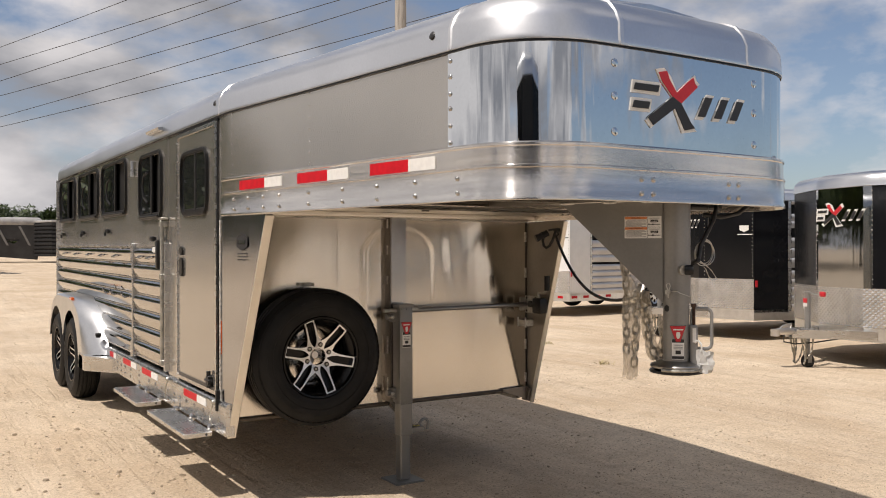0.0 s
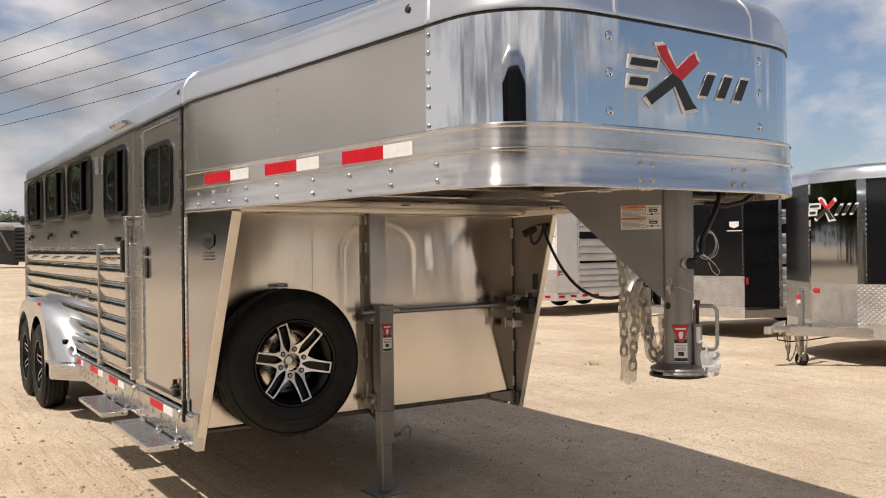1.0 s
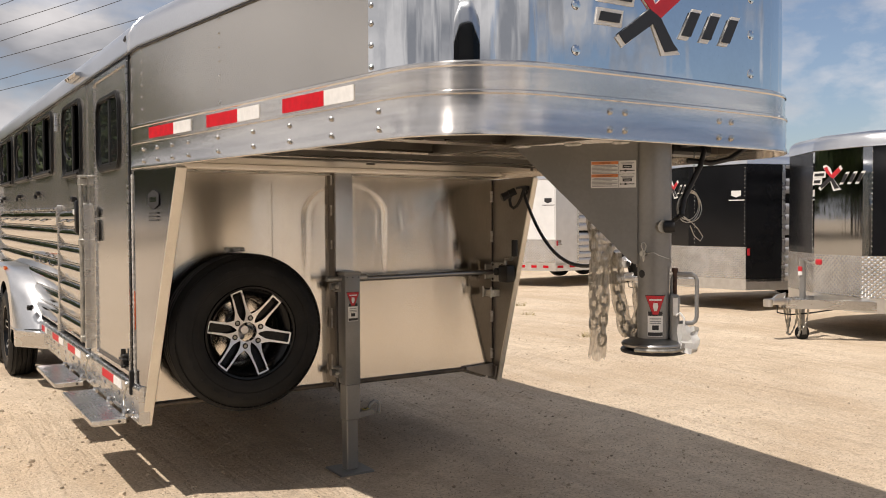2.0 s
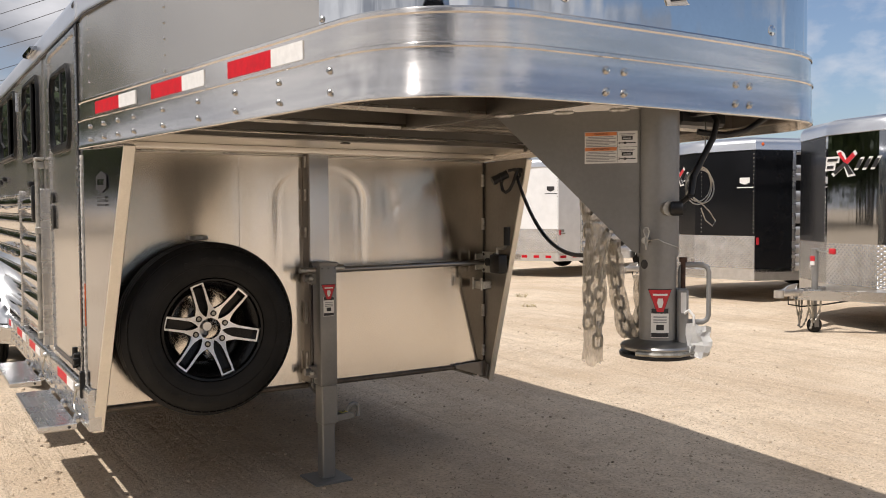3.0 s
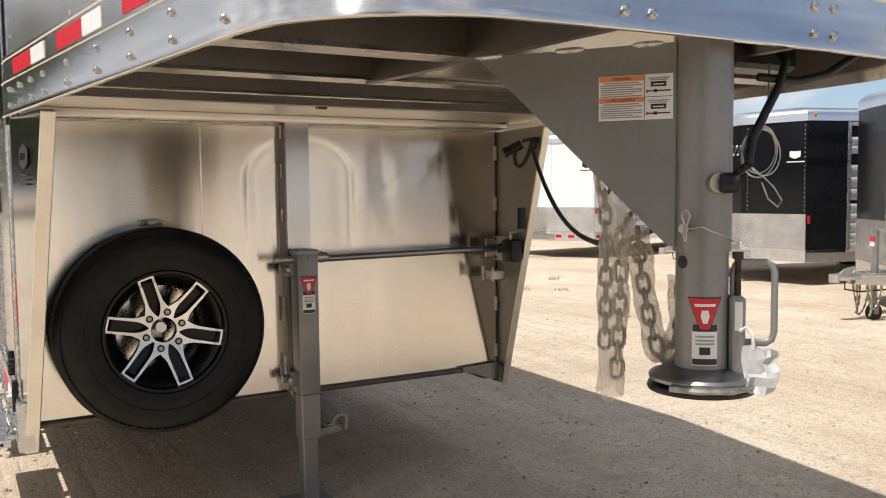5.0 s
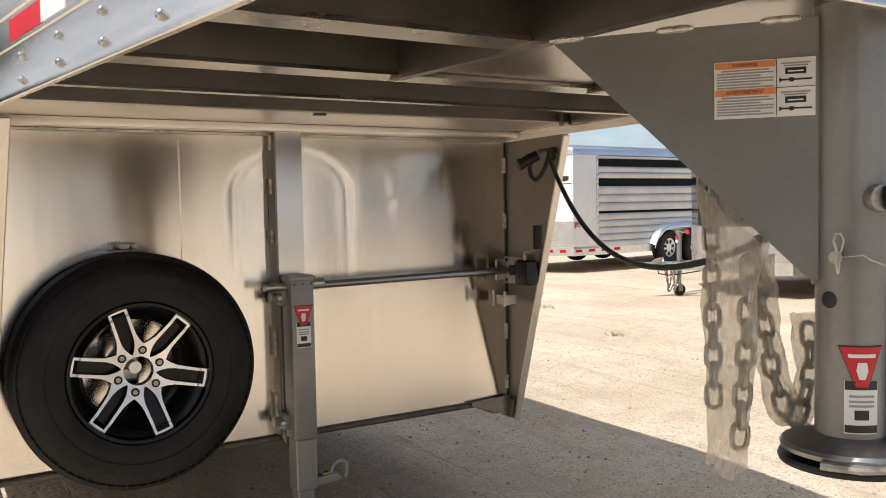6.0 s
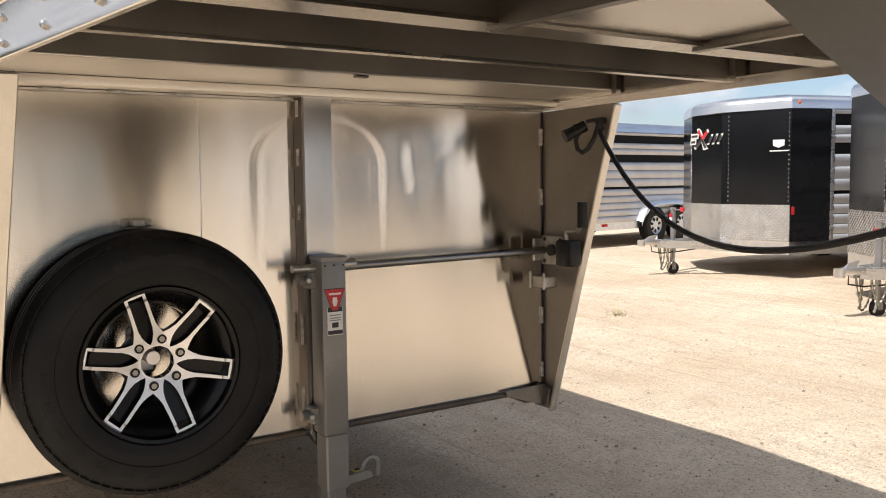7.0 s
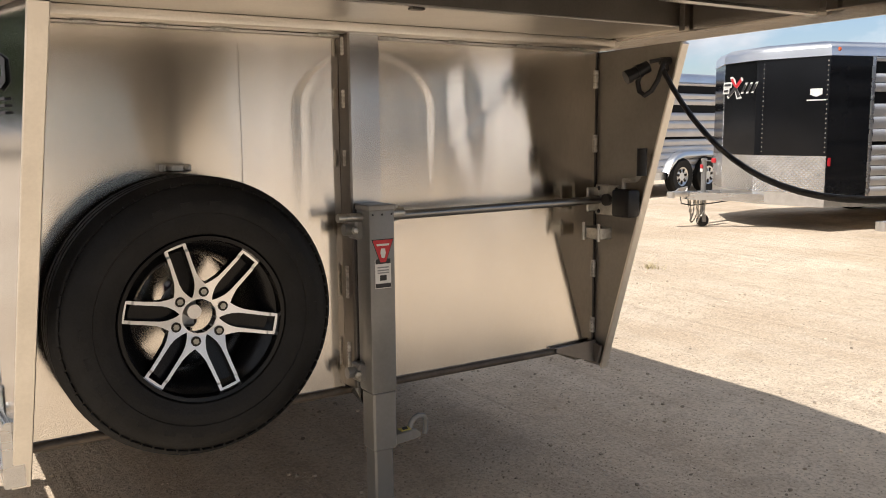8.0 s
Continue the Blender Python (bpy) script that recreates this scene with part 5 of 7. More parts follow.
for a, b in WINDOWS:
    slider_window(trailer, a, b, 1.655, 2.115)
    bm = BM()
    yc = a + (b - a) * 0.72
    box(bm, -0.03, 0.0, yc - 0.05, yc + 0.05, 1.515, 1.55, 0.01, 2)
    box(bm, -0.04, -0.02, yc + 0.01, yc + 0.035, 1.49, 1.53, 0.006)
    part("window_latch", bm, M_BLACK, trailer)


def seal(bm, y0, y1, z0, z1, r=0.03, w=0.012, x=-0.001):
    """A thin bright or dark edge round a door."""
    return ring_plate(bm, rrect(y0, y1, z0, z1, r), rrect(y0 + w, y1 - w, z0 + w, z1 - w, r), lambda a, b, d: (x - d, a, b), 0.009)


# tack room door
door = empty("tack_door")
door.parent = trailer
bm = BM()
for y0, y1, z0, z1 in ((0.215, 0.404, 0.563, 2.122), (0.936, 1.075, 0.563, 2.122), (0.404, 0.936, 0.563, 1.624), (0.404, 0.936, 1.971, 2.122)):
    box(bm, -0.004, 0.022, y0, y1, z0, z1)
part("door_leaf", bm, M_SKIN, door, "champagne-grey tack room door")
part("edge_trim", seal(BM(), 0.212, 1.078, 0.56, 2.124, 0.02, 0.022, -0.003), M_ALU, door)
bm = BM()
box(bm, -0.006, 0.004, 0.198, 0.211, 0.45, 2.14)
part("rubber_seal", bm, M_BLACK, door)
bm = BM()
box(bm, -0.006, 0.004, 0.215, 1.06, 2.126, 2.136)
part("rubber_seal", bm, M_BLACK, door)
bm = BM()
box(bm, -0.008, -0.004, 0.24, 1.04, 0.572, 0.60)
part("kick_seal", bm, M_GREYTR, door)
slider_window(door, 0.375, 0.965, 1.595, 2.0, opened=False, bars=False, x=-0.004)
bm = BM()
prism(bm, [(-0.005, a, b) for a, b in rrect(0.925, 0.985, 1.215, 1.335, 0.028)], (-0.012, 0, 0))
prism(bm, [(-0.005, a, b) for a, b in rrect(0.925, 0.985, 1.35, 1.405, 0.026)], (-0.012, 0, 0))
part("door_handle", bm, M_BLACK, door, "black paddle latch and lock")
bm = BM()
box(bm, -0.03, 0.0, 0.30, 0.36, 0.60, 0.66, 0.006)
cyl(bm, (-0.02, 0.33, 0.59), (-0.02, 0.33, 0.685), 0.012, 10)
box(bm, -0.035, -0.01, 0.285, 0.375, 0.625, 0.64, 0.004)
part("door_hold", bm, M_BLACK, door)
# livestock door with slats below and a window above
ldoor = empty("escape_door")
ldoor.parent = trailer
bm = BM()
for y0, y1, z0, z1 in ((1.335, 1.489, 1.40, 2.14), (2.121, 2.33, 1.40, 2.14), (1.489, 2.121, 1.40, 1.629), (1.489, 2.121, 2.051, 2.14)):
    box(bm, -0.003, 0.022, y0, y1, z0, z1)
part("door_leaf", bm, M_SKIN, ldoor, "champagne-grey upper door skin")
slats(ldoor, 1.37, 2.31)
for y in (1.345, 2.335):
    bm = BM()
    box(bm, -0.026, 0.01, y - 0.014, y + 0.014, 0.56, 1.43, 0.005)
    part("door_stile", bm, M_ALU, ldoor)
slider_window(ldoor, 1.46, 2.15, 1.60, 2.08, x=-0.003)
bm = BM()
cyl(bm, (-0.035, 1.36, 0.60), (-0.035, 1.36, 1.60), 0.013, 12)
box(bm, -0.05, 0.0, 1.32, 1.40, 1.585, 1.60, 0.004)
for z in (0.62, 1.2, 1.56):
    box(bm, -0.05, 0.0, 1.335, 1.385, z - 0.02, z + 0.02, 0.005)
part("lock_rod", bm, M_ZINC, ldoor, "bright cam lock rod")
bm = BM()
box(bm, -0.06, -0.02, 1.40, 1.45, 1.25, 1.45, 0.012, 2)
part("latch", bm, M_BLACK, ldoor)
bm = BM()
box(bm, -0.055, -0.02, 1.56, 1.64, 1.44, 1.475, 0.01, 2)
part("latch_knob", bm, M_BLACK, ldoor)
bm = BM()
box(bm, -0.045, 0.0, 1.46, 1.60, 1.36, 1.40, 0.008)
part("latch_block", bm, M_WHITE, ldoor)
for z in (0.62, 1.35, 2.0):
    bm = BM()
    cyl(bm, (-0.02, 2.345, z - 0.06), (-0.02, 2.345, z + 0.06), 0.014, 10)
    part("hinge", bm, M_ALU, ldoor)
for y, z in ((1.75, 1.33), (2.05, 1.33)):
    bm = BM()
    tube(bm, [(-0.02, y - 0.06, z), (-0.045, y - 0.04, z - 0.012), (-0.045, y + 0.04, z - 0.012), (-0.02, y + 0.06, z)], 0.008, 8)
    part("tie_bar", bm, M_SLAT, ldoor)
bm = BM()
cyl(bm, (0.0, 1.60, 2.2), (-0.03, 1.60, 2.215), 0.01, 8)
prism(bm, [(-0.012, 1.42, 2.195), (-0.042, 1.42, 2.202), (-0.048, 1.42, 2.216), (-0.012, 1.42, 2.222)], (0, 0.36, 0))
part("loading_lamp", bm, M_NOSE, trailer, "slim clear loading lamp under the roof edge")

# sill, tapes, bolts, steps
bm = BM()
prism(bm, [(0.03, 0.0, 0.36), (-0.022, 0.0, 0.36), (-0.022, 0.0, 0.52), (-0.012, 0.0, 0.54), (0.03, 0.0, 0.54)], (0, 3.35, 0))
bmesh.ops.bevel(bm, geom=[e for e in bm.edges if e.calc_length() > 1], offset=0.004, segments=1, affect="EDGES")
sill = part("sill_rail", bm, M_ALU, trailer, "aluminium sill rail with round bolts")
bm = BM()
prism(bm, [(0.03, 5.8, 0.36), (-0.022, 5.8, 0.36), (-0.022, 5.8, 0.54), (0.03, 5.8, 0.54)], (0, REAR - 5.8, 0))
part("sill_rail", bm, M_ALU, trailer)
for a, b in ((0.37, 0.855), (1.535, 2.005), (2.20, 2.66), (2.95, 3.2)):
    tape(a, b, 0.474, 0.517, False, sill, 0.0245)
for y in (0.12, 0.3, 0.44, 0.62, 0.8, 0.95, 1.1, 1.25, 1.42, 1.6, 1.8, 2.1, 2.4, 2.6, 2.75, 2.9):
    for z in ((0.395, 0.445) if y < 2.2 else (0.40, 0.45)):
        bm = BM()
        dome(bm, (-0.0225, y, z), (-1, 0, 0), 0.012, 0.006)
        part("bolt", bm, M_SLAT, sill)
for y, z in ((0.18, 0.55), (1.2, 0.55)):
    bm = BM()
    dome(bm, (-0.03, y, z - 0.02), (-1, 0, 0), 0.017, 0.02, 12)
    tube(bm, [(-0.035, y, z - 0.02), (-0.05, y + 0.02, z - 0.09), (-0.04, y + 0.05, z - 0.13), (-0.03, y + 0.04, z - 0.16)], 0.004, 6)
    part("step_latch", bm, M_ZINC, sill)
bm = BM()
box(bm, -0.03, -0.004, 0.145, 0.17, 0.48, 0.60, 0.004)
part("hinge_pin", bm, M_BLACK, trailer)
bm = BM()
box(bm, -0.004, 0.002, 0.142, 0.172, 0.80, 0.99, 0.001)
part("amber_reflector", bm, M_ORANGE, trailer)
for y0, y1 in ((0.20, 1.08), (1.38, 2.14)):
    st = empty("fold_step")
    st.parent = trailer
    bm = BM()
    box(bm, -0.195, -0.035, y0, y1, 0.333, 0.362, 0.004)
    part("step_plate", bm, M_ALU, st, "bright aluminium fold-down step")
    for k in range(7):
        bm = BM()
        box(bm, -0.182 + 0.019 * k, -0.174 + 0.019 * k, y0 + 0.05, y1 - 0.05, 0.362, 0.3645)
        part("tread_rib", bm, M_ALU, st)
    bm = BM()
    cyl(bm, (-0.07, y0 - 0.001, 0.347), (-0.07, y0 + 0.01, 0.347), 0.007, 10)
    part("pin_hole", bm, M_PRINT, st)
    for y in (y0 + 0.06, y0 + 0.44, y1 - 0.06):
        bm = BM()
        cyl(bm, (-0.03, y - 0.035, 0.366), (-0.03, y + 0.035, 0.366), 0.01, 10)
        box(bm, -0.06, -0.024, y - 0.02, y + 0.02, 0.352, 0.366, 0.002)
        part("hinge_lug", bm, M_ALU, st)
    for y in (y0 + 0.06, y0 + 0.44):
        bm = BM()
        dome(bm, (-0.03, y, 0.378), (-0.7, 0, 0.7), 0.02, 0.016, 10)
        part("spring_cap", bm, M_SLAT, st)


VIEW_FIT = False
# dealer mark on the wing, as plain shapes
def wing_shape(name, pts, material, out):
    bm = BM()
    prism(bm, [(max(0.0, -a) * 0.15 * (b - 0.39) / 1.1 - out, a, b) for a, b in pts], (0.0012, 0, 0))
    part(name, bm, material, trailer)


wing_shape("dealer_mark", [(-0.168, 1.475), (-0.108, 1.456), (-0.108, 1.406), (-0.168, 1.386), (-0.228, 1.406), (-0.228, 1.456)], M_PRINT, 0.002)
wing_shape("mark_bar", [(-0.205, 1.443), (-0.13, 1.443), (-0.13, 1.419), (-0.205, 1.419)], M_WING, 0.0035)
for z in (1.372, 1.356, 1.34):
    wing_shape("mark_bar", [(-0.215, z), (-0.12, z), (-0.12, z - 0.006), (-0.215, z - 0.006)], M_PRINT, 0.002)

# ---- gooseneck post, coupler, chains ----
LATCH = Matrix.Translation((PX, PY, 0)) @ Matrix.Rotation(radians(-38), 4, "Z") @ Matrix.Diagonal((0.87, 0.87, 1, 1)) @ Matrix.Translation((-PX, -PY, 0))
post = empty("gooseneck_coupler")
post.parent = trailer
bm = BM()
cyl(bm, (PX, PY, 1.18), (PX, PY, 1.72), 0.0545, 48)
part("outer_post", bm, M_STEEL, post, "round grey painted outer post")
bm = lathe(BM(), [(0.0495, 0.945), (0.0495, 1.21), (0.0, 1.21)], 48)
part("inner_post", bm, M_STEEL, post, m=Matrix.Translation((PX, PY, 0)))
bm = lathe(BM(), [(0.08, 0.929), (0.098, 0.931), (0.1, 0.938), (0.096, 0.943), (0.066, 0.952), (0.049, 0.957)], 48)
part("coupler_flange", bm, M_SHAFT, post, m=Matrix.Translation((PX, PY, 0)))
bm = lathe(BM(), [(0.03, 0.908), (0.088, 0.908), (0.101, 0.911), (0.103, 0.917), (0.101, 0.922), (0.08, 0.924), (0.08, 0.929)], 48)
part("latch_plate", bm, M_BLACK, post, "black latch plate", m=Matrix.Translation((PX, PY, 0)))
bm = BM()
cyl(bm, (PX + 0.075, PY - 0.01, 1.095), (PX + 0.075, PY - 0.01, 1.165), 0.0075, 12)
cyl(bm, (PX + 0.075, PY - 0.01, 1.165), (PX + 0.075, PY - 0.01, 1.178), 0.012, 12)
part("latch_plunger", bm, M_RUST, post, "rusty spring plunger", m=LATCH)
bm = BM()
tube(bm, [(PX - 0.101, PY - 0.02, 0.9265), (PX - 0.076, PY - 0.068, 0.9265), (PX - 0.025, PY - 0.1, 0.9265), (PX + 0.042, PY - 0.094, 0.926), (PX + 0.10, PY - 0.05, 0.925), (PX + 0.14, PY - 0.02, 0.925)], 0.007, 8)
part("latch_bar", bm, M_CHAIN, post)
bm = BM()
box(bm, PX + 0.055, PX + 0.15, PY - 0.05, PY + 0.02, 0.915, 0.94, 0.006)
part("latch_slide", bm, M_CHAIN, post, m=LATCH)
bm = BM()
box(bm, PX + 0.054, PX + 0.088, PY - 0.04, PY + 0.025, 0.94, 1.095, 0.006)
part("latch_bracket", bm, M_STEEL, post, m=LATCH)
bm = BM()
box(bm, PX + 0.064, PX + 0.080, PY - 0.042, PY - 0.0402, 1.03, 1.085)
part("bracket_label", bm, M_PAPER, post, m=LATCH)
bm = BM()
hz = [(0.066, 1.05), (0.066, 1.138), (0.071, 1.152), (0.083, 1.158), (0.136, 1.157), (0.148, 1.151), (0.154, 1.138), (0.154, 1.022), (0.149, 1.010), (0.137, 1.003), (0.05, 1.003)]
tube(bm, [(PX + a, PY - 0.005, b) for a, b in hz], 0.0075, 10)
part("latch_handle", bm, M_STEEL, post, "rounded steel latch handle", m=LATCH)
bm = BM()
kd = Vector((-0.36, -0.93, 0))
kp = Vector((PX, PY, 1.309)) + kd * 0.05
cyl(bm, kp, kp + kd * 0.02, 0.019, 18)
part("set_nut", bm, M_CHAIN, post)
bm = BM()
kd2 = Vector((0.72, -0.69, 0))
cyl(bm, kp + kd * 0.008 + kd2 * 0.006, kp + kd * 0.008 + kd2 * 0.038, 0.0195, 18)
part("set_knob", bm, M_BLACK, post)
bm = BM()
d = Vector((-0.995, 0.05, 0)).normalized()
pp = Vector((PX, PY, 1.16)) + d * 0.0488
dome(bm, pp, d, 0.013, 0.0025, 16)
part("pin_hole", bm, M_PRINT, post)
bm = BM()
pq = Vector((PX - 0.052, PY - 0.012, 1.225))
cyl(bm, pq, pq + Vector((-0.022, -0.012, 0)), 0.0095, 12)
part("lock_pin", bm, M_ZINC, post)
bm = BM()
h = pq + Vector((-0.018, -0.014, 0))
tube(bm, [h + Vector((0.0, 0, -0.022)), h + Vector((0.002, -0.002, 0.008)), h + Vector((0.006, -0.004, 0.024)), h + Vector((0.002, -0.002, 0.034)), h + Vector((-0.006, 0.001, 0.034)), h + Vector((-0.009, 0.002, 0.024)), h + Vector((-0.003, 0, 0.008)), h + Vector((-0.006, 0, -0.006)), h + Vector((-0.001, 0, -0.024))], 0.0019, 8)
part("hair_pin", bm, M_ZINC, post)
bm = BM()
tube(bm, [h + Vector((0, 0, 0.0)), h + Vector((0.012, -0.03, 0.004)), Vector((PX - 0.03, PY - 0.05, 1.22)), Vector((PX + 0.01, PY - 0.058, 1.207)), Vector((PX + 0.043, PY - 0.04, 1.197)), Vector((PX + 0.06, PY - 0.01, 1.206)), Vector((PX + 0.068, PY, 1.23)), Vector((PX + 0.064, PY + 0.01, 1.255))], 0.0015, 6)
part("pin_wire", bm, M_ZINC, post)


def post_face(a, z, o):
    t = radians(231) + a / 0.0495
    return Vector((PX + (0.0495 + o) * math.cos(t), PY + (0.0495 + o) * math.sin(t), 1.095 + z))


maker_label(post_face, post, 0.065)
bm = BM()
box(bm, PX + 0.16, PX + 0.36, PY + 0.07, PY + 0.16, 1.55, 1.69, 0.01)
part("breakaway_box", bm, M_BLACK, post, "black breakaway switch box")
bm = BM()
tube(bm, [(PX + 0.27, PY + 0.06, 1.60), (PX + 0.268, PY + 0.03, 1.56), (PX + 0.25, PY + 0.03, 1.51), (PX + 0.21, PY + 0.03, 1.455), (PX + 0.172, PY + 0.03, 1.4), (PX + 0.15, PY + 0.021, 1.346)], 0.009, 10)
part("switch_cable", bm, M_CABLE, post)
bm = BM()
tube(bm, [(PX + 0.22, PY + 0.06, 1.53), (PX + 0.29, PY + 0.02, 1.52), (PX + 0.36, PY, 1.535), (PX + 0.45, PY, 1.58), (PX + 0.52, PY + 0.02, 1.65)], 0.009, 10)
part("switch_cable", bm, M_CABLE, post)
bm = BM()
loop = [Vector((PX + 0.255, PY + 0.06, 1.56)), Vector((PX + 0.24, PY + 0.05, 1.47))]
for k in range(100):
    t = 2 * math.pi * k / 30 + 1.9
    r = 0.050 + 0.005 * math.sin(k * 0.07)
    loop.append(Vector((PX + 0.222 + r * math.cos(t) * 1.05, PY + 0.05 + 0.01 * math.sin(k * 0.11), 1.375 + r * math.sin(t))))
loop += [Vector((PX + 0.225, PY + 0.05, 1.325)), Vector((PX + 0.262, PY + 0.05, 1.30)), Vector((PX + 0.288, PY + 0.05, 1.272)), Vector((PX + 0.275, PY + 0.05, 1.258)), Vector((PX + 0.245, PY + 0.05, 1.275)), Vector((PX + 0.225, PY + 0.05, 1.31))]
tube(bm, loop, 0.0018, 6)
part("breakaway_wire", bm, M_ZINC, post, "thin coiled breakaway wire")
bm = BM()
random.seed(5)
rows = []
for i in range(7):
    z = 1.0 - i * 0.014
    rows.append([bm.verts.new((PX + 0.078 + 0.014 * k - 0.01 * (i > 4) + random.uniform(-0.004, 0.004), PY - 0.058 - 0.004 * i + random.uniform(-0.012, 0.012), z + random.uniform(-0.006, 0.006))) for k in range(6)])
for a, b in zip(rows, rows[1:]):
    for k in range(5):
        bm.faces.new((a[k], a[k + 1], b[k + 1], b[k]))
bmesh.ops.solidify(bm, geom=list(bm.faces), thickness=0.002)
strap = BM()
tube(strap, [(PX + 0.075, PY - 0.044, 1.03), (PX + 0.085, PY - 0.06, 1.04), (PX + 0.098, PY - 0.064, 1.025), (PX + 0.10, PY - 0.06, 0.998)], 0.004, 6)
part("tag_strap", strap, M_WHITE, post, m=LATCH)
part("hang_tag", bm, M_WHITE, post, "crumpled white paper hang tag", m=LATCH)


def link_bm(p, d, side, L=0.042, w=0.0165, r=0.0042):
    bm = BM()
    d = Vector(d).normalized()
    side = (Vector(side) - d * Vector(side).dot(d)).normalized()
    pts = []
    for k in range(14):
        t = 2 * math.pi * k / 14
        c, s = math.cos(t), math.sin(t)
        pts.append(Vector(p) + side * (w * 0.72 * c) + d * ((L / 2 - w * 0.72) * (1 if s > 0.01 else -1 if s < -0.01 else 0) + w * 0.72 * s))
    tube(bm, pts, r, 7, closed=True)
    return bm


def along(line):
    """A point and a direction at any length along a hanging line, and the line's length."""
    pts = [Vector(p) for p in line]
    seg = [0.0]
    for a, b in zip(pts, pts[1:]):
        seg.append(seg[-1] + (b - a).length)

    def at(s):
        for i in range(len(pts) - 1):
            if s <= seg[i + 1]:
                f = (s - seg[i]) / (seg[i + 1] - seg[i])
                return pts[i].lerp(pts[i + 1], f), (pts[i + 1] - pts[i]).normalized()
        return pts[-1], (pts[-1] - pts[-2]).normalized()
    return at, seg[-1]


def chain(line, sleeve=0.0):
    """Welded links along a hanging line, in a cloudy plastic sleeve of its own where it has one."""
    ch = empty("safety_chain")
    ch.parent = trailer
    at, length = along(line)
    s, k = 0.02, 0
    while s < length - 0.01:
        p, d = at(s)
        part("chain_link", link_bm(p, d, (0.82, -0.57, 0) if k % 2 else (0.5, 0.8, 0.2)), M_CHAIN, ch)
        s += 0.0325
        k += 1
    if sleeve:
        bm = BM()
        rng = random.Random(len(line) * 7 + int(line[0][0] * 1000))
        side, across = Vector((0.79, -0.61, 0)), Vector((0.61, 0.79, 0))
        rings = []
        for i in range(46):
            f = i / 45
            p = at(length * f)[0]
            wide = sleeve * (0.9 + 0.16 * math.sin(i * 0.55 + length * 9) * math.sin(i * 0.21) + 0.12 * f)
            deep = sleeve * (0.55 + 0.18 * math.sin(i * 0.8))
            turn = 0.3 * math.sin(i * 0.23)
            ring = []
            for k in range(22):
                t = 2 * math.pi * k / 22
                crease = 1 + 0.09 * math.sin(5 * t + i * 0.35) + 0.05 * math.sin(9 * t - i * 0.8)
                a, b = wide * crease * math.cos(t), deep * crease * math.sin(t)
                ring.append(bm.verts.new(p + side * (a * math.cos(turn) - b * math.sin(turn)) + across * (a * math.sin(turn) + b * math.cos(turn)) + Vector((rng.uniform(-0.0012, 0.0012), rng.uniform(-0.0012, 0.0012), rng.uniform(-0.002, 0.002)))))
            rings.append(ring)
        for r0, r1 in zip(rings, rings[1:]):
            for k in range(22):
                bm.faces.new((r0[k], r0[(k + 1) % 22], r1[(k + 1) % 22], r1[k]))
        part("plastic_sleeve", bm, M_FILM, ch, "cloudy clear plastic sleeve")
    return ch


line_a = [(0.984, -2.017, 1.362), (0.988, -2.021, 1.294), (0.998, -2.014, 1.169), (0.985, -2.028, 1.06), (0.972, -2.04, 0.972)]
line_b = [(0.944, -2.147, 1.252), (0.921, -2.152, 1.21), (0.925, -2.141, 1.08), (0.932, -2.122, 0.905)]
hung = chain(line_a)
chain(line_b)
chain([(1.0, -2.108, 1.222), (1.016, -2.1, 1.139), (1.033, -2.105, 1.04), (1.046, -2.124, 0.955), (1.056, -2.13, 0.945), (1.078, -2.134, 0.985), (1.10, -2.13, 1.03), (1.12, -2.11, 1.12)], sleeve=0.026)
# one flat bag round the two straight chains, open at the foot
bm = BM()
rng = random.Random(5)
at_a, at_b = along(line_a), along(line_b)
rings = []
for i in range(44):
    f = i / 43
    pa, pb = at_a[0](at_a[1] * min(1.0, f * 1.25))[0], at_b[0](at_b[1] * f)[0]
    mid = (pa + pb) / 2
    half = Vector((pb.x - pa.x, pb.y - pa.y, 0)) / 2
    u = half.normalized()
    v = Vector((-u.y, u.x, 0))
    wide = (half.length + 0.023 + 0.004 * math.sin(i * 0.43)) * (1.0 - 0.33 * max(0.0, f - 0.45) / 0.55)
    deep = 0.02 + 0.005 * math.sin(i * 0.31 + 1) + 0.004 * f
    ring = []
    for k in range(30):
        t = 2 * math.pi * k / 30
        c, d = math.cos(t), math.sin(t)
        pinch = 1 - 0.35 * (1 - abs(c)) * (0.5 + 0.5 * math.sin(i * 0.2))
        z = (1.30 - 0.055 * c) * (1 - f) + (0.882 + 0.008 * math.sin(3 * t)) * f
        p = Vector((mid.x, mid.y, z)) + u * (wide * c * (1 + 0.02 * math.sin(7 * t + i))) + v * (deep * d * pinch + 0.003 * math.sin(6 * t + i * 0.4))
        ring.append(bm.verts.new(p + Vector((rng.uniform(-0.0008, 0.0008), rng.uniform(-0.0008, 0.0008), 0))))
    rings.append(ring)
for r0, r1 in zip(rings, rings[1:]):
    for k in range(30):
        bm.faces.new((r0[k], r0[(k + 1) % 30], r1[(k + 1) % 30], r1[k]))
part("plastic_sleeve", bm, M_FILM, hung, "cloudy clear plastic sleeve")


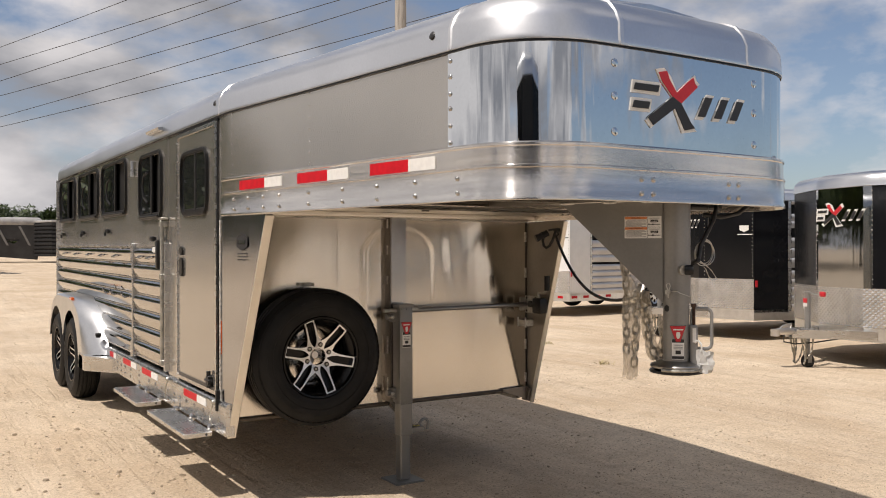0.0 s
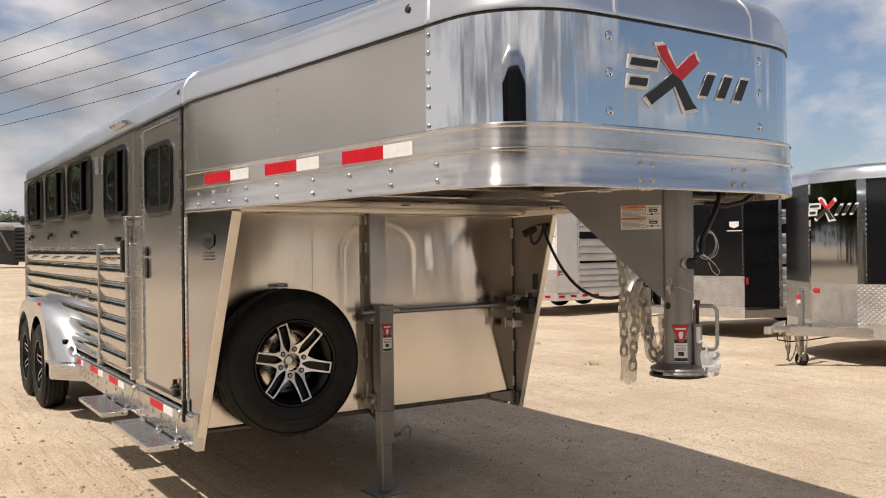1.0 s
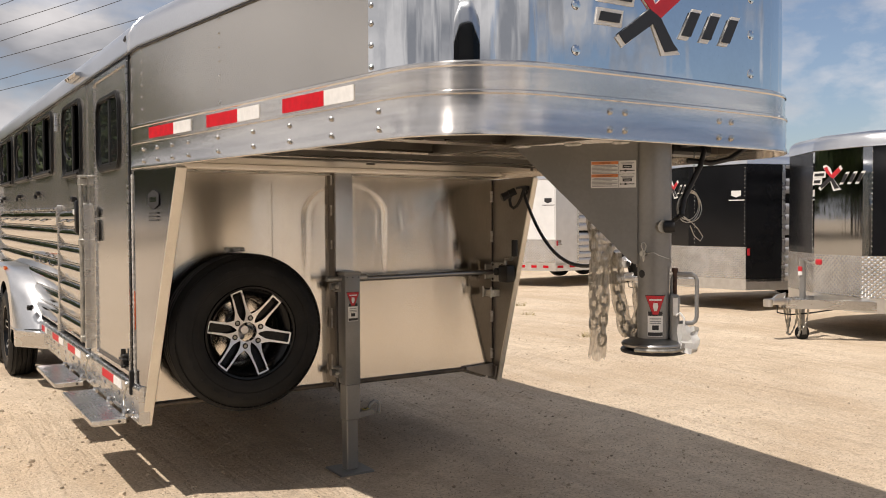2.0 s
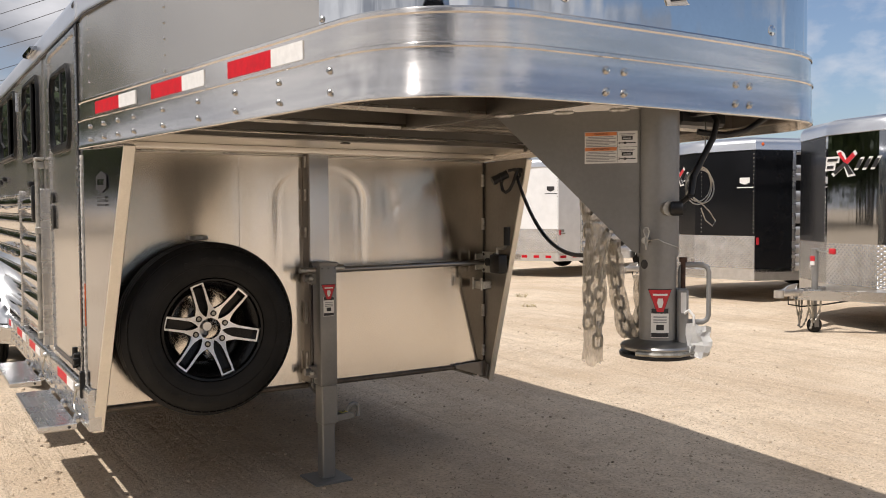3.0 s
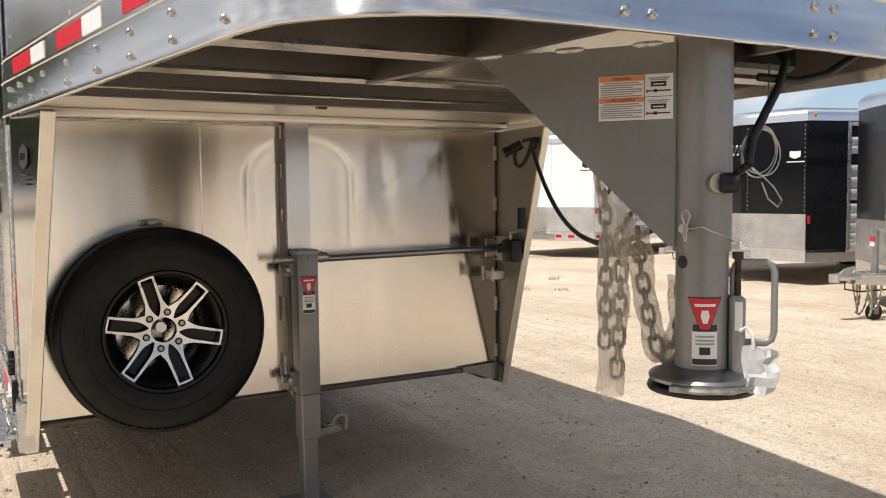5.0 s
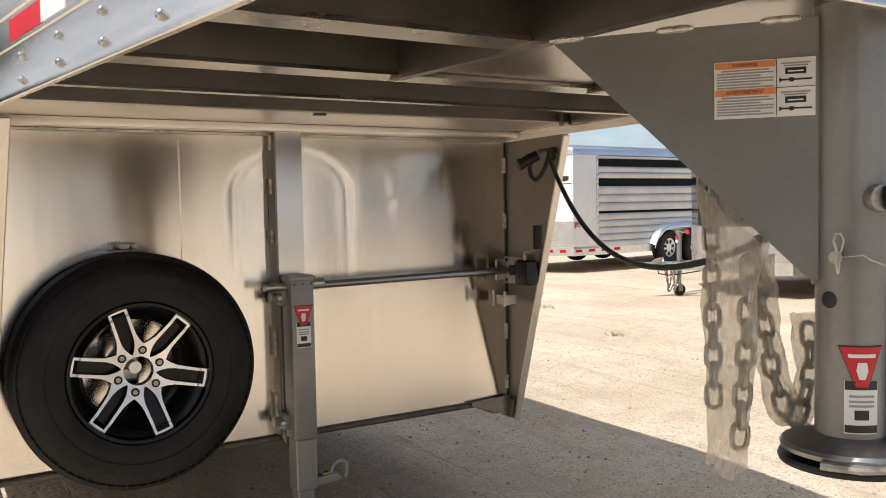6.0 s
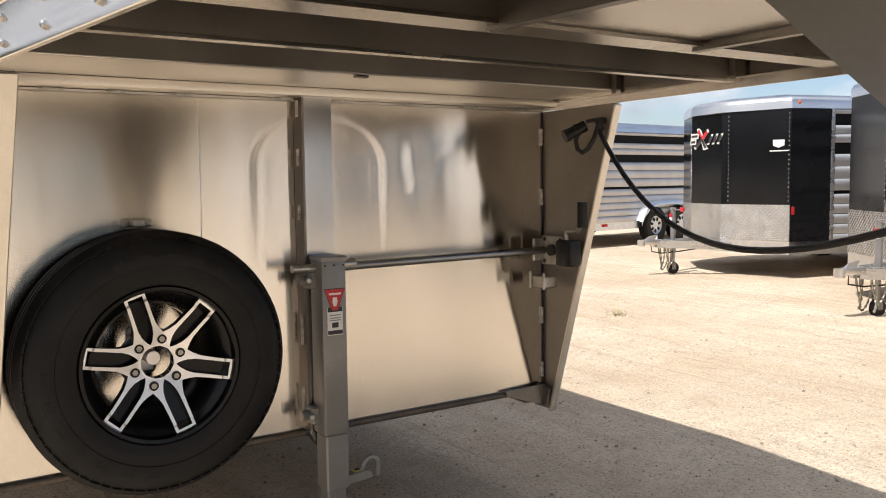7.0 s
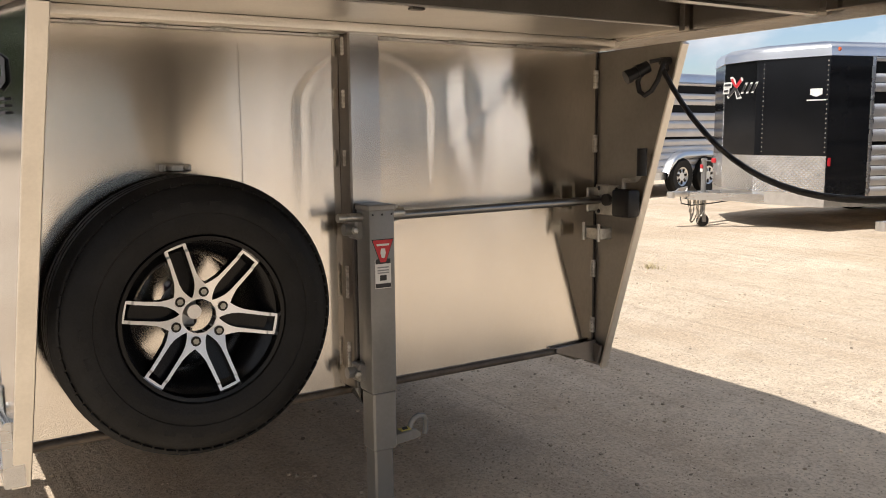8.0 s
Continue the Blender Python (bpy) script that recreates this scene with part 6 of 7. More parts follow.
# ---- parked trailers in the row behind ----
def vnose_trailer(label, skin, centre, m, slat_side=True, length=5.4, sign=True, kick=True, mark=True):
    """A bumper-pull trailer with a faceted nose; local +y runs from the nose to the rear, x to the right seen from the front."""
    tr = empty("stock_trailer", m)
    tagged(tr, label, "trailer", "trailers parked in a row")
    w, u1 = 1.17, 0.41
    plan = [(-w, length), (-w, u1), (-0.42, 0.05), (-0.34, 0.0), (0.34, 0.0), (0.42, 0.05), (w, u1), (w, length)]

    def strip(name, i0, i1, z0, z1, mt, off=0.0, label=""):
        pts = plan[i0:i1 + 1]
        line = []
        for i, p in enumerate(pts):
            a = Vector(pts[max(i - 1, 0)])
            b = Vector(pts[min(i + 1, len(pts) - 1)])
            d = (b - a).normalized()
            line.append((p[0], p[1], d.y, -d.x))
        bm = sweep(BM(), line, [(off, z0), (off, z1), (off - 0.03, z1), (off - 0.03, z0)], True, True)
        return part(name, bm, mt, tr, label, sharp=25)

    top = 2.12
    z_skin = 0.93 if kick else 0.47
    strip("side_panel", 1, 2, z_skin, top, skin)
    strip("nose_panel", 2, 5, z_skin, top, centre)
    strip("side_panel", 5, 6, z_skin, top, skin)
    if kick:
        strip("kick_plate", 1, 6, 0.47, 0.93, M_DIAMOND, 0.004, "bright tread plate stone guard")
    strip("lower_frame", 0, 7, 0.31, 0.47, M_BAND)
    # flanks: a skin panel near the nose, then slats
    for s in (-1, 1):
        bm = BM()
        box(bm, s * w - s * 0.03, s * w, u1, u1 + 0.60, 0.43, top)
        part("corner_panel", bm, skin, tr)
        bm = BM()
        box(bm, s * w - s * 0.02, s * w + s * 0.012, u1 + 0.60, u1 + 0.65, 0.43, top, 0.004)
        part("panel_trim", bm, M_ALU, tr)
        if slat_side:
            # black sheet behind the slats, for the shade in their gaps
            bm = BM()
            box(bm, s * w - s * 0.05, s * w - s * 0.03, u1 + 0.65, length, 0.43, top)
            part("shade_backing", bm, M_DARK, tr)
            for z0, z1, n in ((0.43, 1.06, 5), (1.10, 1.56, 3), (1.70, 1.92, 2), (2.06, 2.12, 1)):
                h = (z1 - z0) / n
                for i in range(n):
                    bm = sweep(BM(), [(s * w, u1 + 0.65, s, 0), (s * w, length, s, 0)], [(o - 0.008, z) for o, z in slat_prof(z0 + i * h, h)])
                    part("slat", bm, M_BGSLAT, tr, sharp=60)
        else:
            bm = BM()
            box(bm, s * w - s * 0.03, s * w, u1 + 0.65, length, 0.43, top)
            part("flank_panel", bm, skin, tr)
        # fender and wheels
        for y in (2.95, 3.78):
            bm = lathe(BM(), [(0.18, -0.09), (0.30, -0.10), (0.345, -0.07), (0.355, 0.0), (0.345, 0.07), (0.30, 0.10), (0.18, 0.09)], 28, True)
            part("tyre", bm, M_RUBBER, tr, m=Matrix.Translation((s * (w + 0.03), y, 0.355)) @ Matrix.Rotation(radians(90), 4, "Y"))
            bm = lathe(BM(), [(0.0, 0.06), (0.06, 0.075), (0.13, 0.06), (0.19, 0.085)], 24)
            wm = Matrix.Translation((s * (w + 0.03), y, 0.355)) @ Matrix.Rotation(radians(90 * s), 4, "Y")
            rim = part("rim", bm, M_FEND, tr, m=wm)
            for k in range(7) if kick else ():
                bm = BM()
                box(bm, 0.075, 0.155, -0.024, 0.024, 0.06, 0.079, 0.008)
                part("rim_slot", bm, M_GLOSSBLK, rim, m=wm @ Matrix.Rotation(2 * math.pi * k / 7, 4, "Z"))
        bm = BM()
        arc = [(2.45, 0.45), (2.55, 0.62), (2.75, 0.78), (3.0, 0.84), (3.8, 0.84), (4.05, 0.78), (4.25, 0.62), (4.35, 0.45)]
        rows = [[bm.verts.new((s * x, y, z - dz)) for x, dz in ((w, 0), (w + 0.13, 0), (w + 0.16, 0.03), (w + 0.16, 0.10))] for y, z in arc]
        for a, b in zip(rows, rows[1:]):
            for k in range(3):
                bm.faces.new((a[k], a[k + 1], b[k + 1], b[k]))
        part("fender", bm, M_CAP, tr, sharp=50)
    bm = BM()
    box(bm, -w, w, length - 0.04, length, 0.3, top)
    part("rear_wall", bm, skin, tr)
    bm = BM()
    box(bm, -w + 0.04, w - 0.04, 0.85, length - 0.05, 0.3, 0.36)
    part("floor_deck", bm, M_MILL, tr)
    # roof band and sheet
    line = []
    for i, p in enumerate(plan):
        a, b = Vector(plan[max(i - 1, 0)]), Vector(plan[min(i + 1, len(plan) - 1)])
        d = (b - a).normalized()
        line.append((p[0], p[1], d.y, -d.x))
    rp = [(0.0, top - 0.005), (0.02, top), (0.012, top + 0.03), (0.008, top + 0.09), (-0.02, top + 0.13), (-0.08, top + 0.165), (-0.16, top + 0.18)]
    part("roof_edge", sweep(BM(), line, rp), M_CAP, tr, "rolled bright roof edge", sharp=50)
    bm = BM()
    bm.faces.new([bm.verts.new((x - nx * 0.155, y - ny * 0.155, top + 0.179)) for x, y, nx, ny in line])
    part("roof_sheet", bm, M_CAP, tr)
    bm = BM()
    dome(bm, (1.175, 0.52, top + 0.075), (1, -0.1, 0.2), 0.026, 0.014)
    part("marker_lamp", bm, M_ORANGE, tr)
    if kick:
        bm = BM()
        box(bm, w + 0.001, w + 0.014, u1 + 0.02, u1 + 0.06, 0.81, 0.91, 0.004)
        part("side_reflector", bm, M_REDPR, tr)
    if slat_side and skin is M_WHTPAINT:
        for k in range(4):
            bm = BM()
            box(bm, w + 0.002, w + 0.006, u1 + 0.05 + 0.34 * k, u1 + 0.21 + 0.34 * k, 0.37, 0.42)
            part("red_tape", bm, M_RED, tr)
        bm = BM()
        box(bm, w, w + 0.012, u1 + 0.03, u1 + 0.15, 0.87, 0.92, 0.004)
        box(bm, w, w + 0.03, u1 + 0.05, u1 + 0.16, 0.83, 0.85, 0.006)
        part("door_latch", bm, M_CHAIN, tr)
        for k in range(3):
            bm = BM()
            prism(bm, [(0.50 + 0.22 * k, 0.05 + (0.36 / 0.75) * (0.08 + 0.22 * k) - 0.004, 0.37), (0.60 + 0.22 * k, 0.05 + (0.36 / 0.75) * (0.18 + 0.22 * k) - 0.004, 0.37), (0.60 + 0.22 * k, 0.05 + (0.36 / 0.75) * (0.18 + 0.22 * k) - 0.004, 0.42), (0.50 + 0.22 * k, 0.05 + (0.36 / 0.75) * (0.08 + 0.22 * k) - 0.004, 0.42)], (0.002, -0.004, 0))
            part("red_tape", bm, M_RED, tr)
    # tongue, jack, chains
    bm = BM()
    for s in (-1, 1):
        prism(bm, [(s * 0.6, 0.6, 0.32), (s * 0.72, 0.6, 0.32), (s * 0.09, -0.75, 0.36), (s * 0.02, -0.75, 0.36)], (0, 0, 0.1))
    part("tongue", bm, M_ALU, tr)
    bm = BM()
    box(bm, -0.045, 0.045, -0.95, -0.68, 0.40, 0.47, 0.015, 2)
    cyl(bm, (0, -0.98, 0.385), (0, -0.98, 0.465), 0.05, 16)
    prism(bm, [(-0.012, -0.92, 0.47), (-0.012, -0.78, 0.47), (-0.012, -0.74, 0.53), (-0.012, -0.86, 0.51)], (0.024, 0, 0))
    part("coupler", bm, M_MILL, tr, "cast coupler head with its latch")
    bm = BM()
    cyl(bm, (0.0, -0.5, 0.42), (0.0, -0.5, 0.86), 0.034, 16)
    cyl(bm, (0.0, -0.5, 0.10), (0.0, -0.5, 0.42), 0.026, 16)
    cyl(bm, (0.0, -0.5, 0.86), (0.0, -0.5, 0.89), 0.04, 16)
    box(bm, -0.06, 0.06, -0.56, -0.44, 0.43, 0.455, 0.006)
    jack = part("jack_tube", bm, M_STEEL, tr)
    bm = BM()
    for s in (-1, 1):
        box(bm, s * 0.03, s * 0.036, -0.53, -0.47, 0.06, 0.16)
    part("wheel_fork", bm, M_STEEL, jack)
    bm = BM()
    cyl(bm, (-0.027, -0.5, 0.078), (0.027, -0.5, 0.078), 0.078, 20)
    part("jack_wheel", bm, M_BLACK, jack)
    bm = BM()
    tube(bm, [(0.0, -0.5, 0.87), (0.05, -0.52, 0.875), (0.14, -0.53, 0.86), (0.25, -0.53, 0.87)], 0.007, 8)
    crank = part("jack_crank", bm, M_ZINC, jack)
    bm = BM()
    box(bm, 0.22, 0.30, -0.545, -0.515, 0.84, 0.90, 0.012, 2)
    part("crank_knob", bm, M_REDPR, crank)
    bm = BM()
    box(bm, -0.026, 0.026, -0.542, -0.53, 0.76, 0.81)
    part("jack_label", bm, M_REDPR, jack)
    bm = BM()
    box(bm, -0.026, 0.026, -0.542, -0.53, 0.715, 0.757)
    part("jack_label", bm, M_PAPER, jack)
    bm = BM()
    prism(bm, [(-0.07, -0.72, 0.50), (-0.02, -0.72, 0.51), (-0.005, -0.74, 0.39), (-0.055, -0.74, 0.38)], (0, -0.002, 0))
    part("paper_tag", bm, M_PAPER, tr)
    bm = BM()
    box(bm, 0.09, 0.33, -0.003, 0.002, 0.375, 0.43)
    part("frame_label", bm, M_PAPER, tr)
    for x0, x1, low in ((-0.06, -0.13, 0.07), (-0.11, -0.02, 0.05), (0.06, 0.14, 0.12), (0.12, 0.03, 0.06)):
        bm = BM()
        line_c = [(x0 + (x1 - x0) * k / 22, -0.66 + 0.1 * k / 22 + 0.015 * math.sin(0.4 * k), 0.41 - (0.41 - low) * math.sin(math.pi * k / 22) ** 0.6) for k in range(23)]
        tube(bm, line_c, [0.005 + 0.008 * (k % 2) for k in range(23)], 6)
        part("tongue_chain", bm, M_CHAIN, tr)
    bm = BM()
    tube(bm, [(0.03, -0.74, 0.46), (-0.06, -0.80, 0.40), (-0.10, -0.76, 0.30), (-0.02, -0.66, 0.28), (0.14, -0.5, 0.31), (0.26, -0.3, 0.35)], 0.008, 8)
    part("breakaway_cable", bm, M_CABLE, tr)
    # rivets along the nose panels
    for x, y, nx, ny in ((0.42, 0.05, 0.43, -0.9), (1.15, 0.40, 0.43, -0.9), (-0.42, 0.05, -0.43, -0.9)) if kick else ():
        for k in range(20):
            bm = BM()
            dome(bm, (x + nx * 0.001, y + ny * 0.001, 0.98 + k * 0.057), (nx, ny, 0), 0.009, 0.004, 6)
            part("rivet", bm, M_RIVET, tr)
    if sign:
        d = Vector((1.17 - 0.42, 0.41 - 0.05, 0)).normalized()
        n = Vector((d.y, -d.x, 0))

        def pp(u, z, o):
            return Vector((0.42, 0.05, 0)) + d * u + n * o + Vector((0, 0, z))
        bm = BM()
        prism(bm, [pp(0.60, 1.74, 0.003), pp(0.75, 1.74, 0.003), pp(0.75, 1.67, 0.003), pp(0.675, 1.64, 0.003), pp(0.60, 1.67, 0.003)], -n * 0.002)
        prism(bm, [pp(0.56, 1.61, 0.003), pp(0.80, 1.61, 0.003), pp(0.80, 1.596, 0.003), pp(0.56, 1.596, 0.003)], -n * 0.002)
        part("dealer_sign", bm, M_GREYTR if skin is M_WHTPAINT else M_WHITE, tr)
    # maker's mark across the nose, plain slanted shapes
    for k, (pts, mt, edge) in enumerate(mark_shapes(0.7, 0.032) if mark else ()):
        bm = BM()
        prism(bm, [(a, -0.003 - 0.0001 * k, b + 1.80) for a, b in edge], (0, 0.002, 0))
        part("mark_border", bm, M_WHITE, tr)
        bm = BM()
        prism(bm, [(a, -0.008, b + 1.80) for a, b in pts], (0, 0.002, 0))
        part("mark_stroke", bm, mt, tr)
    return tr


def parked(x, y, deg):
    """Nose at (x, y), its length running along deg from the x axis."""
    return Matrix.Translation((x, y, ground_z(x, y))) @ Matrix.Rotation(radians(deg - 90), 4, "Z")


vnose_trailer("black stock trailer with a tread-plate nose guard", M_BLKPAINT, M_BLKPAINT, parked(9.24, 5.11, -16.4))
vnose_trailer("black stock trailer with a polished steel nose", M_BLKPAINT, M_NOSE, parked(7.995, 1.615, -11))
vnose_trailer("white and silver slat-sided stock trailer", M_WHTPAINT, M_WHTPAINT, parked(9.43, 9.95, 5.5), mark=False)
# row carried on past the gooseneck, unseen, added to tone the bulkhead's reflection
vnose_trailer("black stock trailer with a polished steel nose", M_BLKPAINT, M_NOSE, parked(6.6, -2.9, -9), length=4.8)
vnose_trailer("white and silver slat-sided stock trailer", M_WHTPAINT, M_WHTPAINT, parked(6.4, -6.3, -9), length=4.8)
vnose_trailer("black stock trailer with a tread-plate nose guard", M_BLKPAINT, M_BLKPAINT, parked(6.5, -9.9, -9), length=4.8)
# unseen trailers added behind the camera, sized and placed for the panels' reflections
across = vnose_trailer("black cargo trailer added out of view for reflections", M_BLKPAINT, M_BLKPAINT, parked(-11.0, -7.2, 195), slat_side=False, kick=False, mark=False)
for x, y, a, k in ((-3.95, -6.05, 222, 1.5), (3.6, -15.6, 268, 0.85), (-13.5, -2.6, 178, 1.0)):
    copy_thing(across, parked(x, y, a) @ Matrix.Scale(k, 4))
white = vnose_trailer("white cargo trailer added out of view to lighten reflections", M_WHTPAINT, M_WHTPAINT, parked(-1.6, -14.6, 262), slat_side=False, kick=False)
for x, y, a, k in ((-4.6, -13.8, 240, 1.0), (8.2, -15.0, 278, 1.0), (12.6, -13.6, 290, 1.0)):
    copy_thing(white, parked(x, y, a) @ Matrix.Scale(k, 4))


# ---- far trailers ----
def far_gooseneck(m):
    tr = empty("gooseneck_trailer", m)
    tagged(tr, "distant dark grey gooseneck trailer with a pale nose", "trailer")
    bm = BM()
    prism(bm, [(0, -4.2, 1.5), (0, -4.6, 1.9), (0, -4.5, 2.75), (0, -4.1, 2.95), (0, -1.5, 2.95), (0, -1.5, 1.5)], (2.4, 0, 0))
    bmesh.ops.bevel(bm, geom=list(bm.edges), offset=0.12, segments=2, affect="EDGES")
    part("nose", bm, M_GREYTR, tr)
    bm = BM()
    box(bm, -0.06, 2.46, -4.6, 7.05, 2.42, 3.05, 0.28, 3)
    part("pale_cover", bm, M_TARP, tr)
    for y in (-3.9, -2.6, -1.2, 1.4, 4.0):
        bm = BM()
        prism(bm, [(-0.08, y, 1.2), (-0.08, y + 0.14, 1.2), (-0.08, y + 0.74, 2.45), (-0.08, y + 0.6, 2.45)], (-0.06, 0, 0))
        part("strut", bm, M_STEEL, tr)
    bm = BM()
    box(bm, 0, 2.4, -1.5, 7, 0.12, 2.75, 0.1, 2)
    part("body", bm, M_GREYTR, tr)
    bm = BM()
    prism(bm, [(-0.02, -4.3, 0.25), (-0.02, -4.55, 1.9), (-0.02, -3.6, 1.9), (-0.02, -2.9, 1.3), (-0.02, -1.4, 1.9), (-0.02, -1.4, 0.5)], (2.44, 0, 0))
    part("lower_wedge", bm, M_GREYTR, tr)
    bm = BM()
    box(bm, 1.1, 1.3, -3.9, -3.7, 0.3, 1.6)
    part("hitch_post", bm, M_STEEL, tr)
    bm = BM()
    box(bm, 0.1, 0.3, -2.0, -1.8, 0.0, 1.2)
    part("jack_leg", bm, M_STEEL, tr)
    for y in (3.0, 4.0):
        bm = BM()
        cyl(bm, (-0.1, y, 0.38), (0.15, y, 0.38), 0.38, 20)
        part("tyre", bm, M_RUBBER, tr)
    return tr


def far_stock(m):
    tr = empty("stock_trailer", m)
    tagged(tr, "distant dark slat-sided stock trailer", "trailer")
    bm = BM()
    box(bm, 0, 2.2, 0, 8, 0.5, 2.75)
    part("body", bm, M_DARK, tr)
    bm = BM()
    box(bm, -0.05, 2.25, -0.05, 8, 2.7, 2.85, 0.03)
    part("roof", bm, M_TARP, tr)
    for k in range(9):
        bm = BM()
        box(bm, -0.04, 2.24, -0.04, 8.02, 0.5 + 0.25 * k, 0.64 + 0.25 * k, 0.01)
        part("slat", bm, M_GREYTR, tr)
    for y in (4.0, 5.0):
        bm = BM()
        cyl(bm, (-0.1, y, 0.38), (0.15, y, 0.38), 0.38, 20)
        part("tyre", bm, M_RUBBER, tr)
    return tr


far_gooseneck(Matrix.Translation((1.9, 58.5, ground_z(1.9, 58.5) - 0.1)) @ Matrix.Rotation(radians(84), 4, "Z"))
far_stock(Matrix.Translation((6.0, 58.0, ground_z(6.0, 58.0) - 0.1)) @ Matrix.Rotation(radians(-70), 4, "Z"))


# ---- trees, pole, wires ----
def tree(x, y, h, spread, seed):
    rng = random.Random(seed)
    z0 = ground_z(x, y)
    tr = empty("tree", Matrix.Translation((x, y, z0)))
    tagged(tr, "dark green broadleaf tree at the yard's edge", "tree", "trees along the horizon")
    bm = BM()
    tube(bm, [(0, 0, -0.2), (0.1, 0.05, h * 0.3), (0.2, -0.05, h * 0.6)], [0.28, 0.2, 0.1], 8)
    for k in range(5):
        a = rng.uniform(0, 6.28)
        tube(bm, [(0.1, 0, h * (0.3 + 0.06 * k)), (math.cos(a) * spread * 0.5, math.sin(a) * spread * 0.5, h * (0.55 + 0.06 * k))], [0.1, 0.03], 6)
    part("trunk", bm, M_BARK, tr)
    verts, faces = [], []
    clumps = [(rng.gauss(0, spread * 0.42), rng.gauss(0, spread * 0.42), h * rng.uniform(0.35, 0.93), rng.uniform(0.5, 1.1) * spread * 0.3) for _ in range(26)]
    for cx, cy, cz, cr in clumps:
        for _ in range(130):
            v = Vector((rng.gauss(0, 1), rng.gauss(0, 1), rng.gauss(0, 0.8))).normalized() * cr * rng.uniform(0.6, 1.05)
            p = Vector((cx, cy, cz)) + v
            d = Vector((rng.uniform(-1, 1), rng.uniform(-1, 1), rng.uniform(-1, 1))).normalized()
            e = d.orthogonal().normalized()
            s = rng.uniform(0.12, 0.26)
            i = len(verts)
            verts += [p - d * s, p + e * s * 0.5, p + d * s, p - e * s * 0.5]
            faces.append((i, i + 1, i + 2, i + 3))
    me = bpy.data.meshes.new("crown")
    me.from_pydata(verts, [], faces)
    me.materials.append(M_LEAF)
    ob = new("crown", me)
    ob.parent = tr
    ob["kind"] = "stuff"
    return tr


rng = random.Random(3)
proto = [tree(-14 + 7 * k, 92 + rng.uniform(-4, 4), rng.uniform(4.0, 5.2), rng.uniform(3.4, 4.4), 11 + k) for k in range(4)]
for k in range(30):
    t = proto[k % 4]
    x = 14 - 6.0 * k + rng.uniform(-1.5, 1.5) if k < 12 else 14 + 7.0 * (k - 11) + rng.uniform(-1.5, 1.5)
    y = 96 + rng.uniform(-6, 10) - max(0, x - 30) * 0.35
    copy_thing(t, Matrix.Translation((x, y, ground_z(x, y) - 0.2)) @ Matrix.Rotation(rng.uniform(0, 6), 4, "Z"))
for k in range(11):
    x, y = 1.0 + 1.9 * k + rng.uniform(-0.5, 0.5), 92 + rng.uniform(-4, 6)
    copy_thing(proto[(k * 3) % 4], Matrix.Translation((x, y, ground_z(x, y) - 0.2)) @ Matrix.Rotation(rng.uniform(0, 6), 4, "Z"))
for k in range(26):
    t = proto[k % 4]
    a = radians(96 + 5.0 * k)
    x, y = 40 * math.cos(a), 40 * math.sin(a)
    copy_thing(t, Matrix.Translation((x, y, ground_z(x, y) - 0.2)) @ Matrix.Rotation(rng.uniform(0, 6), 4, "Z") @ Matrix.Scale(rng.uniform(1.5, 1.9) if k < 5 else rng.uniform(0.8, 1.0), 4))

bm = BM()
tube(bm, [(13.0, 21.2, 0.0), (13.0, 21.2, 9.0), (13.0, 21.2, 16.0)], [0.22, 0.2, 0.16], 14)
pole = part("utility_pole", bm, M_WOOD)
tagged(pole, "tall pale grey round utility pole", "pole")
for k, (a, b) in enumerate((((-7.2, 89.2, 13.9), (28.8, 15.8, 21.8)), ((-7.2, 89.3, 13.4), (29.8, 16.4, 19.6)), ((-7.2, 89.5, 11.6), (29.8, 16.4, 19.7)), ((-7.2, 89.6, 11.2), (30.6, 16.9, 17.6)), ((-7.2, 89.8, 9.1), (30.7, 17.0, 17.3)), ((-7.2, 89.8, 8.9), (31.2, 17.4, 15.6)))):
    bm = BM()
    pa, pb = Vector(a), Vector(b)
    tube(bm, [pa.lerp(pb, f / 12) - Vector((0, 0, 0.5 * math.sin(math.pi * f / 12))) for f in range(-4, 17)], 0.02, 6)
    tagged(part("overhead_wire", bm, M_CABLE), "thin dark overhead power line", "wire", "overhead wires")

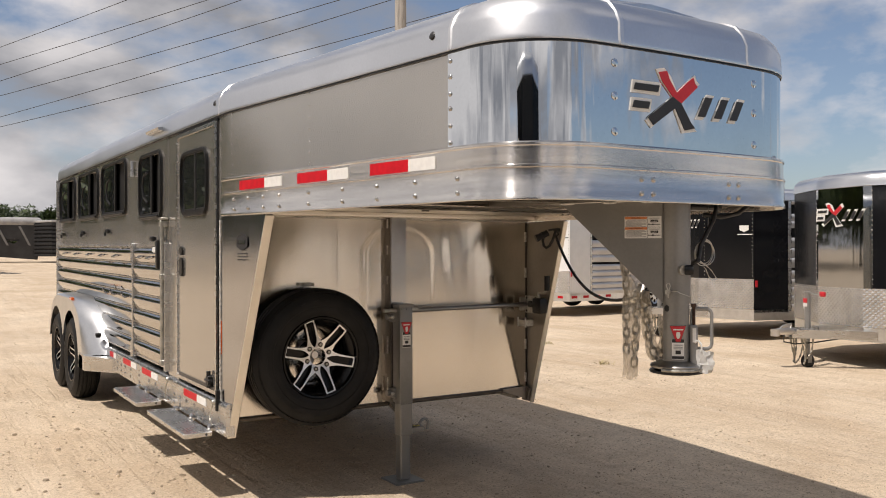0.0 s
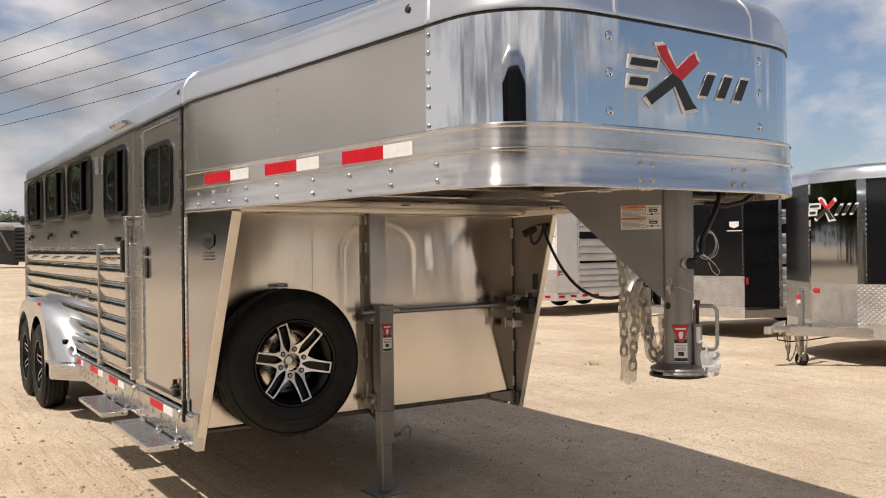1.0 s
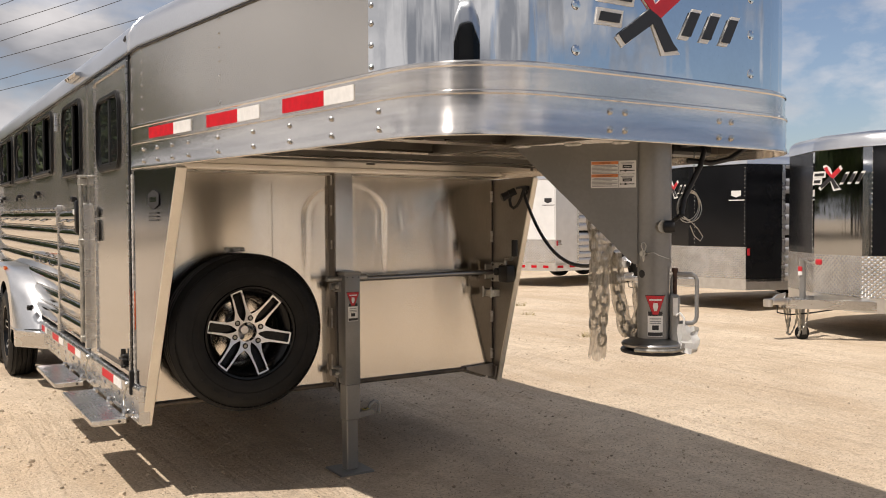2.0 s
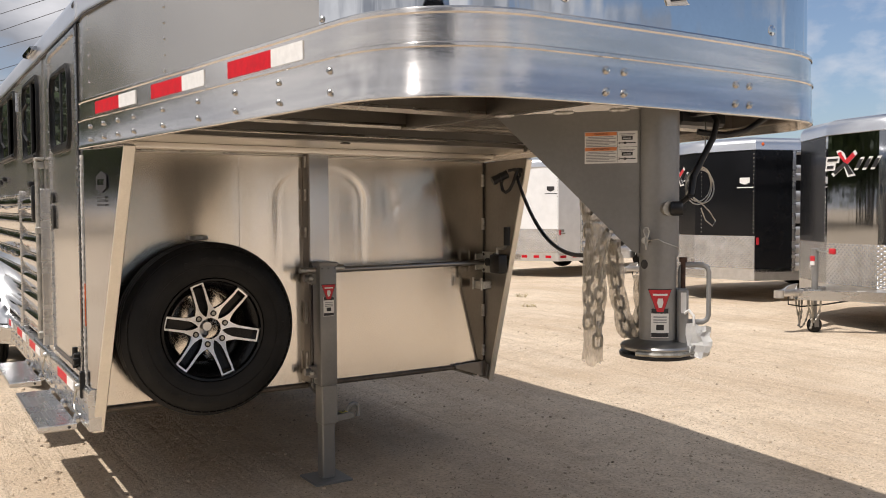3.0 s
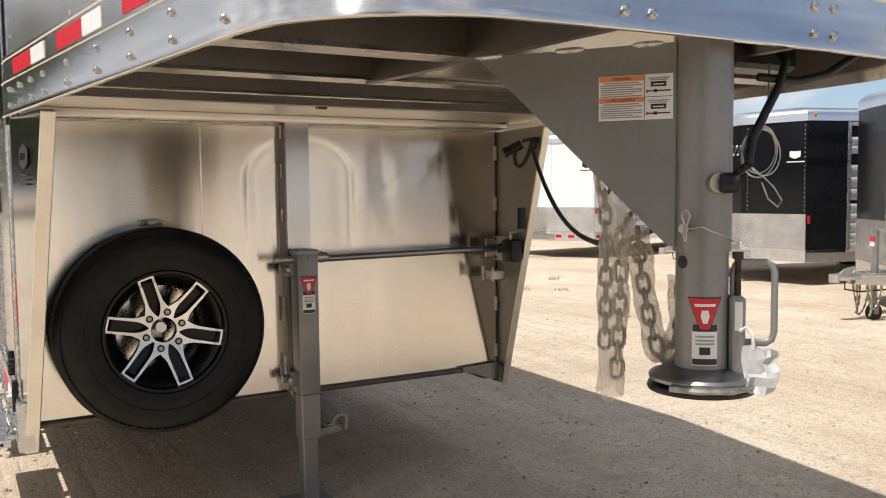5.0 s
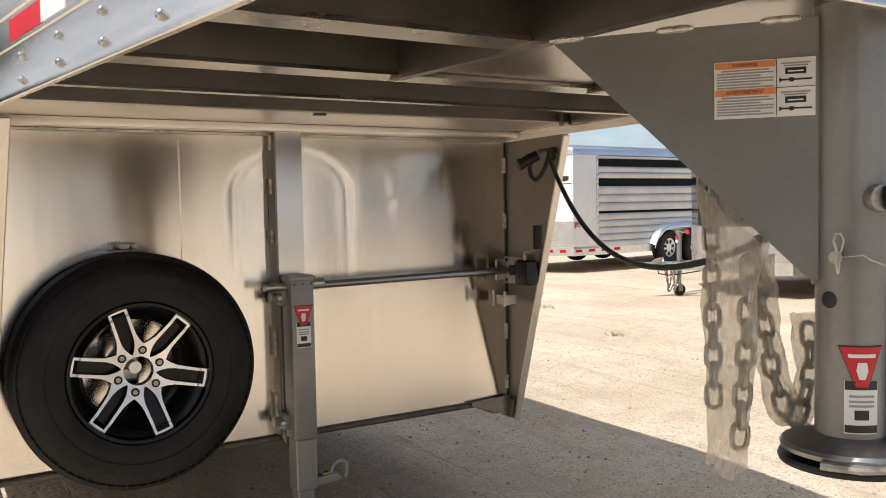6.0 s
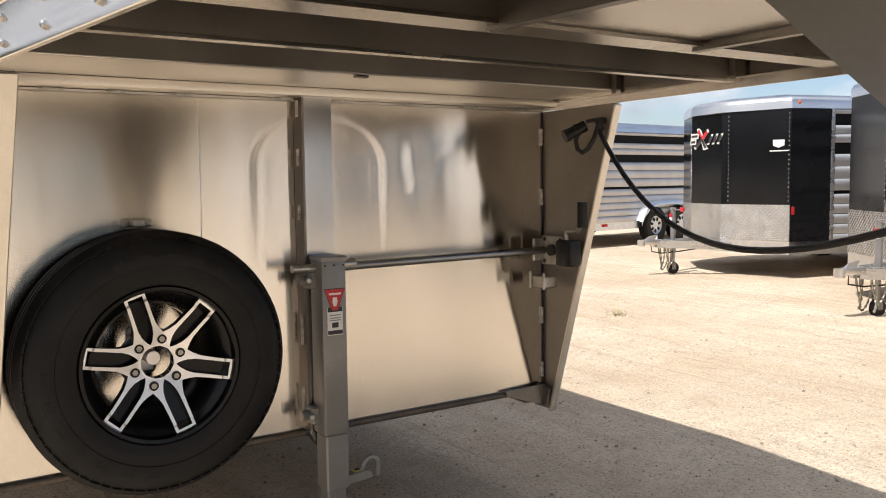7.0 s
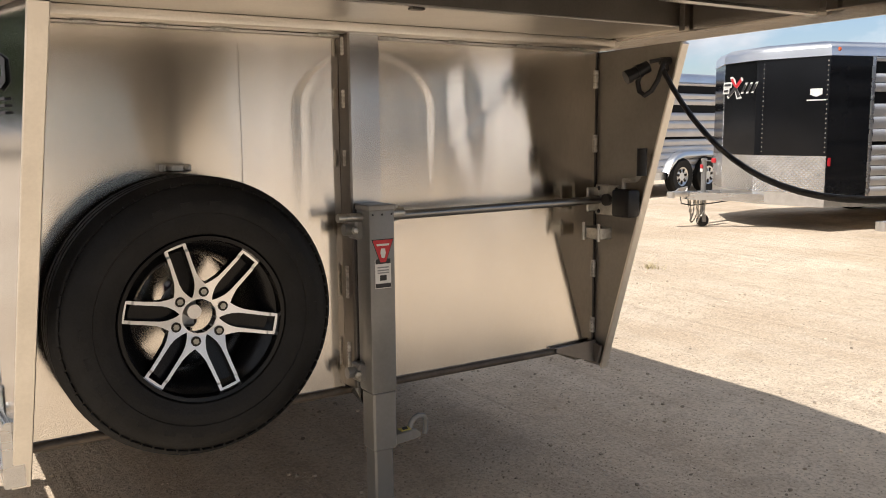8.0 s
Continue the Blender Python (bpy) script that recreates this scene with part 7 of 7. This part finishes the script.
# ---- loose gravel and dry tufts ----
rng = random.Random(9)
verts, faces = [], []
for k in range(21000):
    if k < 6500:
        x, y = rng.uniform(-2.2, 5.5), rng.uniform(-2.6, 6.0)
    else:
        x, y = rng.uniform(-5, 11), rng.uniform(-3, 13)
    s = rng.choice((0.003, 0.003, 0.004, 0.004, 0.005, 0.005, 0.006, 0.007, 0.011))
    if k >= 9000:
        x, y, s = rng.uniform(-0.5, 3.6), rng.uniform(-2.5, 2.8), rng.choice((0.0025, 0.003, 0.003, 0.004, 0.005))
    elif k >= 8600:
        x, y, s = rng.uniform(-3.2, 0.4), rng.uniform(-2.4, 3.5), rng.choice((0.009, 0.011, 0.013, 0.016, 0.021))
    z = ground_z(x, y)
    i = len(verts)
    a = rng.uniform(0, 6.28)
    for q in range(5):
        t = a + 2 * math.pi * q / 5
        verts.append((x + s * rng.uniform(0.7, 1.2) * math.cos(t), y + s * rng.uniform(0.7, 1.2) * math.sin(t), z - 0.002))
    for q in range(5):
        t = a + 2 * math.pi * (q + 0.5) / 5
        verts.append((x + s * 0.7 * math.cos(t), y + s * 0.7 * math.sin(t), z + s * rng.uniform(0.45, 0.8)))
    for q in range(5):
        faces.append((i + q, i + (q + 1) % 5, i + 5 + q))
        faces.append((i + (q + 1) % 5, i + 5 + (q + 1) % 5, i + 5 + q))
    faces.append(tuple(i + 5 + q for q in range(5)))
me = bpy.data.meshes.new("gravel")
me.from_pydata(verts, [], faces)
me.materials.append(M_STONE)
tagged(new("gravel", me), "scattered pale limestone pebbles on the yard", "gravel", kind="stuff")
for x, y in ((6.1, 5.6), (6.5, 5.3), (7.2, 6.4), (5.6, 3.1)):
    bm = BM()
    for k in range(40):
        a, l = rng.uniform(0, 6.28), rng.uniform(0.05, 0.13)
        p = Vector((x + rng.gauss(0, 0.05), y + rng.gauss(0, 0.05), ground_z(x, y)))
        q = p + Vector((math.cos(a) * l * 0.7, math.sin(a) * l * 0.7, l * 0.6))
        sd = Vector((-math.sin(a), math.cos(a), 0)) * 0.004
        bm.faces.new([bm.verts.new(p - sd), bm.verts.new(p + sd), bm.verts.new(q)])
    tagged(part("grass_tuft", bm, M_GRASS), "small dry yellow grass tuft on the gravel", "grass tuft", kind="stuff")
